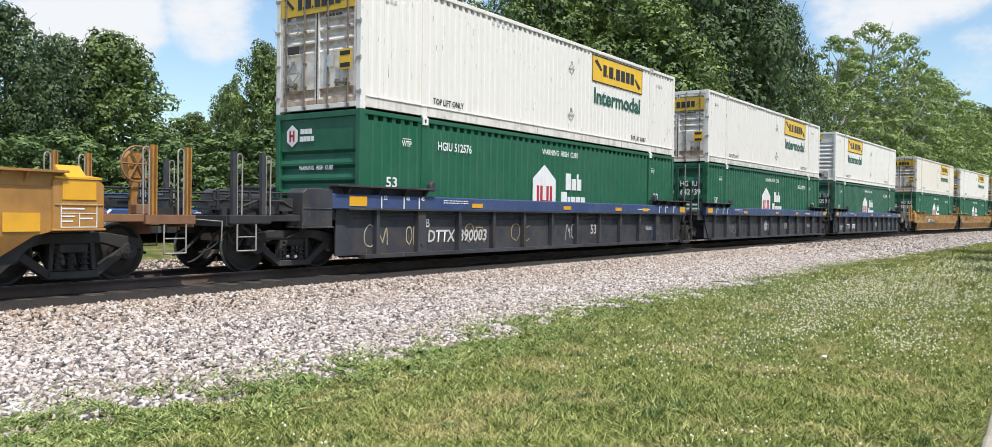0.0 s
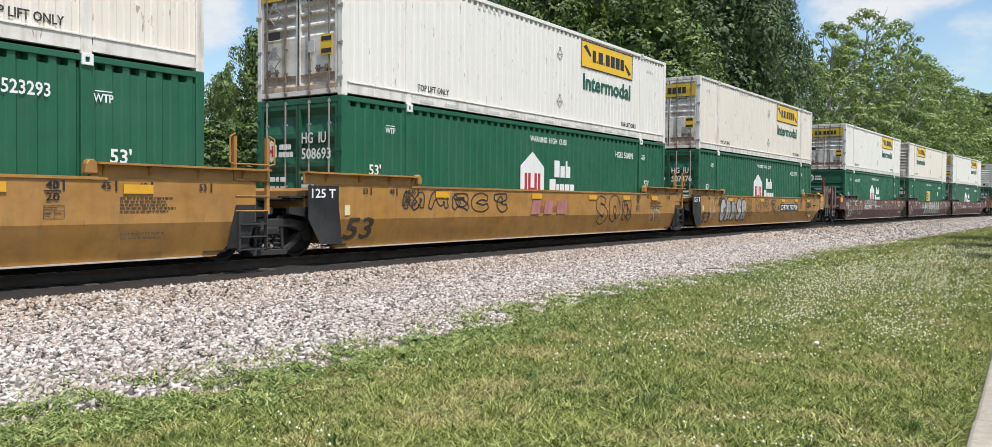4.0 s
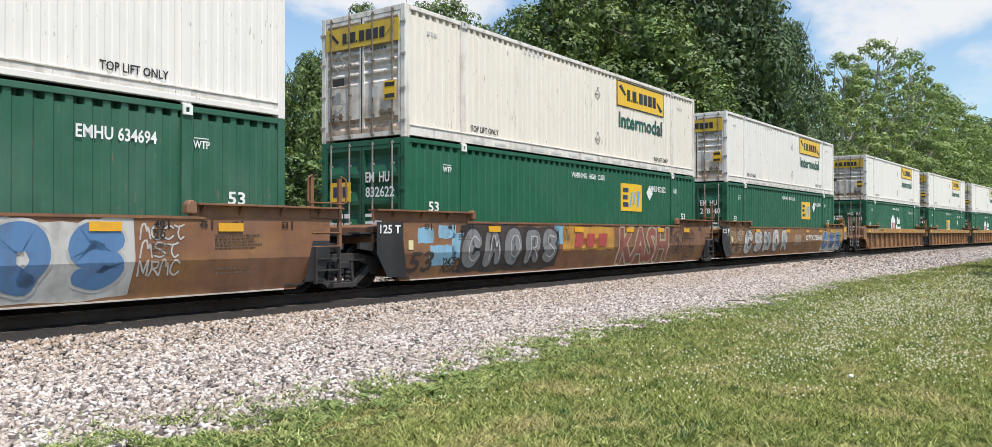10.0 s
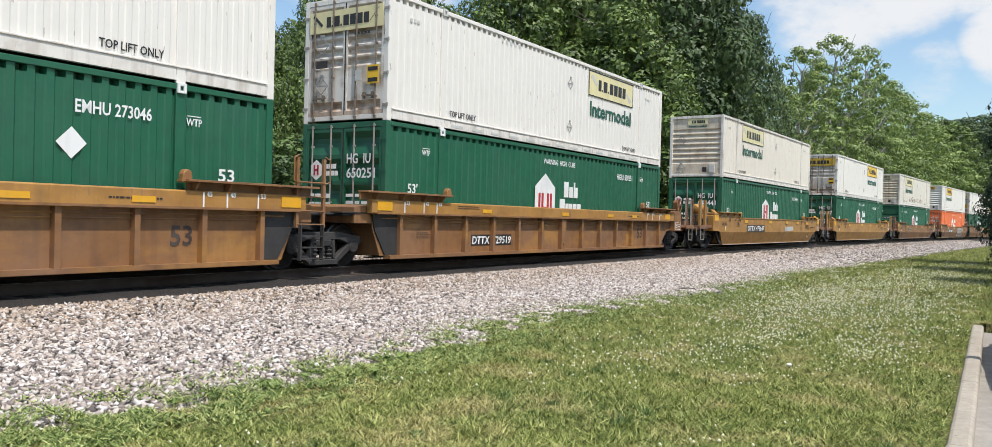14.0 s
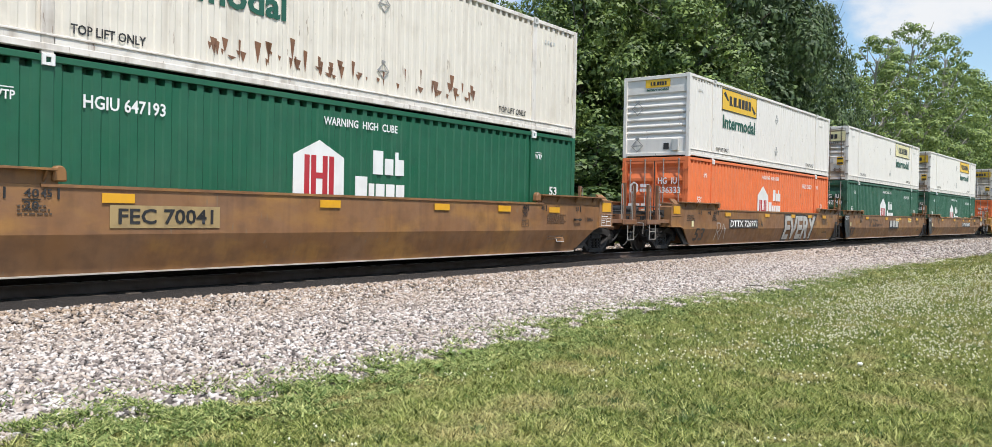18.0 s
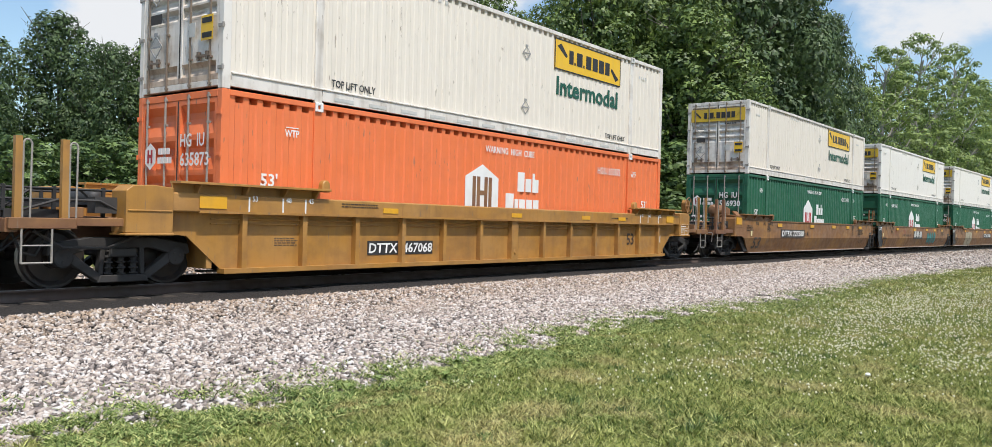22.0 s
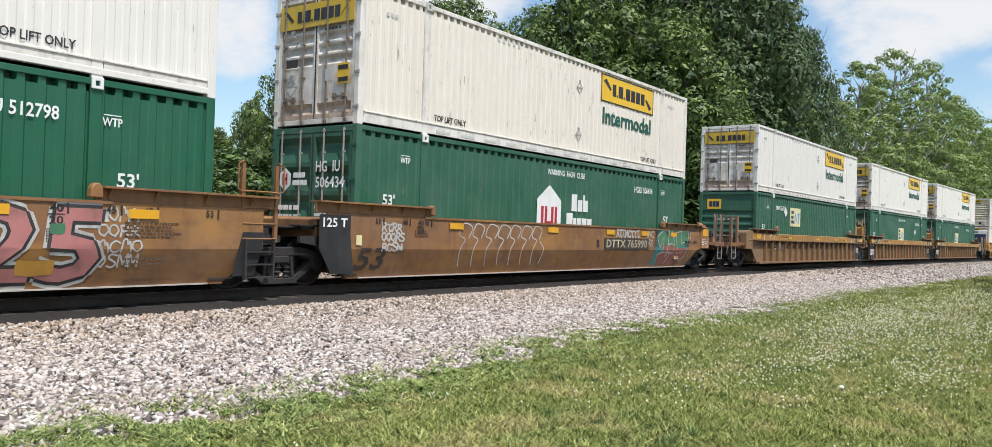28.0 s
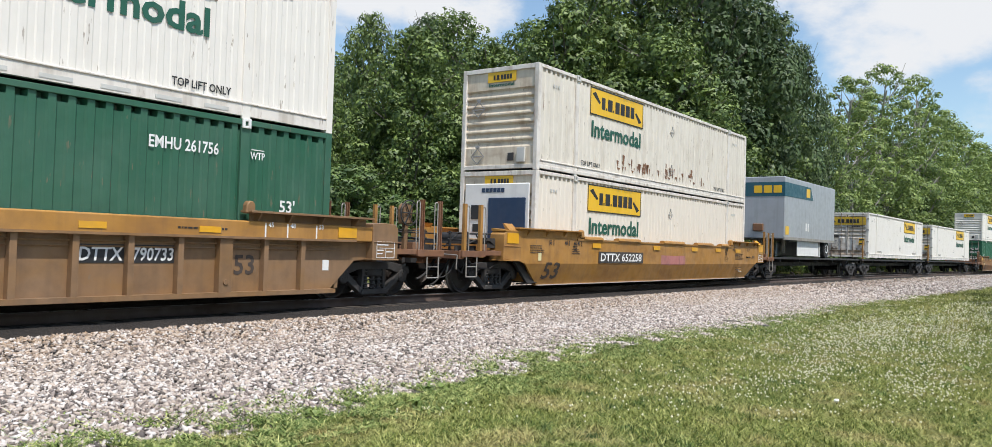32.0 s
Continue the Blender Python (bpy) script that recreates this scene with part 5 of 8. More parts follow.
def hinge(bm):
    box(bm, -8.092, -8.05, -CW - 0.002, -CW + 0.13, -0.028, 0.028)
    tube(bm, (-8.085, -CW - 0.004, -0.045), (-8.085, -CW - 0.004, 0.045), 0.018, 7)


def front_sheet(bm, z_low, z_high, n, depth):
    """One pressed sheet: flat below and above, corrugated between."""
    h = (z_high - z_low) / n
    prof = [(8.03, 0.155), (8.03, z_low)]
    for i in range(n):
        z = z_low + i * h
        prof += [(8.03, z + h * 0.15), (8.03 - depth, z + h * 0.60), (8.03 - depth, z + h * 0.78), (8.03, z + h)]
    prof.append((8.03, CH - 0.125))
    a = [bm.verts.new((px, -CW + 0.13, pz)) for px, pz in prof]
    c = [bm.verts.new((px, CW - 0.13, pz)) for px, pz in prof]
    for i in range(len(prof) - 1):
        bm.faces.new((a[i], a[i + 1], c[i + 1], c[i]))


def nose_ribs(bm):
    front_sheet(bm, 0.62, 2.28, 7, 0.065)


def nose_flat(bm):
    front_sheet(bm, 0.16, 2.08, 6, 0.07)


def wide_rail(bm):
    """The deep lower side rail of the white containers, with its fork-lift slots pressed in."""
    for s in (-1, 1):
        y0, y1 = (-CW - 0.003, -CW + 0.03) if s < 0 else (CW - 0.03, CW + 0.003)
        prism(bm, [(y0, 0.05), (y0, 0.22), ((y0 + y1) / 2, 0.29), (y1, 0.29), (y1, 0.05)] if s < 0 else [(y1, 0.05), (y1, 0.22), ((y0 + y1) / 2, 0.29), (y0, 0.29), (y0, 0.05)], -7.9, -6.12, "x")
        prism(bm, [(y0, 0.05), (y0, 0.22), ((y0 + y1) / 2, 0.29), (y1, 0.29), (y1, 0.05)] if s < 0 else [(y1, 0.05), (y1, 0.22), ((y0 + y1) / 2, 0.29), (y0, 0.29), (y0, 0.05)], -5.92, 5.92, "x")
        prism(bm, [(y0, 0.05), (y0, 0.22), ((y0 + y1) / 2, 0.29), (y1, 0.29), (y1, 0.05)] if s < 0 else [(y1, 0.05), (y1, 0.22), ((y0 + y1) / 2, 0.29), (y0, 0.29), (y0, 0.05)], 6.12, 7.9, "x")


def slot_row(bm):
    for i in range(13):
        x = -5.4 + i * 0.9
        box(bm, x - 0.24, x + 0.24, -0.004, 0.004, -0.032, 0.032)


def rail_ridge(bm):
    """The bright folded ledge along the top of the deep lower rail."""
    prism(bm, [(-CW - 0.022, 0.262), (-CW - 0.022, 0.282), (-CW + 0.03, 0.300), (-CW + 0.03, 0.25)], -7.9, 7.9, "x")


def scaled_spec(h):
    """Blocks and low dots of a sign's name, h high: (width, bottom, top)."""
    return [(w, 0, k * h) for w, k in ((0.34, 1), (0.08, 0), (0.10, 0.2), (0.10, 0), (0.46, 1), (0.08, 0), (0.10, 0.2), (0.14, 0), (0.44, 1), (0.12, 0), (0.44, 1), (0.12, 0), (0.44, 1), (0.12, 0), (0.40, 1))]


SPEC_B = (1.0, -0.15, 1.0, -0.15, 1.0)


def house_mark(bm):
    prism(bm, [(-0.60, 0.0), (0.60, 0.0), (0.60, 1.28), (0.0, 1.68), (-0.60, 1.28)], -0.006, 0.0)


def hex_mark(bm):
    prism(bm, [(0, -0.66), (0.62, -0.36), (0.62, 0.36), (0, 0.66), (-0.62, 0.36), (-0.62, -0.36)], -0.006, 0.0)


def red_bars(bm):
    for x in (-0.40, -0.22, 0.10, 0.28):
        box(bm, x, x + 0.12, -0.004, 0.004, 0, 1.0)
    box(bm, -0.10, 0.10, -0.004, 0.004, 0.52, 0.60)
    box(bm, -0.10, 0.10, -0.004, 0.004, 0.38, 0.46)


def hex_bars(bm):
    for x in (-0.36, -0.20, 0.08, 0.24):
        box(bm, x, x + 0.12, -0.004, 0.004, 0, 0.74)
    box(bm, -0.08, 0.08, -0.004, 0.004, 0.31, 0.42)


def steps_mark(bm, width, spec):
    """Plain blocks of uneven height in place of a name: (width, bottom, top), no top for a gap."""
    total = sum(s[0] for s in spec)
    x = 0.0
    for w, z0, z1 in spec:
        w = w / total * width
        if z1:
            box(bm, x, x + w, -0.004, 0.004, z0, z1)
        x += w


def ink(me_key, build, material, parent, m, label="", name="marking"):
    return part(name, made(me_key, build), material, parent, label, m)


def sides(c, build):
    """Runs build on both long sides; each sees its own left and right."""
    for turn in (0, 180):
        build(pose(0, 0, 0, 0, 0, turn), turn)


def container(livery, body, doors_left, number="", faded=False, label=""):
    c = tagged(new("intermodal_container"), label, "container", "53-foot containers")
    white = livery == "white"
    soiled = SOILED_WHITE if white and body is not CAR_WHITE else body
    part("frame", made("c_frame", c_frame, 0.008), soiled, c)
    sp = made("side_w", corrugated(0.235, 0.012, 0.15, CH - 0.09)) if white else made("side_g", corrugated(0.285, 0.025, 0.15, CH - 0.09))
    for turn in (0, 180):
        part("side_wall", sp, body, c, "corrugated steel side wall", pose(0, 0, 0, 0, 0, turn))
        for x in (-6.02, 6.02):
            part("corner_casting", made("casting", casting, 0.006), WHITE_MARK if not white else GREY_PAPER, c, m=pose(0, 0, 0, 0, 0, turn) @ pose(x, -CW - 0.008, CH - 0.10))
    part("roof", made("c_roof", c_roof), body, c)
    part("floor", made("c_floor", c_floor), DARK_STEEL, c)
    dm = ALU if white else body
    dn = 7 if white else 4
    for k, turn in (("door", 0), ("door_b", 1)):
        d = part("door", made(k + "_%d" % dn, door(dn) if turn == 0 else flipped(door(dn), 1)), dm, c, "ribbed cargo door")
        s = 1 if turn == 0 else -1
        for y in (-0.95, -0.36):
            part("lock_rod", made("lock_rod", lock_rod), ROD_OLD if white else GALV, d, "galvanised locking rod", pose(0, y * s, 0))
        if not doors_left:
            continue
        if white:
            part("door_foot", made("door_foot%d" % turn, door_foot if turn == 0 else flipped(door_foot, 1)), DOOR_FOOT, d, "rusted lower field of the door")
        part("door_handle", made("door_handle", handle), ROD_OLD if white else GALV, d, m=pose(0, -0.95 * s - (0.0 if s > 0 else 0.38), 0))
        for z in (0.35, 1.05, 1.8, 2.5):
            part("hinge", made("hinge%d" % turn, hinge if turn == 0 else flipped(hinge, 1)), GALV if white else body, d, m=pose(0, 0, z))
    part("door_gasket", made("gasket", gasket), RUBBER, c)
    front = "nose_w" if white else "nose_g"
    part("front_wall", made(front, nose_ribs if white else nose_flat), NOSE_OLD if body in (CAR_CREAM, CAR_RUSTY) else soiled, c, "ribbed front wall")
    DM = pose(-8.125, 0, 0, 0, 0, -90)   # a plane on the doors, seen from outside: x to the right
    NM = pose(8.05, 0, 0, 0, 0, 90)
    if white:
        part("lower_rail", made("wide_rail", wide_rail), SOILED_WHITE, c, "deep lower side rail")
        for turn in (0, 180):
            part("rail_ledge", made("rail_ridge", rail_ridge), SOILED_WHITE, c, m=pose(0, 0, 0, 0, 0, turn))
        sign = SIGN_FADED if faded else SIGN_YELLOW

        def dress(m, turn):
            if (turn == 0) != doors_left:
                return
            x0 = 1.85 if turn == 0 else -5.25     # near the front end
            y = -CW + 0.022
            p = part("sign", made("sign_w", lambda bm: box(bm, 0, 3.50, -0.004, 0.006, 0, 0.82)), sign, c, "yellow company sign with a black border", m @ pose(x0, y, 1.92))
            part("sign_border", made("sign_border", lambda bm: [box(bm, *q) for q in ((0, 3.5, -0.008, -0.002, 0, 0.035), (0, 3.5, -0.008, -0.002, 0.785, 0.82), (0, 0.035, -0.008, -0.002, 0, 0.82), (3.465, 3.5, -0.008, -0.002, 0, 0.82))]), BLACK, p)
            part("sign_scroll", made("sign_scroll", lambda bm: [prism(bm, q, -0.008, -0.003) for q in ([(0.12, 0.62), (0.30, 0.70), (0.62, 0.42), (0.55, 0.36)], [(3.38, 0.20), (3.20, 0.12), (2.92, 0.40), (2.98, 0.46)])]), BLACK if not faded else GREY_PAPER, p)
            part("sign_mark", made("sign_mark", lambda bm: steps_mark(bm, 2.15, scaled_spec(0.36))), BLACK, p, "plain black bars", pose(0.70, -0.006, 0.23))
            word(c, "Intermodal", 0, 0, 0.46, INK_GREEN, 0, 3.25, name="lettering").matrix_basis = m @ pose(x0 + 0.12, y - 0.004, 1.28)
            for x in (-5.70, 4.55):
                word(c, "TOP LIFT ONLY", 0, 0, 0.135, BLACK, 0, 1.15).matrix_basis = m @ pose(x, y - 0.004, 0.36)
            if len(bpy.data.objects) % 5 < 3:
                part("rail_slot", made("slot_row", slot_row), GREY_PAPER, c, "row of grey slots in the lower rail", m @ pose(0, -CW - 0.006, 0.12))
            for z in (0.75, 2.1):
                part("placard_holder", made("placard", placard_ring), PLACARD, c, m=m @ pose(0.6, y, z))
            small = m @ pose(-3.4, y, 2.62)
            part("small_print", made("print_w", lambda bm: bars(bm, 1.1, 0.09, (1, -1.2) * 5)), GREY_PAPER, c, m=small)
            part("small_print", made("print_w2", lambda bm: bars(bm, 0.55, 0.08, (1, -0.9) * 4)), GREY_PAPER, c, m=m @ pose(6.5, y, 2.35))
            part("small_print", made("print_w3", lambda bm: bars(bm, 0.4, 0.08, (1, -0.7) * 3)), GREY_PAPER, c, m=m @ pose(-7.3, y, 2.35))
        sides(c, dress)
        s = part("sign", made("sign_door", lambda bm: box(bm, -1.13, 1.13, 0.03, 0.045, -0.25, 0.25)), sign if faded else SIGN_DOOR, c, "yellow company sign across the doors", DM @ pose(0, 0, 2.36))
        part("sign_scroll", made("sign_door_scroll", lambda bm: [prism(bm, [(a, 0.14), (a + 0.05, 0.19), (b + 0.04, -0.06), (b, -0.11)], 0.022, 0.029) for a, b in ((-1.02, -0.74), (0.98, 0.74))]), BLACK, s)
        part("sign_mark", made("sign_door_bars", lambda bm: steps_mark(bm, 1.3, scaled_spec(0.24))), BLACK, s, "plain black bars", pose(-0.58, 0.026, -0.13))
        part("warning_label", plate(0.34, 0.42), SIGN_YELLOW, c, "yellow and black warning label", DM @ pose(0.90, 0, 1.04))
        part("warning_print", made("warn_print", lambda bm: [box(bm, -0.14, 0.14, -0.012, -0.006, z, z + 0.09) for z in (-0.17, 0.08)]), BLACK, c, m=DM @ pose(0.90, 0, 1.04))
        part("serial_plate", plate(0.18, 0.24), GREY_PAPER, c, "small grey data plate", DM @ pose(0.46, 0, 1.04))
        part("notice_plate", plate(0.36, 0.17), TRUCK_DUST, c, "dark weathered notice plate", DM @ pose(-0.68, 0, 1.36))
        for z in (0.86, 1.80):
            part("placard_holder", MESHES["placard"], PLACARD, c, "thin grey diamond placard frame", DM @ pose(-0.68, 0, z) @ Matrix.Scale(1.25, 4))
        part("small_print", made("door_print", lambda bm: [bars(bm, 0.5, 0.05, (1, -0.4) * 5)]), BLACK, c, m=DM @ pose(0.30, 0.02, 1.98))
        s = part("sign", made("sign_nose", lambda bm: box(bm, -0.48, 0.48, -0.006, 0.006, -0.14, 0.14)), sign, c, "small yellow company sign", NM @ pose(0.05, 0, 2.62))
        part("sign_mark", made("sign_nose_mark", lambda bm: steps_mark(bm, 0.62, scaled_spec(0.13))), BLACK, s, "plain black bars", pose(-0.28, -0.008, -0.075))
        word(c, "Intermodal", 0, 0, 0.09, INK_GREEN, 0, 0.85).matrix_basis = NM @ pose(-0.38, -0.004, 2.36)
        for z in (0.42, 1.75):
            part("placard_holder", MESHES["placard"], PLACARD, c, m=NM @ pose(-0.72, -0.01, z) @ Matrix.Scale(1.4, 4))
        part("meter_box", made("meter_box", lambda bm: box(bm, -0.13, 0.13, -0.06, 0.01, -0.2, 0.2), 0.01), GREY_PAPER, c, m=NM @ pose(0.78, 0, 0.42))
        part("vent", plate(0.2, 0.22), DARK_STEEL, c, m=NM @ pose(0.42, 0, 0.38))
    else:
        def dress(m, turn):
            y = -CW + 0.026
            if (turn == 0) != doors_left:
                return
            for x in (-7.25, 6.40 if number.startswith("HGIU 5") else 6.85):
                word(c, "53" if livery == "hex" or number[5:] in ("273046", "642740", "512576", "832622", "634694", "507303") else "53'", 0, 0, 0.215, WHITE_MARK, 0, 0.36).matrix_basis = m @ pose(x, y, 1.31)
            for x in (-6.75, 6.14 if number.startswith("HGIU 5") else 6.16):
                word(c, "WTP", 0, 0, 0.125, WHITE_MARK, 0, 0.32).matrix_basis = m @ pose(x, y, 2.22)
                part("small_print", made("wtp_bar", lambda bm: box(bm, 0.02, 0.30, -0.004, 0.002, 0, 0.016)), WHITE_MARK, c, m=m @ pose(x, y, 2.375))
            if number != "EMHU 263338":
                word(c, "WARNING  HIGH  CUBE", 0, 0, 0.15, WHITE_MARK, 0, 2.0).matrix_basis = m @ pose(-0.95, y, 2.42)
            word(c, number, 0, 0, 0.19, WHITE_MARK, 0, 1.30).matrix_basis = m @ pose(-5.5 if not doors_left and turn == 180 else 4.2, y, 2.22)
            if livery == "hub" or number == "HGIU 636333":
                ink("house", house_mark, WHITE_MARK, c, m @ pose(-0.82, y, 0.45), "white house-shaped emblem", "emblem")
                ink("red_bars", red_bars, RED_MARK, c, m @ pose(-0.82, y - 0.007, 0.55), "dark red bars", "emblem_mark")
            elif livery in ("hex", "orange") and number != "HGIU 636333":
                ink("hexagon", hex_mark, WHITE_MARK, c, m @ pose(-1.05, y, 1.45), "white six-sided emblem", "emblem")
                ink("hex_bars", hex_bars, RED_MARK if livery == "hex" else RUST_BROWN, c, m @ pose(-1.05, y - 0.007, 1.08), "dark red bars", "emblem_mark")
            if livery in ("hub", "hex", "orange"):
                z = 1.05 if livery == "hub" else 1.12
                ink("name_top", lambda bm: steps_mark(bm, 0.90, ((0.30, 0, 0.48), (0.06, 0, 0), (0.26, 0, 0.33), (0.06, 0, 0), (0.10, 0, 0.48), (0.18, 0, 0.33))), WHITE_MARK, c, m @ pose(0.36, y, z + 0.42), "plain white bars", "name_mark")
                ink("name_low", lambda bm: steps_mark(bm, 1.40, ((0.34, 0, 0.44), (0.05, 0, 0), (0.16, 0, 0.31), (0.05, 0, 0), (0.26, 0, 0.31), (0.05, 0, 0), (0.26, 0, 0.31), (0.05, 0, 0), (0.26, -0.11, 0.31))), WHITE_MARK, c, m @ pose(0.10 if livery == "hub" else -0.12, y, z - 0.08), "plain white bars", "name_mark")
            if livery == "emp":
                x0 = {"EMHU 634694": -1.78, "EMHU 832622": 2.1, "EMHU 278340": 2.1, "EMHU 263338": 2.05}.get(number, -0.8)
                high = x0 > 2
                if turn:
                    x0 = -x0 - 1.5
                q = part("sign", made("sign_e", lambda bm: box(bm, 0, 1.5, -0.006, 0.004, 0, 0.88)), SIGN_OLD if faded else SIGN_FADED if body is GREEN_OLD else SIGN_YELLOW, c, "yellow square company sign", m @ pose(x0, y, 1.52 if high else 1.07))
                part("sign_mark", made("sign_e_a", lambda bm: [box(bm, *k) for k in ((0.14, 0.52, -0.012, -0.006, 0.60, 0.74), (0.14, 0.46, -0.012, -0.006, 0.37, 0.51), (0.14, 0.52, -0.012, -0.006, 0.14, 0.28))]), INK_BLUE, q)
                part("sign_mark", made("sign_e_b", lambda bm: [prism(bm, k, -0.012, -0.006) for k in ([(0.62, 0.14), (0.72, 0.14), (0.82, 0.62), (0.70, 0.62)], [(0.98, 0.62), (1.08, 0.62), (0.92, 0.22), (0.84, 0.22)], [(1.14, 0.14), (1.24, 0.14), (1.36, 0.66), (1.16, 0.66)])]), PALE_BLUE, q)
                if number not in ("EMHU 261756", "EMHU 634694"):
                    part("placard_holder", made("placard_g", lambda bm: prism(bm, [(0, -0.24), (0.24, 0), (0, 0.24), (-0.24, 0)], -0.006, 0)), WHITE_MARK, c, "white diamond placard", m @ pose({True: x0 + 2.1 if turn == 0 else x0 - 0.65, False: x0 + 4.95 if turn == 0 else x0 - 3.4}[high], y, 1.75 if not high else 2.15))
        sides(c, dress)
        mark = number.replace(" ", "")
        word(c, mark[:2] + "  " + mark[2:4], 0, 0, 0.22, WHITE_MARK, 0, 0.72).matrix_basis = DM @ pose(0.17, 0, 1.95)
        word(c, mark[4:], 0, 0, 0.22, WHITE_MARK, 0, 0.86).matrix_basis = DM @ pose(0.17, 0, 1.62)
        part("small_print", made("door_rows", lambda bm: [bars(bm, 0.8, 0.07, (1, -0.3, 0.6, -0.3, 1.2, -0.3)) for _ in (0,)]), WHITE_MARK, c, m=DM @ pose(0.17, 0, 1.18))
        part("small_print", MESHES["door_rows"], WHITE_MARK, c, m=DM @ pose(0.17, 0, 1.02))
        part("small_print", made("door_rows2", lambda bm: bars(bm, 0.7, 0.10, (1, -0.2, 1, -0.2, 0.5, -0.4, 1, -0.2))), WHITE_MARK, c, m=DM @ pose(-1.0, 0, 1.15))
        part("small_print", MESHES["door_rows2"], WHITE_MARK, c, m=DM @ pose(-1.0, 0, 0.95))
        if not doors_left:
            word(c, "WARNING  HIGH  CUBE", 0, 0, 0.09, WHITE_MARK, 0, 1.05).matrix_basis = NM @ pose(-0.55, -0.004, 1.66)
        for mm, k in ((DM, 1.75), (NM, 2.36)):
            if livery == "emp":
                q = part("sign", made("sign_de", lambda bm: box(bm, -0.32, 0.32, -0.006, 0.004, -0.22, 0.22)), SIGN_FADED if faded else SIGN_YELLOW, c, "small yellow company sign", mm @ pose(-0.62, 0, k))
                part("sign_mark", made("sign_de_b", lambda bm: bars(bm, 0.45, 0.24, SPEC_B)), INK_BLUE, q, m=pose(-0.22, -0.008, -0.12))
                part("placard_holder", MESHES["placard_g"], WHITE_MARK, c, "white diamond placard", mm @ pose(0.62, -0.01, 1.0))
            else:
                part("emblem", made("hex_small", lambda bm: prism(bm, [(0, -0.24), (0.17, -0.12), (0.17, 0.12), (0, 0.24), (-0.17, 0.12), (-0.17, -0.12)], -0.006, 0)), WHITE_MARK, c, m=mm @ pose(-0.78, 0, k + 0.05))
                part("emblem_mark", made("hex_small_b", lambda bm: [box(bm, -0.08, -0.03, -0.01, -0.006, -0.12, 0.12), box(bm, 0.03, 0.08, -0.01, -0.006, -0.12, 0.12), box(bm, -0.08, 0.08, -0.01, -0.006, -0.02, 0.03)]), RED_MARK, c, m=mm @ pose(-0.78, -0.003, k + 0.05))
                part("name_mark", made("name_small", lambda bm: bars(bm, 0.36, 0.11, SPEC_B)), WHITE_MARK, c, m=mm @ pose(-0.52, 0, k + 0.08))
                part("name_mark", made("name_small2", lambda bm: bars(bm, 0.46, 0.11, (1, -0.2) * 4)), WHITE_MARK, c, m=mm @ pose(-0.54, 0, k - 0.08))
    return c

# ---- the train ----
lettering(["Intermodal", "TOP LIFT ONLY", "53'", "53", "WTP", "WARNING  HIGH  CUBE", "125 T", "45", "48", "40", "20", "A", "B", "C", "EVERY", "L 200-5", "L 201-1", "S-2054-11 REEFER CLEARANCE", "WELL LD LMT 118,000", "LD LMT 118,300 PER UNIT", "125", "125T", "KASH"])
MOVERS = []   # thing, its middle along the train, height, turn

# middle of each unit's container along the train; style; left and right coupled; mark; loads
TRAIN = []


def unit(c, style, left, right, mark, white, low, doors_w=True, doors_l=True, **kw):
    TRAIN.append(dict(c=c + HALF, style=style, left=left, right=right, mark=mark, white=white, low=low, dw=doors_w, dl=doors_l, **kw))


W, K, RU = "w", "k", "r"    # white, aged cream, rust-streaked
unit(-10.94, "gold", True, True, "", None, None)
unit(12.62, "blue", True, False, "DTTX 890003", W, ("hub", "HGIU 512576"), True, False, u="B")
unit(32.09, "blue", False, False, "", W, ("hub", "HGIU 642739"), u="C")
unit(51.56, "blue", False, True, "DTTX 890003", W, ("hub", "HGIU 502998", True), False, True, u="A")
unit(75.13, "gold", True, False, "DTTX 732718", K, ("hub", "HGIU 523293"), u="B")
unit(94.6, "gold", False, False, "", W, ("hub", "HGIU 508693"), u="C")
unit(114.08, "gold", False, True, "DTTX 732718", K, ("hub", "HGIU 507376"), u="A")
unit(137.63, "maroon", True, False, "UCRY 57086", W, ("hub", "HGIU 507303"), True, False, u="B")
unit(157.11, "maroon", False, False, "UCRY 57086", K, ("emp", "EMHU 261500"), False, True, u="C")
unit(176.58, "maroon", False, True, "UCRY 57086", W, ("hub", "HGIU 504013", True), u="A")
unit(200.14, "brown", True, False, "DTTX 723641", W, ("emp", "EMHU 634694", True), False, True, u="B")
unit(219.61, "brown", False, False, "", K, ("emp", "EMHU 832622"), u="C")
unit(239.08, "rust", False, True, "DTTX 723641", W, ("emp", "EMHU 278340"), u="A")
unit(262.64, "ribgold", True, False, "", W, ("hub", "HGIU 651191"), u="B")
unit(282.11, "ribgold", False, False, "", W, ("emp", "EMHU 273046"), u="C")
unit(301.58, "ribgold", False, True, "DTTX 729519", W, ("hub", "HGIU 650251"), faded=True, u="A")
unit(325.14, "gold", True, True, "DTTX 475647", K, ("hex", "HGIU 649441"), False, True, faded=True)
unit(348.7, "gold", True, True, "", W, ("hex", "HGIU 650287"))
unit(372.26, "rust", True, True, "FEC 70041", RU, ("hex", "HGIU 647193"), False, False, faded=True)
unit(395.82, "rust", True, False, "DTTX 726971", W, ("orange", "HGIU 636333"), False, True, u="A")
unit(415.29, "rust", False, False, "", W, ("hub", "HGIU 642740", True), faded=True, u="C")
unit(434.75, "rust", False, True, "DTTX 726971", W, ("hub", "HGIU 646288", True), u="B")
unit(458.31, "ribyellow", True, True, "DTTX 467068", K, ("orange", "HGIU 635873"))
unit(481.87, "rust", True, False, "DTTX 727580", K, ("hub", "HGIU 516930"), u="A")
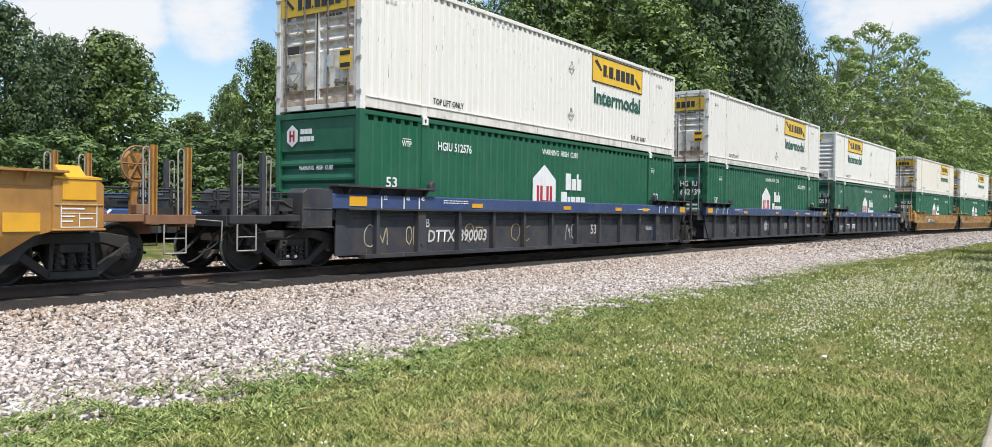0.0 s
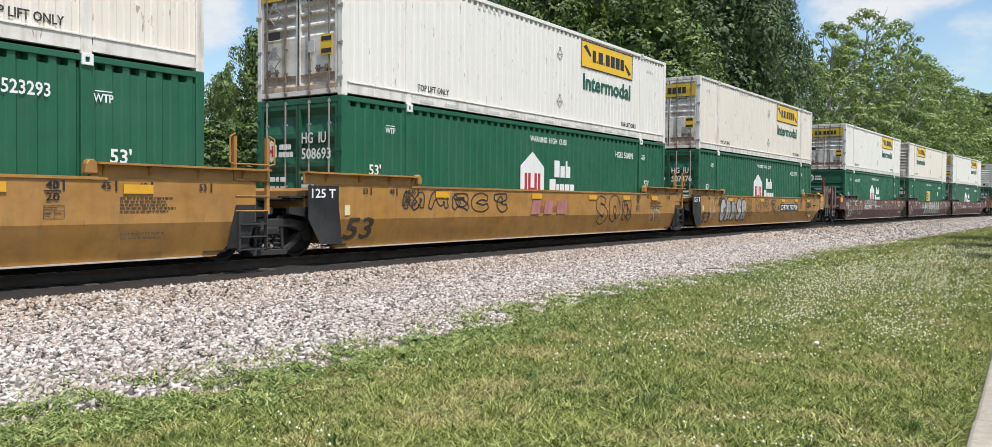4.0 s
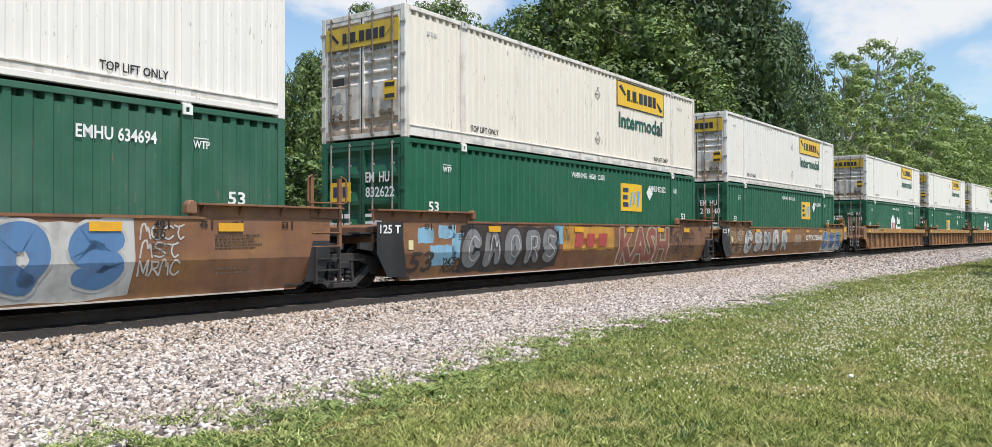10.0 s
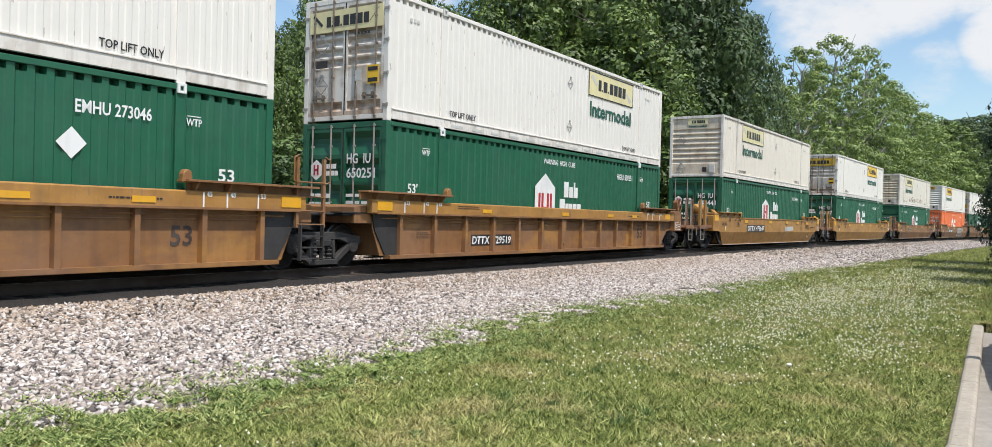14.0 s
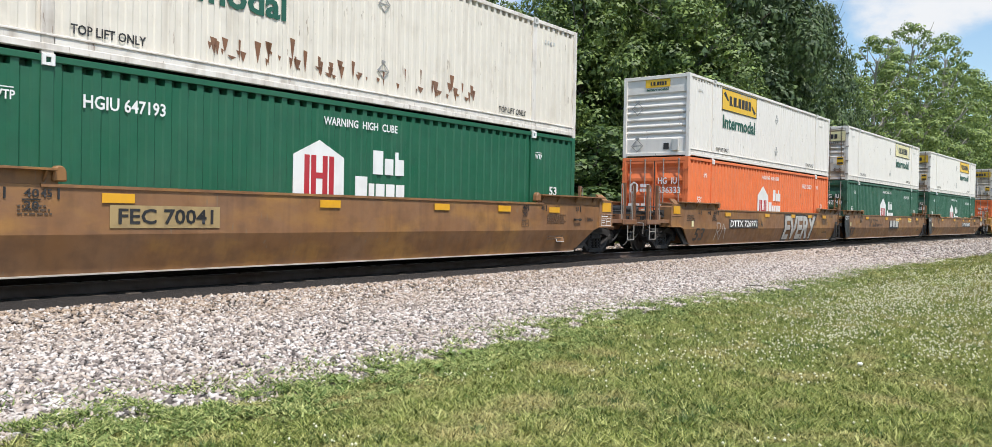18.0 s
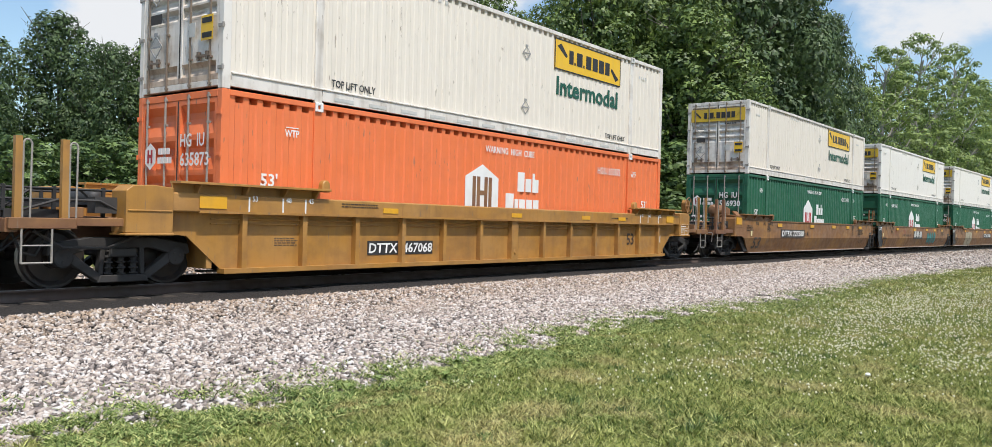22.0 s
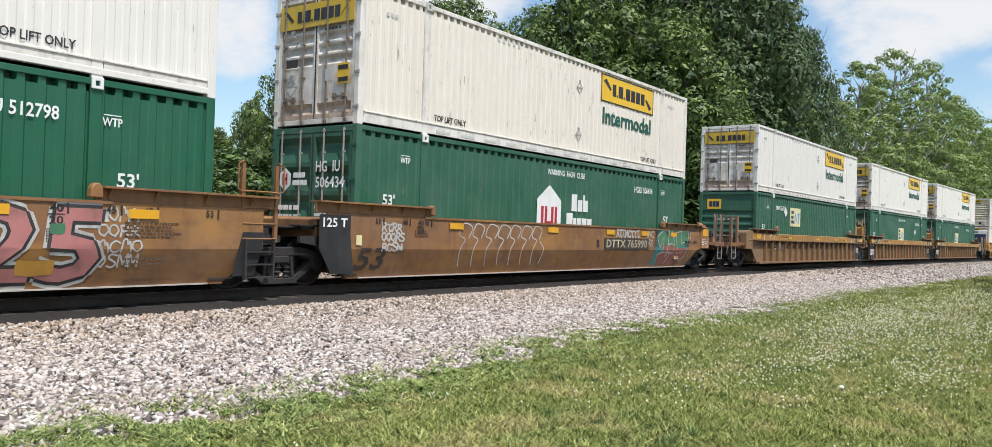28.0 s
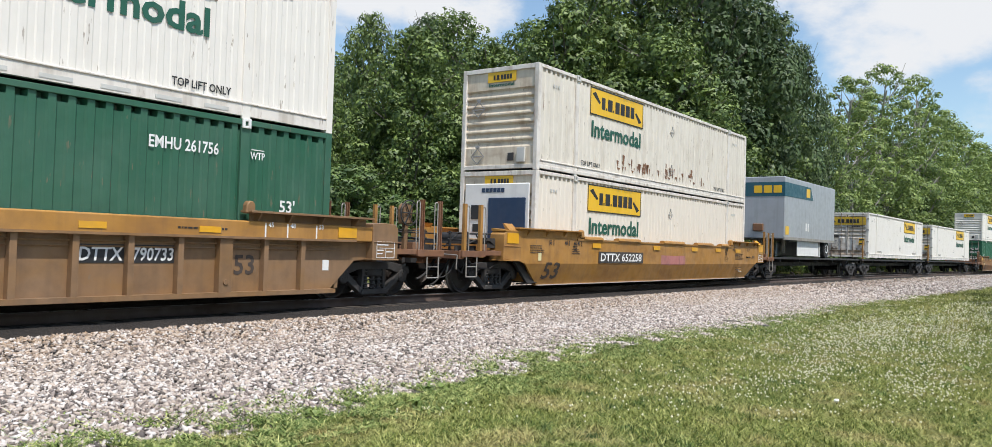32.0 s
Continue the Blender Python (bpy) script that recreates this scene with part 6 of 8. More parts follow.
unit(501.34, "rust", False, False, "", W, ("hub", "HGIU 519160"), True, False, u="C")
unit(520.81, "rust", False, True, "DTTX 727580", W, ("hub", "HGIU 521661"), u="B")
unit(544.36, "rust", True, False, "", W, ("orange", "HGIU 631186"), u="A")
unit(563.83, "rust", False, False, "", W, ("hub", "HGIU 512798"), False, True, u="C")
unit(583.31, "rust", False, True, "DTTX 765990", K, ("hub", "HGIU 506434", True), u="B")
unit(606.87, "ribochre", True, False, "DTTX 790733", W, ("emp", "EMHU 263338", True), True, False, u="A")
unit(626.34, "ribochre", False, False, "", W, ("emp", "EMHU 262786", True), u="C")
unit(645.8, "ribochre", False, True, "DTTX 790733", W, ("emp", "EMHU 261756", True), u="B")
unit(669.36, "gold", True, True, "DTTX 652258", RU, ("reefer", ""), False, False)
unit(749.78, "rust", True, True, "", W, ("hub", "HGIU 508115"), False, True)
lettering([u_["low"][1] for u_ in TRAIN if u_["low"]] + [u_["mark"] for u_ in TRAIN if u_["mark"]] + [q for u_ in TRAIN for q in u_["mark"].split()]
          + [q for u_ in TRAIN if u_["low"] and u_["low"][1] for q in (u_["low"][1].replace(" ", "")[:2] + "  " + u_["low"][1].replace(" ", "")[2:4], u_["low"][1].replace(" ", "")[4:])])

STYLES = {
    "blue": ("ribbed", SLATE, BLUE, 12, -1.0, "ribbed well car with a blue top chord and grimy dark sides"),
    "gold": ("smooth", YELLOW, YELLOW, 0, 0, "weathered yellow smooth-sided well car"),
    "maroon": ("smooth", MAROON, MAROON, 0, 0, "dark maroon smooth-sided well car"),
    "brown": ("smooth", RUST_BROWN, RUST_BROWN, 0, 0, "rust-brown well car covered in graffiti"),
    "rust": ("smooth", OCHRE, OCHRE, 0, 0, "weathered rust-ochre smooth-sided well car"),
    "ribgold": ("ribbed", OCHRE, YELLOW, 13, 0.35, "ribbed ochre well car with a yellow top chord"),
    "ribyellow": ("ribbed", YELLOW, YELLOW, 13, 0.35, "ribbed yellow well car"),
    "ribochre": ("ribbed", TAN, YELLOW, 18, 0.0, "closely ribbed ochre well car"),
}


def reefer_nose(c, m):
    """The cooling unit in a refrigerated container's front wall."""
    part("cooler_housing", made("cooler", lambda bm: box(bm, -1.10, 1.10, -0.03, 0.02, 0.35, 2.55), 0.03), WHITE_MARK, c, "white cooling unit", m)
    part("cooler_grille", made("cooler_g", lambda bm: prism(bm, [(-0.25, 0.75), (1.0, 0.75), (1.0, 2.15), (-0.25, 2.15)], -0.06, -0.028), 0.02), INK_BLUE, c, "dark cooling grille", m)
    part("cooler_panel", made("cooler_p", lambda bm: [box(bm, -0.85, -0.45, -0.05, -0.028, 1.55, 1.95), box(bm, -0.78, -0.55, -0.05, -0.028, 1.2, 1.42)]), BLACK, c, m=m)
    part("cooler_mark", made("cooler_b", lambda bm: [bars(bm, 0.8, 0.12, (1, -0.2) * 6)]), INK_BLUE, c, m=m @ pose(-0.5, -0.034, 2.30))


def load(spec, c_mid, z, doors_left, faded, white):
    if white:
        body = {"w": CAR_WHITE, "k": CAR_CREAM, "r": CAR_RUSTY}[spec]
        words = {"w": "white corrugated container with a yellow sign", "k": "aged cream-white container with rust spots", "r": "rust-streaked white container with faded sign"}[spec]
        c = container("white", body, doors_left, faded=faded, label=words + ", stacked on another")
    elif spec[0] == "reefer":
        c = container("white", CAR_CREAM, doors_left, label="white refrigerated container with a cooling unit in its front wall")
        reefer_nose(c, pose(8.06, 0, 0, 0, 0, 90))
    else:
        livery, number = spec[0], spec[1]
        old = len(spec) > 2
        body = ORANGE if livery == "orange" else GREEN_OLD if old else GREEN
        words = {"hub": "green corrugated container with a white house emblem", "hex": "green corrugated container with a white six-sided emblem", "orange": "orange corrugated container with a white emblem", "emp": "green corrugated container with a square yellow sign"}[livery]
        c = container(livery, body, doors_left, number, faded=old and livery == "emp" and number.endswith("694"), label=words + " in a well car")
    if white and spec == "r":
        r = random.Random(int(c_mid))

        def drips(bm):
            for _ in range(60):
                x, w, h = -3.6 + 7.2 * r.random(), 0.02 + 0.075 * r.random() ** 1.5, 0.07 + 0.34 * r.random() ** 1.6
                z1 = 0.40 + 0.25 * r.random() ** 2 + h
                prism(bm, [(x - w, z1), (x + w, z1 - 0.02), (x + w * 0.5, z1 - h * 0.6), (x, z1 - h), (x - w * 0.6, z1 - h * 0.5)], -0.003, 0.0)
        for turn in (0, 180):
            part("rust_streak", made("drips_%d_%d" % (int(c_mid), turn), drips), RUST_BROWN, c, "brown rust runs low on the side", pose(0, 0, 0, 0, 0, turn) @ pose(0, -CW + 0.027, 0))
    MOVERS.append((c, c_mid, z, 0 if doors_left else 180))
    return c


for i, t_ in enumerate(TRAIN):
    kind, pm, tm, nr, sl, words = STYLES[t_["style"]]
    car = well_car(kind, pm, tm, t_["left"], t_["right"], words, nr, sl, ("housing" if i in (7, 10, 16, 23, 26) else "tank", "wheel" if i in (0, 3, 12, 15, 22, 25, 31) else "tank"),
                   (0.33 if i == 7 else -0.33 if i == 10 else 0.0, 0.33 if i == 9 else -0.33 if i == 6 else 0.0))
    MOVERS.append((car, t_["c"], 0.0, 0))
    dark_ink = pm in (YELLOW, OCHRE, RUST_BROWN, TAN)
    ink_m = BLACK if dark_ink else WHITE_MARK
    ribbed = kind == "ribbed"
    print_m = FAINT_PRINT if dark_ink else GREY_PAPER
    yy = -1.53
    # the usual marks on the near side and, turned, on the far side
    if ribbed:
        for x in (-4.3, 0.0, 3.2, 5.2):
            reflector(car, x, 1.30, -1.536, 0.42, 0.10)
        for x in (-8.35, 8.35):
            reflector(car, x, 1.34, -1.538, 0.5, 0.20)
        for x, s in ((-6.9, "48"), (-7.6, "53"), (-6.4, "45"), (6.4, "45"), (6.9, "48"), (7.6, "53")):
            word(car, s, x, 1.38, 0.085, WHITE_MARK, -1.532)
            part("length_mark", plate(0.03, 0.26), WHITE_MARK, car, m=pose(x - 0.06, -1.532, 1.32))
        word(car, "53", 1.7 if t_["style"] == "blue" else 5.82, 0.55, 0.27 if t_["style"] == "blue" else 0.33, FAINT_INK if dark_ink else GREY_PAPER, -1.366)
        small_print(car, -7.0 if t_["style"] != "blue" else 5.6, 0.62, 0.6, 0.16, GREY_PAPER if not dark_ink else FAINT_PRINT, 4, -1.367)
        small_print(car, 4.6, 1.30, 1.3, 0.07, WHITE_MARK if not dark_ink else BLACK, 1, -1.534)
        small_print(car, -5.6, 1.34, 1.0, 0.10, WHITE_MARK if not dark_ink else BLACK, 2, -1.534)
        if t_["style"] == "blue":
            part("data_panel", plate(0.36, 0.28), BLACK, car, "black data panel", pose(6.85, -1.367, 0.80))
        part("paper_tag", plate(0.16, 0.20), WHITE_MARK, car, "white paper tag", pose(7.95, -1.367, 0.70))
    else:
        for x in (-5.1, -1.0, 2.2, 4.5, 6.7):
            reflector(car, x, 1.27, yy - 0.012, 0.50, 0.14)
        for x, on in ((-9.44, t_["left"]), (9.44, t_["right"])):
            if on:
                reflector(car, x + (0.33 if i == 9 else -0.33 if i == 7 else 0.0), 1.38, -1.557, 0.5, 0.26)
        if i not in (0, 16, 17):
            bm = bmesh.new()
            bm.from_mesh(letters("53", 0.43, 0.80, 0.12))
            sprayed(car, "lettering", bm, "soot" if dark_ink else "white", -7.9 if t_["left"] else -8.17, 0.34, 1, "stencilled length mark")
        if not t_["left"]:
            word(car, "125 T", -9.10, 1.17, 0.17, WHITE_MARK, -1.535, 0.62)
            part("end_panel", made("end_panel", lambda bm: prism(bm, [(-0.30, -0.72), (0.28, -0.72), (0.18, 0.06), (0.18, 0.42), (-0.62, 0.42), (-0.62, -0.22)], -0.006, 0)), MAROON if pm is MAROON else BLACK, car, "painted end patch", pose(-8.56, -1.522, 0.98))
        if not t_["right"]:
            part("end_panel", made("end_panel_r", lambda bm: prism(bm, [(0.45, -0.70), (0.0, -0.70), (0.20, 0.05), (0.62, 0.05), (0.62, -0.22)], -0.006, 0)), BLACK, car, "black end patch", pose(8.35, -1.522, 0.98))
        for x, s in ((6.1, "45"), (6.7, "48"), (7.8, "53"), (5.3, "40"), (-6.9, "48"), (-6.2, "45"), (-7.7, "53")):
            word(car, s, x, 1.26, 0.11, ink_m, yy)
            part("length_mark", plate(0.03, 0.15), ink_m, car, m=pose(x + 0.24, yy, 1.31))
        for x in (-6.42, 5.28):
            word(car, "40", x, 1.26, 0.11, ink_m, yy, 0.20)
            word(car, "20", x, 1.09, 0.11, ink_m, yy, 0.20)
            part("length_mark", plate(0.24, 0.018), ink_m, car, m=pose(x + 0.10, yy, 1.225))
        part("outlined_mark", made("data_frame", data_frame), print_m, car, m=pose(5.4, yy, 0.93) @ Matrix.Scale(0.55, 4))
        if i == 0:
            reflector(car, 8.64, 0.93, yy - 0.012, 0.50, 0.26)
        elif t_["right"]:
            word(car, "L 201-1" if i % 2 else "L 200-5", 8.28, 0.98, 0.10, print_m if not dark_ink else BLACK, yy, 0.42)
            part("data_panel", plate(0.34, 0.20), WHITE_MARK, car, "white outlined stencil box", pose(7.1, -1.455, 0.52, -18, 0, 0))
            part("data_panel", plate(0.30, 0.16), pm, car, m=pose(7.1, -1.464, 0.52, -18, 0, 0))
            part("grab_bar", made("grab_bar", lambda bm: (box(bm, -0.16, 0.16, -0.07, -0.04, -0.02, 0.02), box(bm, -0.16, -0.12, -0.05, 0.0, -0.03, 0.03), box(bm, 0.12, 0.16, -0.05, 0.0, -0.03, 0.03))), DARK_STEEL, car, m=pose(7.85, yy, 1.02))
        if pm is MAROON:
            word(car, "WELL LD LMT 118,000", -0.95, 0.93, 0.10, WHITE_MARK, yy, 1.45)
            part("outlined_mark", made("data_frame", data_frame), WHITE_MARK, car, m=pose(0.95, yy, 0.93) @ Matrix.Scale(0.6, 4))
            if t_["right"]:
                word(car, "S-2054-11 REEFER CLEARANCE", 6.35, 1.49, 0.10, GREY_PAPER, -1.503, 2.15, 0.15)
        elif i in (19, 20, 23, 24, 26, 27):
            word(car, "LD LMT 118,300 PER UNIT", -3.9, 0.84, 0.12, FAINT_INK, yy, 2.1)
        if i != 28:
            small_print(car, 6.4, 0.92, 1.0, 0.26, print_m, 5, yy)
            small_print(car, 6.4, 0.50, 0.8, 0.14, print_m, 2, yy)
        if t_["left"]:
            small_print(car, -8.6, 1.02, 0.75, 0.24, print_m, 4, yy)
        small_print(car, -6.5, 1.02, 0.5, 0.16, print_m, 3, yy)
        part("paper_tag", plate(0.15, 0.20), SIGN_FADED, car, "pale paper tag", pose(-8.15, yy - 0.002, 0.92))
    if t_["mark"]:
        n_ = len(t_["mark"])
        lettered = t_["mark"]
        left_side = t_.get("u") in (None, "A") and t_["left"] or t_.get("u") in ("B",) and t_["left"]
        x0 = -4.9 if t_["left"] else 1.9
        if ribbed:   # the letters stand on one panel, the digits on the next, a rib between
            at = {"blue": -4.9, "ribgold": -3.85, "ribyellow": -3.85}.get(t_["style"], -5.136 if t_["left"] else 3.852)
            z_, h_ = {"blue": (0.46, 0.27), "ribochre": (0.78, 0.20)}.get(t_["style"], (0.46, 0.19))
            w1, w2 = {"blue": (0.98, 1.12), "ribochre": (0.68, 0.70)}.get(t_["style"], (0.80, 0.90))
            ink_b = GREY_PAPER if t_["style"] == "blue" and t_["u"] != "A" else WHITE_MARK
            first, second = lettered.split()
            if t_["style"] == "blue":
                if t_["u"] != "B":
                    word(car, "125 T", -7.2, 0.42, 0.22, GREY_PAPER, -1.374, 0.78)
                word(car, t_["u"], -6.04, 0.80, 0.19, WHITE_MARK, -1.374)
            for s_, x_, w_ in ((first, at - 0.08 - w1, w1), (second, at + 0.08, w2)):
                if t_["style"] != "blue":
                    part("number_board", plate(round(w_ + 0.06, 2), 0.28), BLACK, car, "black number board", pose(x_ + w_ / 2, -1.367, z_ + h_ / 2))
                word(car, s_, x_, z_, h_, ink_b, -1.374, w_, 0.10)
        else:
            bx0 = {"UCRY 57086": -4.1, "FEC 70041": -5.1}.get(lettered, x0)
            if lettered == "FEC 70041":
                part("number_board", plate(1.85, 0.34), SPRAY["sand"], car, "pale number patch", pose(-4.3, yy, 1.0))
                word(car, lettered, bx0, 0.90, 0.22, BLACK, yy - 0.008, 1.6)
            else:
                if pm not in (MAROON,) and lettered != "DTTX 723641":
                    part("number_board", plate(2.95, 0.34), BOARD, car, "black number board", pose(bx0 + 1.42, yy, 0.93))
                word(car, lettered, bx0 + 0.05, 0.82, 0.23, SPRAY["cream"] if lettered == "DTTX 765990" else WHITE_MARK, yy - 0.008, 1.95 if pm is MAROON else 2.7, 0.10)
            if t_.get("u"):
                word(car, t_["u"], bx0 + 3.2 if t_["left"] else bx0 - 0.5, 0.82, 0.22, ink_m, yy)
    if t_["low"]:
        load(t_["low"], t_["c"], 0.355, t_["dl"], t_.get("faded", False), False)
        load(t_["white"], t_["c"], 0.355 + CH + 0.004, t_["dw"], t_.get("faded", False), True)
    t_["car"] = car

def angular_piece(car, x, z):
    """A teal ground, green above and brick red below, under angular white outlines."""
    def lay(col, layer, polys):
        bm = bmesh.new()
        for i, p in enumerate(polys):
            bm.faces.new([bm.verts.new((a, -0.0005 * i, b)) for a, b in p])
        sprayed(car, "graffiti_fill", bm, col, x, z, layer, "graffiti fill")
    lay("teal", 0, ([(-0.12, 0.02), (2.0, 0.0), (2.62, 0.55), (2.74, 1.18), (1.4, 1.20), (0.12, 1.19), (0.05, 0.80), (-0.02, 0.55), (-0.02, 0.30)],))
    lay("leaf", 1, ([(0.12, 0.95), (0.64, 1.19), (2.66, 1.18), (2.62, 0.70), (1.7, 0.62), (0.66, 0.66), (0.36, 0.61)],))
    lay("brick", 2, ([(0.26, 0.0), (0.24, 0.36), (0.60, 0.46), (0.62, 0.68), (1.45, 0.66), (1.8, 0.58), (2.5, 0.60), (2.35, 0.22), (1.9, 0.0)],))
    bm = bmesh.new()
    shapes = ([(0.12, 0.95), (0.64, 1.19), (1.08, 1.19), (0.94, 0.43), (0.60, 0.44), (0.66, 0.97), (0.36, 0.61)], [(1.62, 1.12), (2.10, 1.17), (2.05, 0.76), (2.52, 0.80), (2.46, 0.30), (2.05, 0.12), (2.22, 0.46), (1.76, 0.40)])
    lines = ([(0.60, 0.44), (0.24, 0.36), (0.26, 0.01)], [(0.98, 0.71), (1.25, 0.74), (1.50, 0.67), (1.46, 0.86)], [(1.41, 0.56), (1.43, 0.41), (0.94, 0.43)], [(0.85, 0.30), (1.10, 0.45), (1.24, 0.42), (0.92, 0.04)], [(1.30, 1.16), (1.42, 0.90), (1.62, 1.12)])
    for i, q in enumerate(shapes):
        ribbon(bm, q, 0.038, -0.0004 * i, True)
    for i, q in enumerate(lines):
        ribbon(bm, q, 0.036, -0.0004 * (i + 3))
    sprayed(car, "graffiti_line", bm, "white", x, z, 3, "angular outlines")


# spray paint and special marks, unit by unit
CARS = [t_["car"] for t_ in TRAIN]
FLAT = -1.370   # the web between a ribbed car's posts
for k, x, w, line in ((1, -8.0, 1.0, "cream"), (1, -6.7, 0.5, "cream"), (1, -4.6, 0.9, "sand"), (1, -2.6, 1.2, "sand"), (1, 0.2, 0.7, "white"), (2, -6.0, 1.3, "grey"), (2, 3.0, 1.3, "grey")):
    scrawl(CARS[k], x, 0.38, w, 0.52, line, k * 7 + int(abs(x) * 3), FLAT)
piece(CARS[2], -1.4, 0.42, 1.0, 0.55, (0, 3), "white", "blue", 5, flat_at=FLAT, edge=0.03)
for k in (1, 3):
    part("paint_patch", made("patch", lambda bm: prism(bm, [(-0.25, -0.35), (0.22, -0.38), (0.3, 0.3), (-0.2, 0.36)], -0.005, 0)), PALE_BLUE if k == 3 else BLUE, CARS[k], "worn blue paint patch", pose(6.3, -1.368, 0.68))
for k in (21, 25, 32):
    for x, w in ((-5.3, 1.1), (-3.0, 1.5), (0.4, 1.7), (3.2, 1.5), (5.2, 0.8)):
        part("cap_pad", made("pad_%g" % w, lambda bm: prism(bm, [(-1.58, 1.44), (-1.56, 1.50), (-1.50, 1.525), (-1.40, 1.51), (-1.36, 1.44)], -w / 2, w / 2, "x")), YELLOW if k == 32 else OCHRE, CARS[k], "rounded steel cap on the chord", pose(x, 0, 0))
def end_board(bm):
    box(bm, -8.50, -7.34, -1.376, -1.360, 0.27, 1.165)
    box(bm, -8.66, -7.20, -1.536, -1.528, 1.205, 1.445)


for k, turn in ((29, 180), (30, 0), (30, 180), (31, 0)):
    b_ = part("end_board", made("end_board_%d" % turn, end_board if turn == 0 else flipped(end_board)), SLATE, CARS[k], "black painted end of the side")
    s_ = 1 if turn else -1
    part("red_band", made("red_band_%d" % turn, (lambda bm: box(bm, -8.1, -7.1, -1.520, -1.508, 0.17, 0.25)) if turn == 0 else flipped(lambda bm: box(bm, -8.1, -7.1, -1.520, -1.508, 0.17, 0.25))), MAROON, b_, "dark red band with small print")
    small_print(b_, -7.95 if turn == 0 else 7.2, 0.185, 0.7, 0.05, GREY_PAPER, 2, -1.521)
    reflector(b_, s_ * 8.05, 1.33, -1.540, 0.50, 0.11)
    for x in (-8.42, -7.62):
        part("length_mark", plate(0.03, 0.16), WHITE_MARK, b_, m=pose(x if turn == 0 else -x, -1.540, 1.33))
    if turn == 0:
        word(b_, "125T", -8.44, 0.52, 0.30, WHITE_MARK, -1.41, 0.84)
        word(b_, "53", -8.46, 1.03, 0.10, WHITE_MARK, -1.41)
        word(b_, "48", -7.86, 1.03, 0.10, WHITE_MARK, -1.41)
    else:
        small_print(b_, 7.85, 0.62, 0.45, 0.30, WHITE_MARK, 5, -1.41)
    for y in (-0.95, 0.95):
        if turn:
            q_ = part("end_stand", made("end_stand", lambda bm: prism(bm, [(8.78, 1.40), (9.14, 1.40), (9.14, 2.12), (9.04, 2.20), (8.88, 2.20), (8.78, 2.12)], -0.16, 0.16), 0.012), YELLOW, CARS[k], "ochre steel stand at the joint", pose(0, y, 0))
            part("grab_loop", made("grab_loop", lambda bm: pipe(bm, [(8.88, -0.12, 1.9), (8.88, -0.12, 2.62), (8.92, -0.12, 2.66), (9.00, -0.12, 2.66), (9.04, -0.12, 2.62), (9.04, -0.12, 1.9)], 0.022, 6)), YELLOW, q_)
        else:
            part("end_stand", made("end_stand_left", lambda bm: prism(bm, [(-9.66, 1.40), (-9.28, 1.40), (-9.28, 2.08), (-9.36, 2.16), (-9.58, 2.16), (-9.66, 2.08)], -0.17, 0.17), 0.012), YELLOW, CARS[k], "ochre steel stand at the joint", pose(0, y * 1.15, 0))
    if turn:
        part("side_loop", made("side_loop", lambda bm: [pipe(bm, [(8.52, -1.46, z), (8.52, -1.56, z), (9.18, -1.56, z), (9.18, -1.46, z)], 0.022, 6) for z in (1.42, 1.58)] + [pipe(bm, [(8.56, -1.54, 1.58), (8.56, -1.54, 2.60), (8.66, -1.54, 2.60), (8.66, -1.54, 1.58)], 0.02, 6)]), YELLOW, CARS[k], "bent yellow grab rails")
# bent guard pipes and a mast on the maroon car's ends
for k, pts in ((7, [(-10.2, 1.2, 1.0), (-10.2, 1.2, 2.25), (-10.12, 1.2, 2.40), (-9.65, 1.2, 2.68), (-8.7, 1.2, 2.72)]), (9, [(10.2, 1.2, 2.62), (10.75, 1.2, 2.60), (11.50, 1.2, 2.24), (11.56, 1.2, 2.12), (11.56, 1.2, 1.0)])):
    part("guard_pipe", made("guard_pipe_%d" % k, lambda bm: pipe(bm, pts, 0.028, 8)), GALV, CARS[k], "bent galvanised guard pipe")
part("mast", made("end_mast", lambda bm: (box(bm, -9.20, -9.06, -0.38, -0.24, 1.05, 2.72), box(bm, -9.36, -9.30, -0.36, -0.26, 1.05, 2.72))), MAROON, CARS[7], "upright steel mast at the end")
# a newer yellow field on one middle unit
for i in range(2):
    part("paint_patch", made("yellow_field", lambda bm: box(bm, 0.06, 1.22, -0.006, 0, 0, 0.84)), YELLOW, CARS[14], "newer yellow paint between two posts", pose(-5.133 + 1.283 * i, -1.366, 0.28))
part("paint_patch", plate(0.62, 0.40), YELLOW, CARS[15], "newer yellow paint under a length mark", pose(5.2, -1.367, 0.48))
word(CARS[14], "53", -6.35, 0.45, 0.24, FAINT_INK, -1.368)
for x, w in ((1.58, 0.86), (4.74, 0.78)):
    part("reflector_backing", plate(w, 0.22), SIGN_FADED, CARS[20], "pale border of a reflective plate", pose(x, -1.531, 1.18))
    reflector(CARS[20], x, 1.18, -1.540, w * 0.7, 0.10)
# the wide brand mark on middle units becomes plain slanted bars
patch(CARS[11], -1.85, 0.70, 3.0, 0.68, "orange", 7)
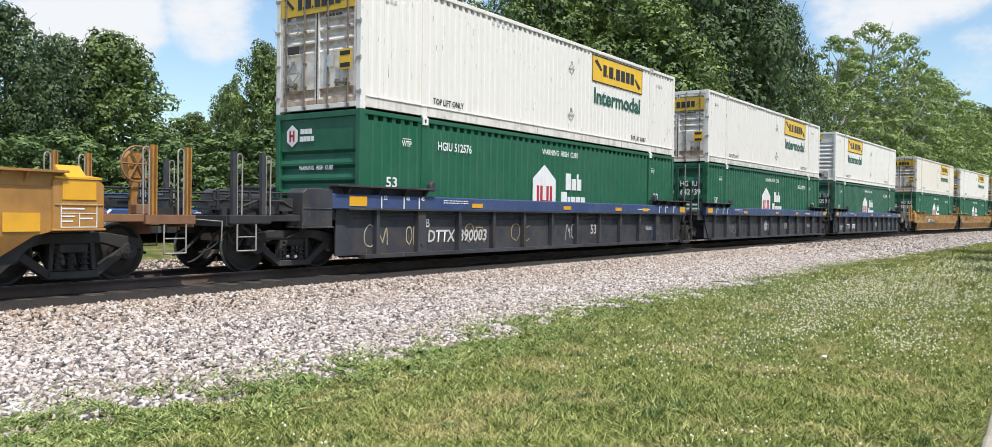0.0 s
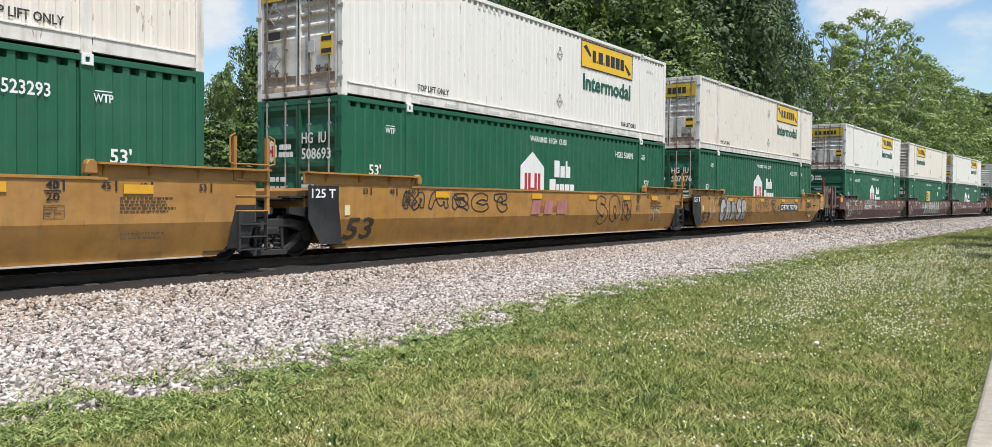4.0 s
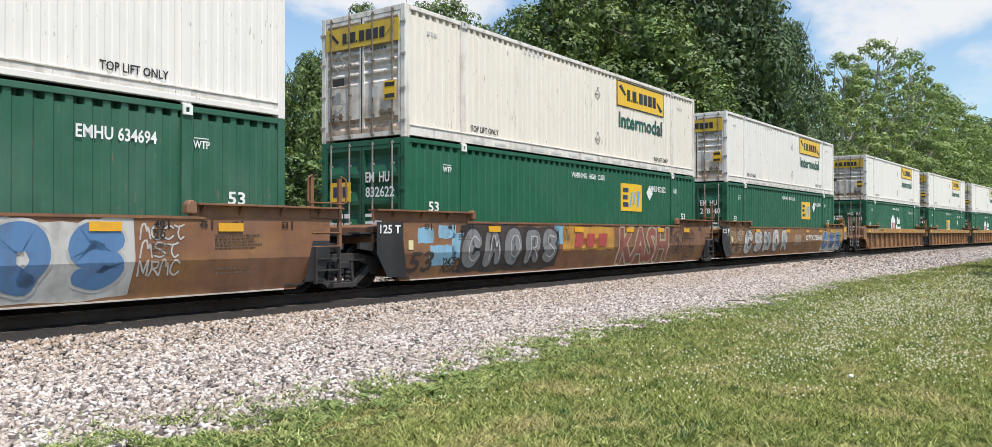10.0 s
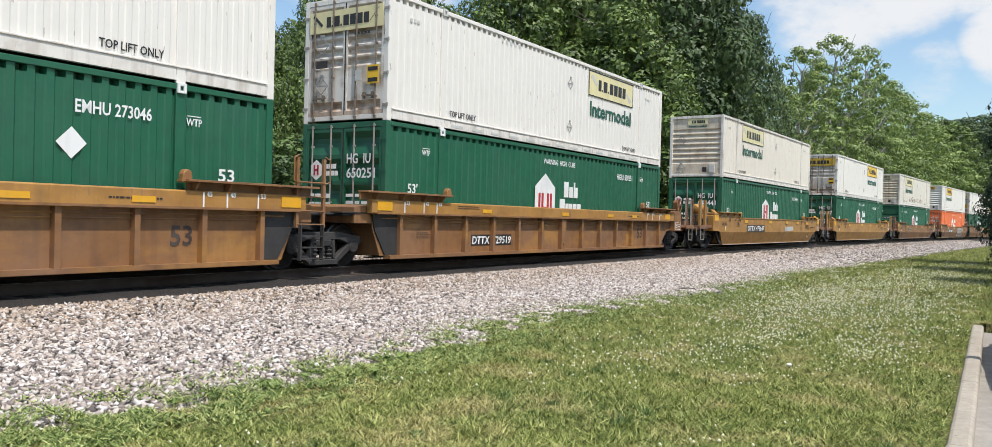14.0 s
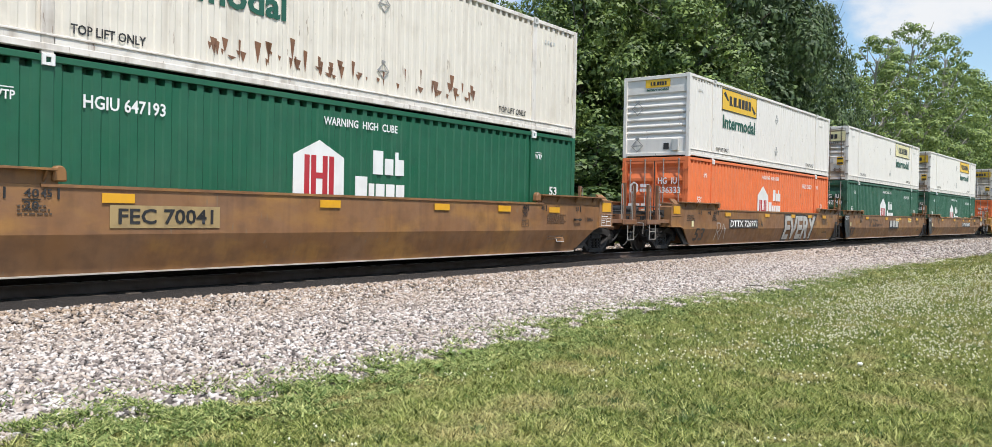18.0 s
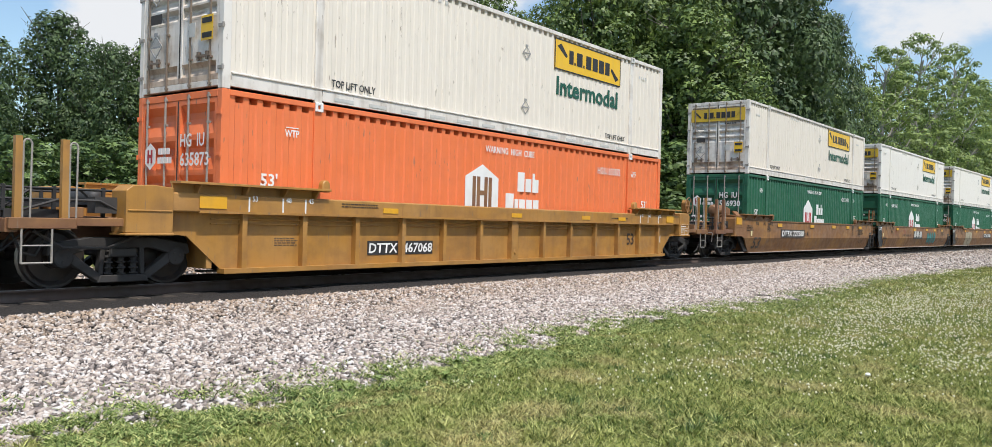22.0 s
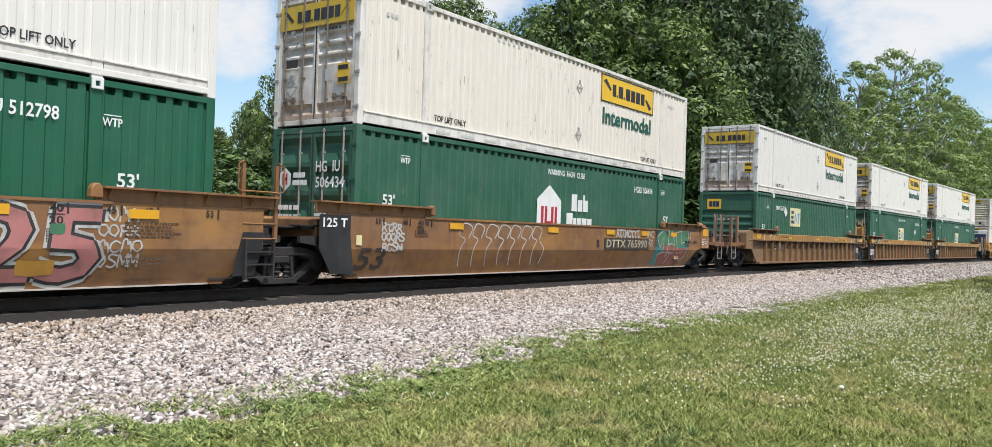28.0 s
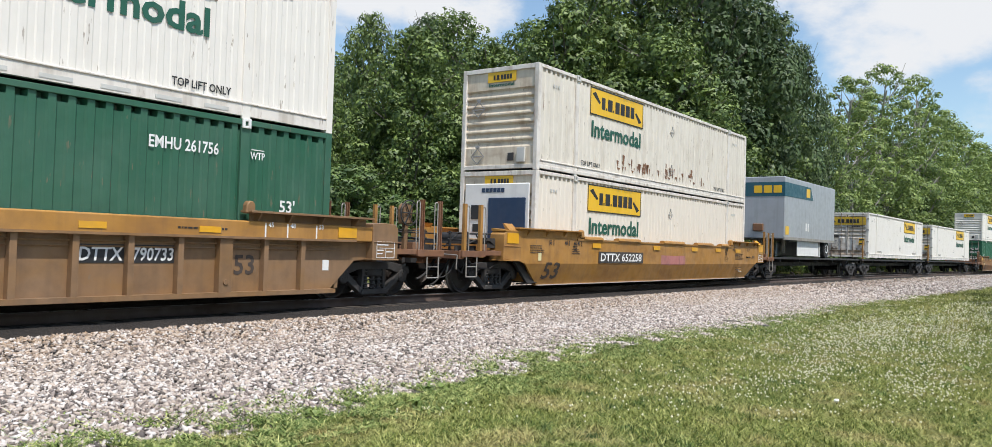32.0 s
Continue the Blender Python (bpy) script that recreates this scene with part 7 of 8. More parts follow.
for k, m_, x, board in ((5, "pink", -1.3, False), (11, "red", -1.25, False), (20, "white", -0.2, True), (24, "white", -1.1, True), (27, "rose", 0.45, False), (14, "rose", -4.7, False), (30, "red", 1.6, False)):
    if board:
        part("number_board", plate(2.2, 0.48), BLACK, CARS[k], "black board", pose(x + 1.0, -1.53, 0.92))
    part("side_mark", made("side_mark", lambda bm: ([prism(bm, [(a, 0), (a + w_, 0), (a + w_ + 0.10, 0.38), (a + 0.10, 0.38)], -0.004, 0.004) for a, w_ in ((0, 0.42), (0.66, 0.42), (1.34, 0.52))] + [box(bm, 0.3, 1.6, -0.003, 0.003, z_, z_ + 0.022) for z_ in (0.10, 0.16, 0.22)])), SPRAY[m_], CARS[k], "plain slanted bars", pose(x, -1.54 if k not in (14, 30) else -1.375, 0.78 if k != 30 else 0.62))
scrawl(CARS[4], -2.0, 0.40, 2.5, 0.6, "black", 3)
hollow(CARS[5], -6.5, 0.85, 4.2, 0.50, (4, 1, 3, 0, 6), "black", 71, 0.4)
hollow(CARS[5], 2.4, 0.40, 2.6, 0.95, (2, 5, 3), "black", 72, 0.4)
scrawl(CARS[5], 6.4, 0.5, 1.1, 0.7, "white", 8)
piece(CARS[6], -6.25, 0.30, 3.15, 1.06, (0, 1, 4, 2, 3), "white", "black", 12, 0.40)
scrawl(CARS[6], -7.4, 0.45, 1.1, 0.85, "cream", 13, wid=0.05)
scrawl(CARS[6], -3.0, 0.55, 0.75, 0.80, "black", 14, wid=0.02, rows_=3)
hollow(CARS[6], -2.0, 0.62, 3.3, 0.72, (4, 6, 3), "black", 15, 0.45, 0.026)
hollow(CARS[6], 6.2, 0.34, 1.2, 0.95, (5, 0), "black", 16, 0.6, 0.026)
hollow(CARS[7], -8.3, 0.22, 3.9, 1.28, (2, 5, 0, 3), "cream", 21, 0.75, 0.036)
scrawl(CARS[7], -3.95, 0.98, 3.4, 0.42, "white", 23, wid=0.03, rows_=2)
canes(CARS[7], 1.1, 0.34, 3.1, 1.08, 5, "cream", 22)
piece(CARS[8], -2.95, 0.20, 6.6, 1.22, (0, 4, 1, 3, 2, 1, 5), "white", "black", 31, 0.44, "soot", 0.05, "rose")
scrawl(CARS[8], 3.8, 0.42, 1.0, 0.95, "cream", 32, rows_=3)
scrawl(CARS[8], -4.2, 1.02, 1.2, 0.36, "white", 33)
hollow(CARS[9], -8.4, 0.22, 3.8, 1.25, (2, 5, 0, 3), "cream", 41, 0.75, 0.034)
patch(CARS[10], -8.8, 1.16, 3.4, 0.26, "orange", 58)
piece(CARS[10], -8.95, 0.24, 3.3, 1.05, (5, 2, 0, 3), "rose", "cream", 51, 0.40, edge=0.03)
scrawl(CARS[10], -9.0, 0.9, 1.3, 0.5, "cream", 52)
hollow(CARS[10], -5.3, 1.08, 2.5, 0.30, (3, 1, 4, 0, 6), "black", 56, 0.4, 0.02)
scrawl(CARS[10], -4.1, 0.35, 0.9, 0.5, "cream", 57, rows_=2)
piece(CARS[10], -2.65, 0.22, 7.6, 1.16, (2, 6, 4, 0, 3, 5, 2), "blue", "white", 53, 0.44, "white", 0.05)
scrawl(CARS[10], 5.05, 0.5, 0.8, 0.85, "white", 54, rows_=3)
for x, z, w, h, c_, q in ((-7.9, 0.95, 0.5, 0.35, "sky", 1), (-7.2, 1.05, 0.6, 0.3, "sky", 2), (-7.5, 0.45, 0.9, 0.45, "sky", 3), (-6.7, 0.6, 0.7, 0.6, "sky", 4), (-2.3, 0.85, 0.8, 0.55, "sky", 5)):
    patch(CARS[11], x, z, w, h, c_, q)
piece(CARS[11], -6.4, 0.24, 4.3, 1.12, (0, 1, 5, 3, 2), "grey", "black", 61, 0.46, "soot", 0.07, "white")
scrawl(CARS[11], -7.0, 0.28, 0.8, 0.35, "black", 67, rows_=2)
for col, grow, layer in (("cream", 0.075, 1), ("brick", 0.0, 3)):
    for j, (dx, dz) in enumerate(((-grow, 0), (grow, 0), (0, grow), (0, -grow), (grow * 0.7, grow * 0.7), (-grow * 0.7, -grow * 0.7)) if grow else ((0, 0),)):
        bm = bmesh.new()
        bm.from_mesh(letters("KASH", 1.02, 3.6, 0.06))
        for v in bm.verts:
            v.co.y -= 0.0006 * j
        sprayed(CARS[11], "graffiti_word", bm, col, 1.5 + dx, 0.29 + dz, layer, "graffiti word")
hollow(CARS[11], 5.4, 0.30, 2.2, 1.0, (3, 0), "black", 63, 0.5)
for x, z, w, h, c_, q, n in ((-8.7, 0.75, 1.2, 0.5, "cream", 73, 2), (-7.5, 0.85, 0.7, 0.45, "white", 74, 2), (-8.2, 0.35, 1.6, 0.32, "cream", 75, 1), (-9.0, 1.05, 0.8, 0.32, "white", 76, 1), (0.1, 0.6, 1.0, 0.5, "white", 77, 2)):
    scrawl(CARS[12], x, z, w, h, c_, q, rows_=n)
piece(CARS[12], -6.8, 0.22, 5.9, 1.18, (0, 2, 4, 5, 3), "white", "black", 71, 0.36, None, 0.05, "blue")
patch(CARS[12], 4.7, 0.62, 4.25, 0.78, "orange", 79)
piece(CARS[12], 4.8, 0.22, 3.85, 1.08, (0, 2, 3), "blue", "white", 72, 0.36, "white", 0.05)
part("paint_patch", made("patch_w", lambda bm: prism(bm, [(0, 0), (1.8, 0.05), (1.75, 0.28), (0.05, 0.25)], -0.005, 0)), SPRAY["white"], CARS[16], "white paint patch", pose(1.85, -1.53, 0.78))
for col, x, z, y, h, w in (("black", 1.06, 0.23, -1.529, 1.10, 4.45), ("white", 1.16, 0.30, -1.536, 0.96, 4.2)):
    bm = bmesh.new()
    bm.from_mesh(letters("EVERY", h, w, 0.05))
    sprayed(CARS[19], "graffiti_word", bm, col, x, z, 1 if col == "black" else 3, "graffiti word")
scrawl(CARS[19], -6.1, 0.30, 1.2, 0.70, "white", 82, wid=0.035)
scrawl(CARS[20], -4.8, 0.78, 2.3, 0.52, "soot", 83, wid=0.06)
hollow(CARS[21], -1.9, 0.28, 2.2, 0.9, (5, 2, 3), "black", 84)
piece(CARS[24], 2.4, 0.28, 2.4, 0.85, (3, 5, 1, 2), "teal", "black", 91, 0.5, None, 0.03)
for x, w, col in ((-5.6, 0.7, "red"), (-3.9, 0.8, "red"), (-2.2, 0.5, "cream")):
    scrawl(CARS[24], x, 0.95, w, 0.3, col, int(90 + x), wid=0.02)
scrawl(CARS[23], 5.9, 0.80, 1.1, 0.42, "black", 98, wid=0.026)
scrawl(CARS[24], 4.9, 0.32, 0.75, 0.45, "black", 99, wid=0.026)
piece(CARS[25], -4.90, 0.16, 2.25, 1.04, (1, 5, 2, 4, 0), "cream", "soot", 92, 0.62, "cream", 0.028)
hollow(CARS[26], 1.0, 0.3, 4.2, 1.0, (1, 4, 0, 3, 2), "cream", 93, 0.4)
scrawl(CARS[27], -3.1, 1.0, 1.1, 0.40, "red", 94, wid=0.022)
scrawl(CARS[27], -1.9, 0.80, 1.6, 0.60, "white", 95, wid=0.045, rows_=2)
scrawl(CARS[27], 0.95, 1.26, 1.6, 0.14, "cream", 96)
for x, w in ((2.8, 0.6), (6.0, 0.75)):
    scrawl(CARS[27], x, 0.45, w, 0.92, "white", int(70 + x), rows_=4)
for col, grow, layer in (("white", 0.10, 1), ("black", 0.05, 2), ("pink", 0.0, 3)):
    for dx, dz in ((-grow, 0), (grow, 0), (0, grow), (0, -grow)) if grow else ((0, 0),):
        bm = bmesh.new()
        bm.from_mesh(letters("125", 1.02, 2.5, 0.12))
        for v in bm.verts:
            v.co.y -= 0.0007 * (dx > 0) + 0.0014 * (dz > 0) + 0.0021 * (dz < 0)
        sprayed(CARS[27], "graffiti_word", bm, col, 3.5 + dx, 0.30 + dz, layer, "graffiti number")
for x, z, w, h, c_, q in ((3.75, 0.34, 0.35, 0.25, "orange", 1), (4.9, 0.36, 0.5, 0.22, "orange", 2), (4.2, 0.85, 0.25, 0.2, "green", 3), (5.3, 0.95, 0.2, 0.15, "green", 4)):
    patch(CARS[27], x, z, w, h, c_, q, 4)
scrawl(CARS[28], -7.5, 0.70, 0.75, 0.60, "white", 100, wid=0.04, rows_=3)
canes(CARS[28], -5.0, 0.34, 3.5, 1.02, 7, "white", 101)
angular_piece(CARS[28], 5.3, 0.22)
scrawl(CARS[28], 2.6, 1.12, 1.55, 0.26, "white", 103, wid=0.05)
scrawl(CARS[28], 4.6, 0.85, 0.6, 0.55, "white", 104, rows_=2)
scrawl(CARS[28], 7.75, 1.12, 0.5, 0.26, "white", 105)
patch(CARS[32], -0.6, 0.70, 2.0, 0.32, "pink", 106)


def flat_car(c, length, label):
    f = tagged(new("flat_car"), label, "flat car")
    h = length / 2
    part("deck", made("deck_%g" % length, lambda bm: (box(bm, -h, h, -1.25, 1.25, 0.96, 1.06), box(bm, -h, h, -0.3, 0.3, 0.62, 0.96), [box(bm, x - 0.06, x + 0.06, -1.2, 1.2, 0.82, 0.97) for x in (-h * 0.7, -h * 0.35, 0, h * 0.35, h * 0.7)]), 0.01), DARK_STEEL, f, "low dark steel deck")
    for x in (-h + 1.2, h - 1.2):
        truck(f, x)
    part("hitch", made("hitch", lambda bm: prism(bm, [(-0.4, 1.05), (0.4, 1.05), (0.12, 1.75), (-0.12, 1.75)], -0.25, 0.25)), DARK_STEEL, f, m=pose(-h + 2.6, 0, -0.35))
    for y in (-1.2, 1.2):
        part("rail_post", MESHES["rail_post"], YELLOW, f, m=pose(-h + 0.3, y, 0.05))
    MOVERS.append((f, c, 0.0, 0))
    return f


def trailer(c):
    t = tagged(new("semi_trailer"), "grey aluminium semi-trailer with a teal band riding on a flat car", "trailer")
    part("body", made("tr_body", lambda bm: box(bm, -4.3, 4.3, -1.29, 1.29, 1.95, 4.92), 0.03), TRAILER_GREY, t, "riveted grey aluminium box")
    for m in (pose(0, 0, 0), pose(0, 0, 0, 0, 0, 180)):
        part("band", made("tr_band", lambda bm: prism(bm, [(-4.31, 3.98), (0.2, 4.02), (-0.2, 4.66), (-4.31, 4.66)], -1.302, -1.292)), TEAL, t, "dark teal band", m)
        part("band_mark", made("tr_mark", lambda bm: box(bm, -0.95, -0.35, -1.31, -1.30, 4.12, 4.56)), SIGN_YELLOW, t, "plain yellow block", m)
        part("bottom_rail", made("tr_rail", lambda bm: box(bm, -4.3, 4.3, -1.31, -1.24, 1.90, 2.04)), GALV, t, m=m)
        part("side_print", made("tr_print", lambda bm: [box(bm, -1.0, -0.8, -1.3, -1.292, 2.4, 2.8), box(bm, -0.65, -0.45, -1.3, -1.292, 2.4, 2.8)]), WHITE_MARK, t, m=m)
    part("nose_band", made("tr_nose", lambda bm: box(bm, -4.315, -4.302, -1.29, 1.29, 3.98, 4.66)), TEAL, t, "dark teal band")
    part("nose_mark", made("tr_nose_b", lambda bm: bars(bm, 1.35, 0.36, (1, -0.2, 1, -0.2, 1))), SIGN_YELLOW, t, "plain yellow bars", pose(-4.32, 0.2, 4.14, 0, 0, -90))
    part("nose_box", made("tr_box", lambda bm: box(bm, -4.42, -4.3, -0.3, 0.2, 2.3, 2.65), 0.02), RUST_BROWN, t)
    part("corner_label", plate(0.5, 0.4), SIGN_YELLOW, t, m=pose(-3.9, -1.296, 2.35))
    part("mud_flap", made("tr_flap", lambda bm: box(bm, 1.9, 1.94, -1.2, 1.2, 1.1, 1.9)), WHITE_MARK, t, "white mud flap")
    part("side_skirt", made("tr_skirt", lambda bm: [box(bm, -1.8, 1.8, y, y + 0.03, 1.15, 1.9) for y in (-1.15, 1.12)]), WHITE_MARK, t, "white side skirt")
    for y in (-1.05, 1.05):
        w = part("wheel", made("tr_wheel", lambda bm: lathe(bm, [(0.25, -0.16), (0.48, -0.15), (0.51, -0.10), (0.51, 0.10), (0.48, 0.15), (0.25, 0.16)], "y", 20)), RUBBER, t, m=pose(3.1, y, 1.57))
        part("rim", made("tr_rim", lambda bm: lathe(bm, [(0.08, -0.14), (0.24, -0.17), (0.26, -0.13), (0.26, 0.13), (0.24, 0.17), (0.08, 0.14)], "y", 16)), WHITE_MARK, w)
    part("landing_gear", made("tr_legs", lambda bm: [box(bm, -2.4, -2.25, y, y + 0.14, 1.3, 1.95) for y in (-0.7, 0.55)]), GALV, t)
    MOVERS.append((t, c, 0.0, 0))


flat_car(696.53, 17.0, "low black spine car carrying a trailer")
trailer(695.08)
for c0 in (707.08, 726.83):
    flat_car(c0 + HALF, 18.6, "low black spine car carrying one container")
    load("w" if c0 > 700 else "k", c0 + HALF, 1.12, True, False, True)

# ---- trees ----
def leaves(seed, blobs, n, size):
    """Leaf sprays over the domes of many small boughs, facing out, thin beneath and ragged at the rim."""
    r = np.random.default_rng(seed)
    w = np.array([b[3] * (b[3] + b[4]) for b in blobs])
    B = np.array(blobs)[r.choice(len(blobs), n, p=w / w.sum())]
    d = r.normal(size=(n, 3)) + np.array([0, 0, 0.6])
    d /= np.linalg.norm(d, axis=1, keepdims=True)
    lump = 1 + 0.16 * np.sin(d[:, 0] * 7 + B[:, 0] * 3) * np.sin(d[:, 1] * 7 + B[:, 1] * 3) + 0.12 * np.sin(d[:, 2] * 9 + B[:, 2] * 5)
    rad = (0.72 + 0.34 * r.random(n) ** 0.7) * lump + (r.random(n) < 0.10) * 0.35 * r.random(n)
    p = B[:, :3] + d * rad[:, None] * np.stack([B[:, 3], B[:, 3], B[:, 4]], 1)
    nrm = d + np.array([0, 0, 0.25]) + 0.24 * r.normal(size=(n, 3))
    nrm /= np.linalg.norm(nrm, axis=1, keepdims=True)
    a = np.cross(nrm, r.normal(size=(n, 3)))
    a /= np.linalg.norm(a, axis=1, keepdims=True)
    b = np.cross(nrm, a)
    s = size * (0.55 + 0.9 * r.random(n))[:, None]
    v = np.stack([p - a * s * 0.9, p + a * s * 0.5 - b * s * 0.75, p + a * s * 0.6 + b * s * 0.7 - nrm * s * 0.2], 1).reshape(-1, 3)
    bent = d * 0.75 + nrm * 0.45
    bent /= np.linalg.norm(bent, axis=1, keepdims=True)
    return v, np.arange(3 * n).reshape(n, 3), np.repeat(bent, 3, axis=0)


def limbs(bm, r, height, spread, trunk_r, n, first, fork=0.75):
    """A tapered, slightly bent trunk with rising limbs; returns the limb ends."""
    pts = [Vector((0, 0, -0.3))]
    k = 6
    for i in range(1, k + 1):
        pts.append(Vector((0.25 * math.sin(i * 1.7 + r.random()), 0.25 * math.cos(i * 1.3 + r.random()), height * fork * i / k)))
    for i in range(k):
        tube(bm, pts[i], pts[i + 1], trunk_r * (1 - 0.8 * i / k), 8, trunk_r * (1 - 0.8 * (i + 1) / k))
    ends = [pts[-1] + Vector((0, 0, height * (1 - fork) * 0.6))]
    for j in range(n):
        z = height * (first + (fork - first) * j / n)
        i = min(k - 1, int(z / (height * fork) * k))
        base = pts[i].lerp(pts[i + 1], 0.5)
        a = j * 2.4 + r.random()
        out = spread * (0.55 + 0.5 * r.random()) * (1.0 - 0.35 * j / n)
        mid = base + Vector((math.cos(a) * out * 0.5, math.sin(a) * out * 0.5, height * 0.07))
        end = base + Vector((math.cos(a) * out, math.sin(a) * out, height * (0.10 + 0.12 * r.random())))
        rr = trunk_r * 0.38 * (1 - 0.5 * j / n)
        tube(bm, base, mid, rr, 6, rr * 0.7)
        tube(bm, mid, end, rr * 0.7, 6, rr * 0.25)
        ends.append(end)
        for q in (0.9, -0.8):
            tip = mid + Vector((math.cos(a + q) * out * 0.5, math.sin(a + q) * out * 0.5, height * 0.08))
            tube(bm, mid, tip, rr * 0.45, 5, rr * 0.15)
            ends.append(tip)
    return ends


TOPS = {}


def tree(kind, seed, height, spread, leaf, bark, n_leaf, size, first=0.22, n_limbs=12, bough=0.9, tall=0.7, peak=0.7, n_bough=90, core=4500):
    """Boughs of leaves set round a tapering crown, thick with larger leaves inside, over a trunk with limbs."""
    r = random.Random(seed)
    t = tagged(new("tree"), kind, "tree", "trees behind the railway")
    bm = bmesh.new()
    limbs(bm, r, height, spread * 0.85, height * 0.016 + 0.05, n_limbs, max(first, 0.1), 0.85)
    part("trunk", finish(bm, "trunk"), bark, t, "rough tapered trunk and limbs")
    ph = [r.random() * math.tau for _ in range(3)]

    def reach(u, a):
        return spread * math.sin(math.pi * min(1.0, u * 0.86 + 0.14) ** peak) ** 0.55 * (1 + 0.20 * math.sin(3 * a + ph[0]) * math.sin(4 * u + ph[1]) + 0.10 * math.sin(5 * a + 9 * u + ph[2]))

    blobs = []
    for i in range(n_bough):
        u = (i + r.random()) / n_bough
        a = i * 2.39996 + 0.5 * r.random()
        d = reach(u, a) * (0.62 + 0.36 * r.random())
        k = bough * (0.55 + 0.75 * r.random() ** 1.4) * (0.65 + 0.35 * math.sin(math.pi * u ** 0.6))
        blobs.append((math.cos(a) * d, math.sin(a) * d, height * (first + (0.97 - first) * u) - 0.2 * k, k, k * tall))
    v, f, nv = leaves(seed, blobs, int(n_leaf * 1.2), size * 0.86)
    TOPS[t.name] = float(np.quantile(v[:, 2], 0.999)), float(np.quantile(np.hypot(v[:, 0], v[:, 1]), 0.98))
    if core:   # larger leaves in the shade within
        inner = []
        for i in range(60):
            u, a = (i + 0.5) / 60 * 0.92, i * 2.39996
            d = reach(u, a) * 0.36
            inner.append((math.cos(a) * d, math.sin(a) * d, height * (first + (0.94 - first) * u), spread * 0.30 * (1 - 0.6 * u), spread * 0.26))
        v2, f2, nv2 = leaves(seed + 50, inner, int(core * 1.6), size * 1.3)
        v, f, nv = np.concatenate([v, v2]), np.concatenate([f, f2 + len(v)]), np.concatenate([nv, nv2])
    me = bulk("crown", v, f, leaf)
    me.normals_split_custom_set_from_vertices(nv.tolist())
    cr = new("crown", me)
    cr.parent = t
    return t


PROTO = {
    "maple": tree("broad green maple with a dense rounded crown", 1, 11.0, 4.4, LEAF_MID, BARK, 17000, 0.13, 0.05, 15, 0.95, 0.72, 0.62, 110),
    "oak": tree("tall dark green oak with a heavy crown", 2, 17.0, 5.6, LEAF_DEEP, BARK, 20000, 0.16, 0.10, 20, 1.30, 0.75, 0.85, 120),
    "ash": tree("tall broad olive-green tree with billowing boughs", 8, 17.0, 5.6, LEAF_MID, BARK, 20000, 0.16, 0.08, 20, 1.45, 0.8, 0.9, 105),
    "poplar": tree("tall slender light green tree with open branches", 3, 17.0, 3.6, LEAF_PALE, PALE_BARK, 9000, 0.14, 0.22, 22, 0.85, 0.6, 0.95, 80, 0),
    "beech": tree("leafy light green tree with an uneven crown", 4, 13.0, 4.6, LEAF_PALE, PALE_BARK, 13000, 0.13, 0.06, 16, 0.95, 0.7, 0.8, 90, 1500),
    "elm": tree("deep green tree with drooping leafy boughs", 5, 14.0, 4.8, LEAF_MID, BARK, 18000, 0.145, 0.04, 17, 1.15, 0.75, 0.72, 110),
    "cedar": tree("dark evergreen with dense foliage down to the ground", 6, 10.5, 3.9, LEAF_DARK, BARK, 24000, 0.10, 0.02, 16, 0.80, 0.8, 0.55, 130),
    "shrub": tree("leafy green roadside shrub", 7, 4.2, 2.6, LEAF_SHADY, BARK, 7000, 0.10, 0.02, 9, 0.60, 0.7, 0.75, 50, 800),
}
USED = set()


def plant(kind, az, dist, top, turn=0, wide=1.0, label=""):
    """A tree by its bearing from the camera, its distance and the height of its top above eye level in degrees."""
    p = PROTO[kind]
    top_z, reach = TOPS[p.name]
    for _ in range(120):   # clear of the line
        x, y = -math.sin(radians(az)) * dist, math.cos(radians(az)) * dist
        v = y - track_y(x)
        base = ground_z(v, x) if v > 9 else GRASS_Z
        s = (1.16 + dist * math.tan(radians(top)) - base) / top_z
        if v > 3.5 + reach * s * wide:
            break
        dist += 1.0
    t = p if kind not in USED else copy_thing(p, Matrix())
    USED.add(kind)
    t.scale = (s * wide, s * wide, s)
    t.rotation_euler = (0, 0, radians(turn))
    t.location = (x, y, base)
    return t


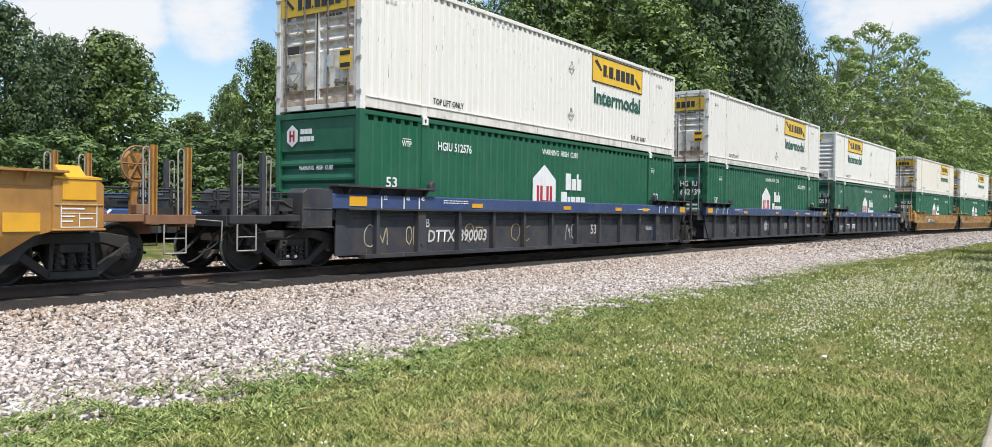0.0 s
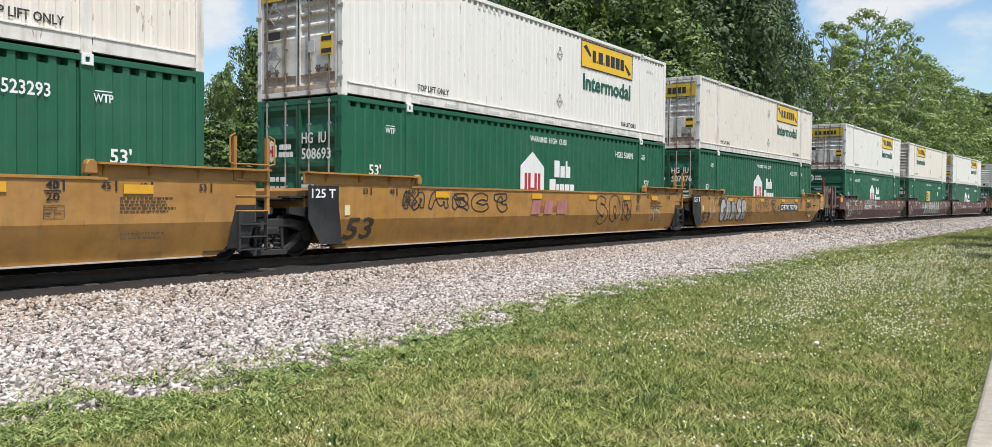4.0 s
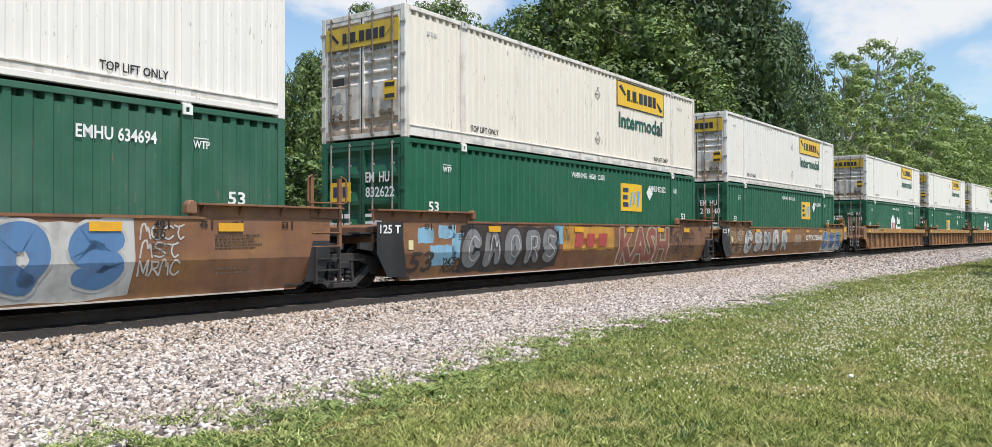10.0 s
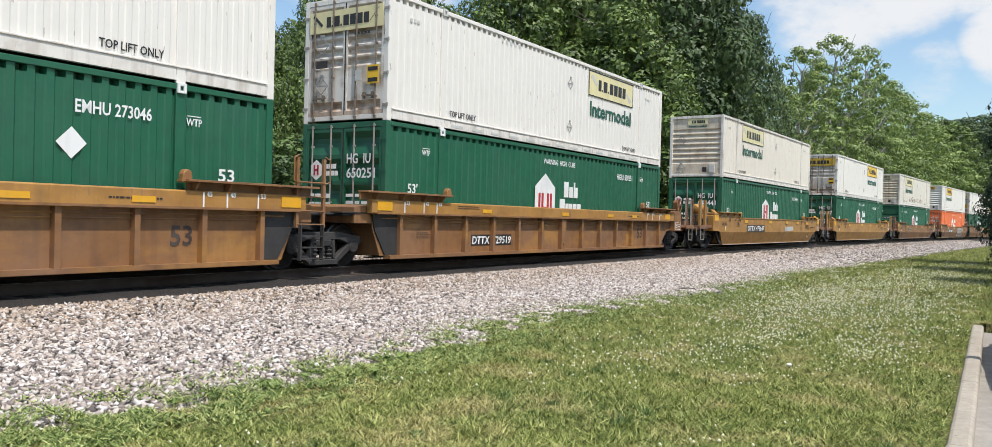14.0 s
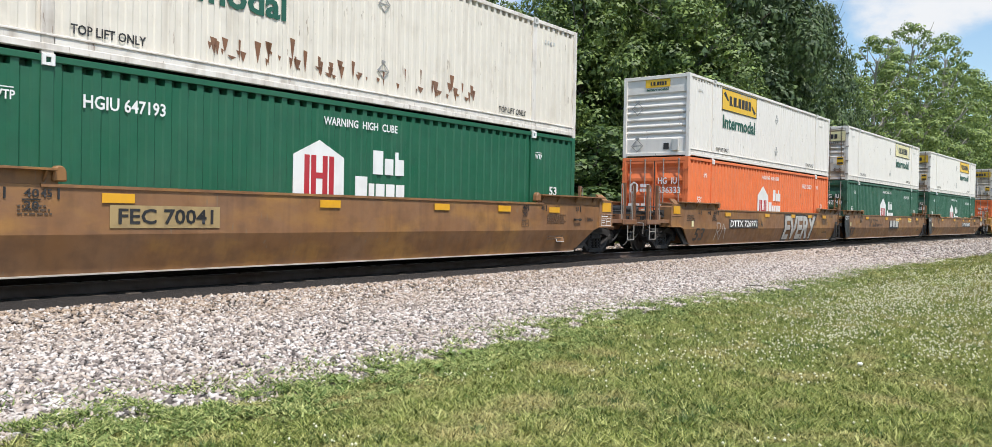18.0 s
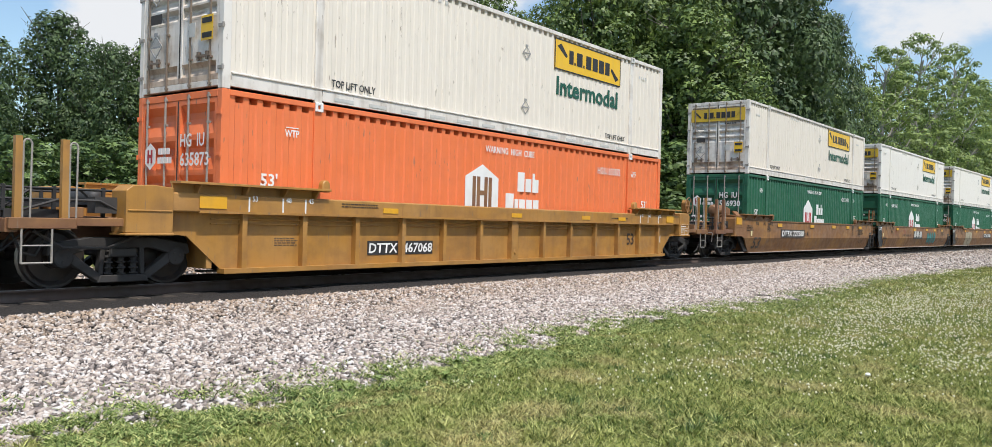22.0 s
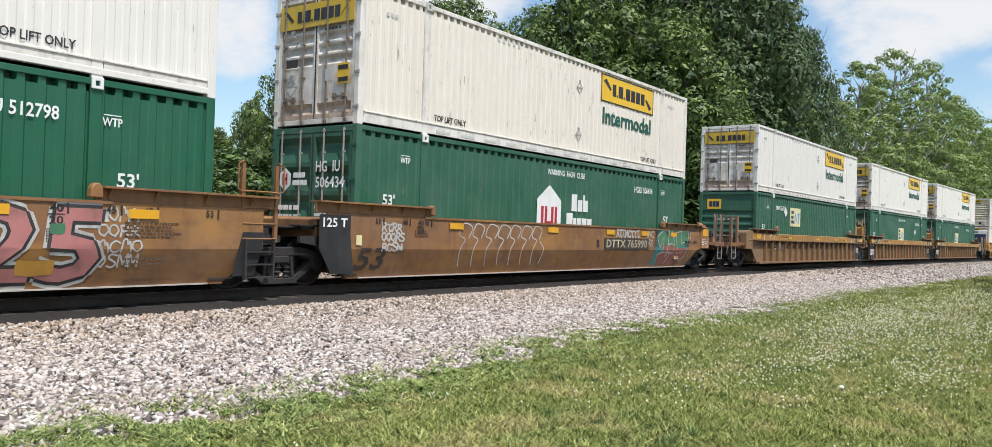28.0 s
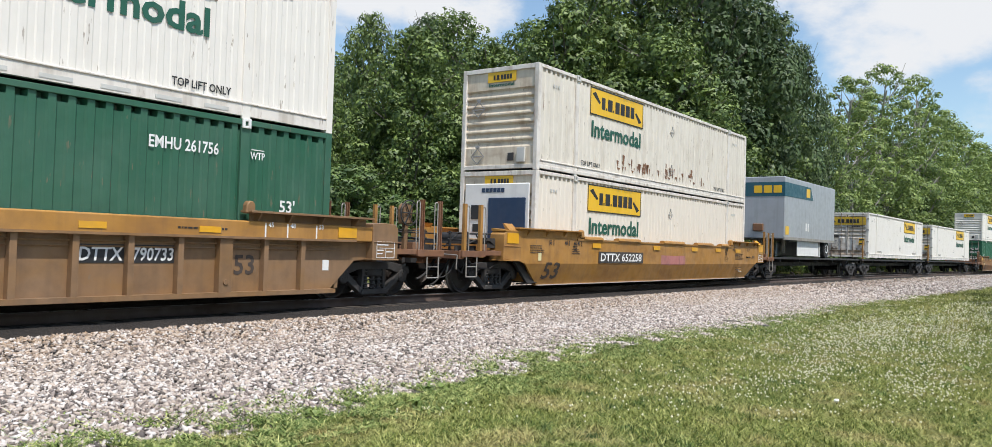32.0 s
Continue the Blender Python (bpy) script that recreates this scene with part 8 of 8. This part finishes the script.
for kind, az, dist, top, turn, wide in (
        ("oak", -20, 44, 12, 10, 0.9), ("oak", -25.6, 46, 11.8, 70, 0.95), ("maple", -31.2, 44, 10.9, 20, 1.05), ("oak", -28.2, 43, 10.4, 210, 0.8), ("maple", -36.0, 58, 6.2, 150, 1.0), 
        ("maple", -40.4, 50, 11.0, 40, 0.6), ("maple", -42.8, 47, 12.0, 100, 0.62), ("elm", -46.2, 54, 15.3, 200, 0.55), ("maple", -38.2, 62, 8.2, 250, 0.6), ("elm", -44.6, 60, 12.6, 20, 0.7),
        ("ash", -52.2, 60, 15.8, 30, 0.85), ("elm", -49.2, 50, 14.6, 300, 0.9), ("elm", -54.6, 54, 13.9, 60, 0.9), ("ash", -57.2, 70, 15.0, 10, 0.8), ("oak", -50.6, 66, 15.4, 75, 0.7),
        ("elm", -59.6, 56, 16.6, 120, 0.9), ("ash", -61.8, 60, 18.2, 80, 0.85), ("ash", -64.8, 62, 19.6, 190, 0.85), ("elm", -66.5, 52, 15.0, 240, 1.0), ("oak", -68.4, 60, 19.8, 280, 0.85),
        ("oak", -71.0, 62, 18.6, 330, 0.72), ("oak", -73.4, 66, 15.6, 45, 0.58), ("elm", -72.0, 54, 12.2, 15, 0.9), ("oak", -75.0, 72, 13.6, 140, 0.5), ("elm", -69.0, 48, 12.0, 75, 0.9),
        ("poplar", -78.3, 74, 11.4, 0, 1.0), ("poplar", -80.2, 80, 12.0, 60, 0.9), ("beech", -79.0, 84, 9.6, 110, 1.0), ("poplar", -82.0, 88, 11.2, 120, 0.9), ("beech", -77.0, 66, 9.2, 170, 0.8),
        ("beech", -82.9, 96, 9.4, 210, 0.9), ("beech", -84.2, 112, 8.2, 260, 1.0), ("beech", -85.4, 128, 7.0, 310, 1.2), ("elm", -81.0, 78, 7.2, 25, 1.3), ("elm", -86.5, 150, 6.6, 35, 1.4),
        ("beech", -83.6, 104, 6.2, 280, 1.4), ("oak", -87.4, 185, 6.6, 85, 1.4), ("oak", -88.6, 215, 6.8, 130, 1.5), ("elm", -86.9, 165, 5.4, 5, 1.5), ("oak", -89.8, 240, 6.6, 230, 1.5), ("oak", -91.0, 240, 6.4, 20, 1.5),
        ("shrub", -33.8, 39, 4.8, 0, 1.2), ("shrub", -37.5, 42, 5.0, 80, 1.3), ("shrub", -41.5, 42, 5.4, 160, 1.3), ("shrub", -45.0, 44, 5.2, 240, 1.4), ("shrub", -28.0, 38, 4.6, 300, 1.4), ("shrub", -23.5, 38, 4.4, 30, 1.4),
        ("shrub", -53.5, 48, 4.6, 120, 1.4), ("shrub", -57.0, 50, 5.2, 200, 1.4), ("shrub", -61.0, 50, 6.0, 10, 1.5), ("shrub", -65.0, 50, 6.4, 90, 1.5), ("shrub", -69.5, 52, 6.0, 170, 1.5), ("shrub", -73.5, 58, 5.5, 250, 1.5), ("shrub", -77.0, 64, 5.0, 330, 1.6), ("shrub", -80.0, 72, 4.6, 60, 1.6)):
    plant(kind, az, dist, top, turn, wide)
for k, (x, y, s, turn) in enumerate(((43.0, -1.7, 1.15, 0), (35.0, -2.5, 1.1, 120), (27.5, -3.3, 1.0, 240), (20.5, -4.6, 0.9, 60))):
    t = PROTO["cedar"] if k == 0 else copy_thing(PROTO["cedar"], Matrix())
    t.location, t.scale, t.rotation_euler = (x, y, GRASS_Z), (s * 0.66, s * 0.66, s), (0, 0, radians(turn))
    tagged(t, "dark evergreen beside the parking lot casting shade on the lawn")

# ---- the parking lot's edge ----
pavement = new("pavement", made("lot", lambda bm: prism(bm, [(-30, -40), (16.4, -40), (16.4, kerb_y(16.4)), (-14, kerb_y(-14)), (-30, kerb_y(-14))], -0.80, -0.59, "z")))
pavement.data.materials.append(PAVE)
tagged(pavement, "pale concrete parking surface with fallen leaves", "pavement", kind="structure")
lawn = new("lawn", made("lawn_slab", lambda bm: box(bm, 16.55, 300, -60, 0.30, -0.80, GRASS_Z - 0.012)))
lawn.data.materials.append(GRASS)
tagged(lawn, "shaded grass beyond the parking lot", "ground", kind="structure")


def kerb_piece(bm):
    prism(bm, [(0.0, -0.75), (0.0, -0.455), (0.02, -0.43), (0.15, -0.43), (0.172, -0.455), (0.185, -0.75)], 0.008, 2.992, "x")


kerb = tagged(new("kerb"), "worn beige concrete kerb beside the lawn", "kerb", kind="structure")
kp_me = made("kerb_piece", kerb_piece, 0.012)
for i in range(9):
    x = -11 + i * 3.0
    part("kerb_stone", kp_me, CONCRETE, kerb, m=pose(x, 0.20 + 0.012 * (x + 1.5 - 8) + 0.006 * math.sin(i * 5), 0.004 * math.sin(i * 3), 0, 0, 0.72))
for i in range(5):
    part("kerb_stone", kp_me, CONCRETE, kerb, m=pose(16.35, 0.20 - i * 3.0, 0, 0, 0, -90))


def leaf_pile():
    r = np.random.default_rng(9)
    n = 420
    x = np.concatenate([15.75 + 0.45 * r.random(260) ** 0.7 * 1.2, 9 + 7 * r.random(160)])
    y = np.concatenate([0.10 - 0.6 * r.random(260) ** 1.6, 0.1 - 0.8 * r.random(160) ** 1.5])
    z = np.full(n, -0.575) + np.concatenate([0.05 * r.random(260), np.zeros(160)])
    p = np.stack([x, y, z], 1)
    a = r.normal(size=(n, 3)) * np.array([1, 1, 0.4])
    a /= np.linalg.norm(a, axis=1, keepdims=True)
    b = np.cross(a, [0, 0, 1.0] + 0.3 * r.normal(size=(n, 3)))
    s = 0.045 * (0.6 + r.random(n))[:, None]
    return np.stack([p - a * s, p - b * s * 0.6, p + a * s, p + b * s * 0.6 + [0, 0, 0.01]], 1).reshape(-1, 3), np.arange(4 * n).reshape(n, 4)


tagged(new("fallen_leaves", bulk("fallen_leaves", *leaf_pile(), DRY_LEAF)), "dry brown leaves gathered against the kerb", "leaves", kind="stuff")


# ---- parked cars ----
def parked_car(m, body, label):
    c = tagged(new("parked_car"), label, "car")
    c.matrix_basis = m

    def shell(bm):
        low = [(-2.2, 0.30), (2.2, 0.30), (2.28, 0.55), (2.22, 0.85), (1.15, 1.0), (-2.05, 1.02), (-2.25, 0.85), (-2.27, 0.55)]
        prism(bm, low, -0.88, 0.88)

    def cabin(bm):
        b0 = [(1.2, -0.84, 0.98), (-1.95, -0.84, 1.0), (-1.95, 0.84, 1.0), (1.2, 0.84, 0.98)]
        t0 = [(0.35, -0.66, 1.52), (-1.45, -0.66, 1.52), (-1.45, 0.66, 1.52), (0.35, 0.66, 1.52)]
        q = [[bm.verts.new(p) for p in ring] for ring in (b0, t0)]
        for i in range(4):
            bm.faces.new((q[0][i], q[0][(i + 1) % 4], q[1][(i + 1) % 4], q[1][i]))
        bm.faces.new(q[1])
        bm.faces.new(q[0][::-1])

    part("body", made("car_shell", shell, 0.06), body, c, "rounded painted body")
    part("roof", made("car_roof", lambda bm: box(bm, -1.5, 0.4, -0.68, 0.68, 1.49, 1.55), 0.03), body, c)
    part("cabin_glass", made("car_cabin", cabin, 0.02), GLASS_DARK, c, "dark tinted windows")
    for s in (-1, 1):
        part("wing_mirror", made("car_mirror", lambda bm: box(bm, -0.10, 0.10, -0.11, 0.11, -0.08, 0.08), 0.03), BLACK, c, m=pose(0.85, s * 1.0, 1.05))
        part("headlight", made("car_light", lambda bm: box(bm, -0.05, 0.05, -0.2, 0.2, -0.08, 0.08), 0.02), CHROME, c, m=pose(2.22, s * 0.62, 0.70))
        part("tail_light", made("car_tail", lambda bm: box(bm, -0.04, 0.04, -0.16, 0.16, -0.12, 0.12), 0.02), RED_MARK, c, m=pose(-2.24, s * 0.68, 0.78))
        part("sill_trim", made("car_sill", lambda bm: box(bm, -1.3, 1.3, -0.01, 0.01, -0.04, 0.04)), BLACK, c, m=pose(0, s * 0.885, 0.36))
        for x in (-1.4, 1.4):
            w = part("wheel", made("car_wheel", lambda bm: lathe(bm, [(0.2, -0.11), (0.31, -0.11), (0.33, -0.07), (0.33, 0.07), (0.31, 0.11), (0.2, 0.11)], "y", 18)), RUBBER, c, m=pose(x, s * 0.80, 0.33))
            part("hubcap", made("car_hub", lambda bm: lathe(bm, [(0.05, -0.12), (0.19, -0.115), (0.21, -0.10), (0.21, 0.10), (0.19, 0.115), (0.05, 0.12)], "y", 14)), CHROME, w)
    return c


parked_car(pose(12.55, -1.13, -0.59, 0, 0, 180), CAR_SILVER, "silver car parked beside the concrete kerb")
for az, d, turn, m_, words in ((-54.9, 37, 5, CAR_SILVER, "white car parked beyond the tracks under trees"), (-51.2, 36, 4, CAR_NAVY, "dark blue car parked beyond the tracks under trees"), (-33.5, 33, 0, CAR_NAVY, "blue car parked beyond the tracks"), (-44.5, 35, 3, CAR_NAVY, "dark blue car parked beyond the tracks"), (-39.3, 34, 2, CAR_SILVER, "silver car parked beyond the tracks")):
    x, y = -math.sin(radians(az)) * d, math.cos(radians(az)) * d
    parked_car(pose(x, y, ground_z(y - track_y(x), x), 0, 0, turn), m_, words)
road = new("road", made("road_strip", lambda bm: box(bm, -60, 60, 25.6, 31.5, 0.30, 0.502)))
road.data.materials.append(ROAD)
tagged(road, "dark asphalt lane beyond the tracks", "road", kind="structure")


# ---- grass, clover and weeds ----
def tufts(x, y, k, seed):
    """An uneven 0..1 pattern of tufts, about 1/k metres across."""
    out = np.zeros(len(x))
    for i in range(5):
        a = 1.3 * i + seed
        f = k * (0.7 + 0.45 * i)
        out += np.sin(x * f * math.cos(a) + y * f * math.sin(a) + 1.7 * i) * np.sin(-x * f * math.sin(a) * 1.1 + y * f * math.cos(a) * 0.9 + 2.9 * i)
    return 0.5 + out / 5


def blades(n, x0, x1, v0, v1, height, width, seed, power=1.6, creeping=False):
    r = np.random.default_rng(seed)
    x = x0 + (x1 - x0) * r.random(n) ** power
    ty = np.array([track_y(a) for a in x])
    tv = np.array([toe(a) for a in x])
    v = v0 + (v1 - v0) * r.random(n)
    y = ty + v
    edge = v - (-7.15 + tv)
    patch = tufts(x, y, 4.0, seed)
    if creeping:   # runners and seedlings reaching in over the stones
        keep = (edge > -1.1) & (r.random(n) < np.exp(-np.maximum(edge, 0) / 0.24) * np.clip(1 + (edge + 0.4) / 0.7, 0, 1) * np.clip((patch - 0.28) * 4, 0, 1))
    else:
        keep = r.random(n) < np.clip(0.55 + patch, 0, 1) * np.clip(-edge / 0.35, 0, 1)
    keep &= (y > 0.42 + 0.012 * (x - 8)) | (x > 16.6)
    x, y, v = x[keep], y[keep], v[keep]
    n = len(x)
    a = r.random(n) * math.tau
    lean = (0.3 + 1.2 * r.random(n)) * np.where(r.random(n) < (0.8 if creeping else 0.4), 2.6, 1.0)
    h = height * (0.45 + 0.7 * r.random(n)) * (0.35 + 1.3 * tufts(x, y, 9.0, seed + 2))
    w = width * (0.7 + 0.6 * r.random(n))
    z0 = np.maximum(GRASS_Z - 0.02, np.interp(v, [p[0] for p in PROFILE], [p[1] for p in PROFILE]))
    p = np.stack([x, y, z0 + (0.028 if creeping else 0.0)], 1)
    side = np.stack([np.cos(a), np.sin(a), 0 * a], 1) * w[:, None]
    b = tufts(x, y, 3.0, seed + 5) * 4.0 + 2.6 * r.normal(size=n)
    tip = np.stack([np.cos(b) * lean * h, np.sin(b) * lean * h, h], 1)
    vv = np.stack([p - side, p + side, p + tip], 1).reshape(-1, 3)
    return vv, np.arange(3 * n).reshape(n, 3)


g1 = new("grass", bulk("grass", *blades(400000, 2.0, 30, -13.4, -6.9, 0.046, 0.0058, 11, 1.55), BLADES))
tagged(g1, "short mown grass with dry blades", "grass", kind="stuff")
g2 = new("grass", bulk("grass", *blades(110000, 22, 110, -14, -6.9, 0.12, 0.013, 12, 1.3), BLADES))
tagged(g2, "short mown grass farther along the track", "grass", kind="stuff")
g3 = new("creeping_grass", bulk("creeping_grass", *blades(330000, 1.8, 40, -8.3, -5.8, 0.032, 0.0095, 13, 1.4, True), LUSH))
g4 = new("grass", bulk("grass", *blades(60000, -9, 2.4, -13.0, -6.9, 0.05, 0.007, 14, 1.0), BLADES))
tagged(g4, "short mown grass beside the kerb", "grass", kind="stuff")
tagged(g3, "thin creeping grass spreading over the stones", "grass", kind="stuff")


def coarse_tufts(n, k):
    """Coarser, darker tufts of grass standing out of the mown lawn."""
    r = np.random.default_rng(31)
    cx, cv = 3.0 + 24 * r.random(n) ** 1.3, -12.6 + 5.2 * r.random(n)
    x = np.repeat(cx, k) + 0.055 * r.normal(size=n * k)
    cy = cv + np.array([track_y(a) for a in cx])
    y = np.repeat(cy, k) + 0.045 * r.normal(size=n * k)
    size = np.repeat(0.035 + 0.055 * r.random(n) ** 2, k) * (0.5 + 0.8 * r.random(n * k))
    ok = np.repeat((cy > 0.7 + 0.012 * (cx - 8)), k)
    x, y, size = x[ok], y[ok], size[ok]
    m = len(x)
    a, b = r.random(m) * math.tau, r.random(m) * math.tau
    p = np.stack([x, y, np.full(m, GRASS_Z - 0.015)], 1)
    side = np.stack([np.cos(a), np.sin(a), 0 * a], 1) * 0.0075
    tip = np.stack([np.cos(b) * 0.7, np.sin(b) * 0.7, 1 + 0 * b], 1) * size[:, None]
    return np.stack([p - side, p + side, p + tip], 1).reshape(-1, 3), np.arange(3 * m).reshape(m, 3)


tagged(new("coarse_grass", bulk("coarse_grass", *coarse_tufts(110, 60), LEAF_MID)), "coarse dark green tufts in the lawn", "grass", kind="stuff")


def clover():
    r = np.random.default_rng(21)
    x = [3.5 + 40 * r.random(9000) ** 0.95]
    y = [0.6 + 5.6 * r.random(9000)]
    for cx, cy, sx, sy, k in ((11.6, 2.75, 1.1, 0.28, 230), (11.4, 1.4, 1.0, 0.32, 240), (9.6, 3.2, 1.0, 0.3, 120), (15.0, 3.4, 2.4, 0.7, 900), (20.0, 3.6, 3.4, 0.8, 1100), (17.0, 1.6, 2.4, 0.5, 500), (26.0, 2.4, 5.0, 0.9, 1200), (34.0, 2.0, 6.0, 1.0, 700), (8.4, 3.8, 0.9, 0.3, 70)):
        x.append(cx + sx * r.normal(size=k))
        y.append(cy + sy * r.normal(size=k))
    own = np.array([noise.noise((a * 0.5, b * 0.9, 7.7)) for a, b in zip(x[0], y[0])]) > 0.16 + 0.3 * r.random(9000)
    x[0], y[0] = x[0][own], y[0][own]
    x, y = np.concatenate(x), np.concatenate(y)
    ok = (y > 0.5) & (y - np.array([track_y(a) for a in x]) < -7.4)
    x, y = x[ok], y[ok]
    n = len(x)
    s = 0.0105 * (0.7 + 0.7 * r.random(n)) * (1 + np.clip((x - 10) / 40, 0, 0.5))
    base = np.array([(1, 0, 0), (-1, 0, 0), (0, 1, 0), (0, -1, 0), (0, 0, 1), (0, 0, -1)], dtype=float)
    p = np.stack([x, y, np.full(n, GRASS_Z + 0.06)], 1)
    vv = (p[:, None] + base[None] * s[:, None, None]).reshape(-1, 3)
    f = np.array([(0, 2, 4), (2, 1, 4), (1, 3, 4), (3, 0, 4), (2, 0, 5), (1, 2, 5), (3, 1, 5), (0, 3, 5)])
    return vv, (f[None] + (np.arange(n) * 6)[:, None, None]).reshape(-1, 3)


tagged(new("clover_flowers", bulk("clover_flowers", *clover(), PETAL)), "small white clover heads scattered in the lawn", "flowers", kind="stuff")


def weed(x, y, z, s, seed, n=22):
    r = random.Random(seed)
    bm = bmesh.new()
    root = bm.verts.new((0, 0, 0))
    for i in range(n):
        a = r.random() * math.tau
        ln = s * (0.6 + 0.7 * r.random())
        up = 0.35 + 0.6 * r.random()
        w = 0.016 + 0.012 * r.random()
        d = Vector((math.cos(a), math.sin(a), 0))
        sd = Vector((-d.y, d.x, 0)) * w
        p1, p2 = d * ln * 0.5 + Vector((0, 0, ln * up * 0.8)), d * ln + Vector((0, 0, ln * up * 0.7))
        v = [bm.verts.new(q) for q in (p1 + sd, p1 - sd, p2)]
        bm.faces.new((root, v[0], v[1]))
        bm.faces.new((v[1], v[0], v[2]))
    ob = new("weed", finish(bm, "weed"))
    ob.data.materials.append(LEAF_MID)
    ob.location = (x, y, z)
    tagged(ob, "leafy green weed at the edge of the stones", "weed", "weeds along the ballast")


for i, (x, y, s) in enumerate(((5.35, 5.62, 0.10), (7.1, 5.75, 0.13), (7.3, 5.65, 0.11), (6.4, 5.3, 0.10), (5.9, 5.75, 0.07), (14.0, 1.2, 0.09), (10.6, 3.4, 0.08))):
    weed(x, y, GRASS_Z - 0.01, s, 40 + i)


def rock(x, y, z, s, seed, m_, label, name="stone"):
    bm = bmesh.new()
    bmesh.ops.create_icosphere(bm, subdivisions=2, radius=1)
    for v in bm.verts:
        k = 1 + 0.25 * noise.noise(v.co * 1.3 + Vector((seed, 0, 0)))
        v.co = Vector((v.co.x * s[0] * k, v.co.y * s[1] * k, v.co.z * s[2] * k))
    ob = new(name, finish(bm, name))
    ob.data.materials.append(m_)
    ob.matrix_basis = pose(x, y, z, 0, 0, seed * 40)
    tagged(ob, label, name)


rock(7.85, 6.45, -0.41, (0.15, 0.04, 0.03), 1, BARK, "dark splinter of tie wood on the stones", "wood_splinter")
rock(6.35, 6.05, -0.42, (0.05, 0.04, 0.03), 2, WHITE_MARK, "pale stone in the grass edge")
rock(18.8, 6.35, -0.39, (0.22, 0.03, 0.03), 3, BARK, "dark stick lying on the stones", "stick")
rock(9.6, 2.05, -0.40, (0.03, 0.03, 0.02), 4, WHITE_MARK, "pale scrap in the lawn", "scrap")


def motions():
    """The whole train runs along the track from +x to -x, and its wheels turn."""
    for ob, c, z, turn in MOVERS:
        walk(ob, [(t, track_pose(c - s, z, turn)) for t, s in RUN])
    first = WHEELSETS[0]
    rows, s_at = [], lambda t: float(np.interp(t, [q[0] for q in RUN], [q[1] for q in RUN]))
    for k in range(32 * FPS + 1):
        rows.append((k / FPS, pose(0, 0, 0, 0, -math.degrees(s_at(k / FPS) / 0.47) % 360, 0)))
    walk(first, rows)
    for w in WHEELSETS[1:]:
        w.rotation_mode = "QUATERNION"
        w.animation_data_create()
        w.animation_data.action = first.animation_data.action
        w.animation_data.action_slot = first.animation_data.action_slot


motions()
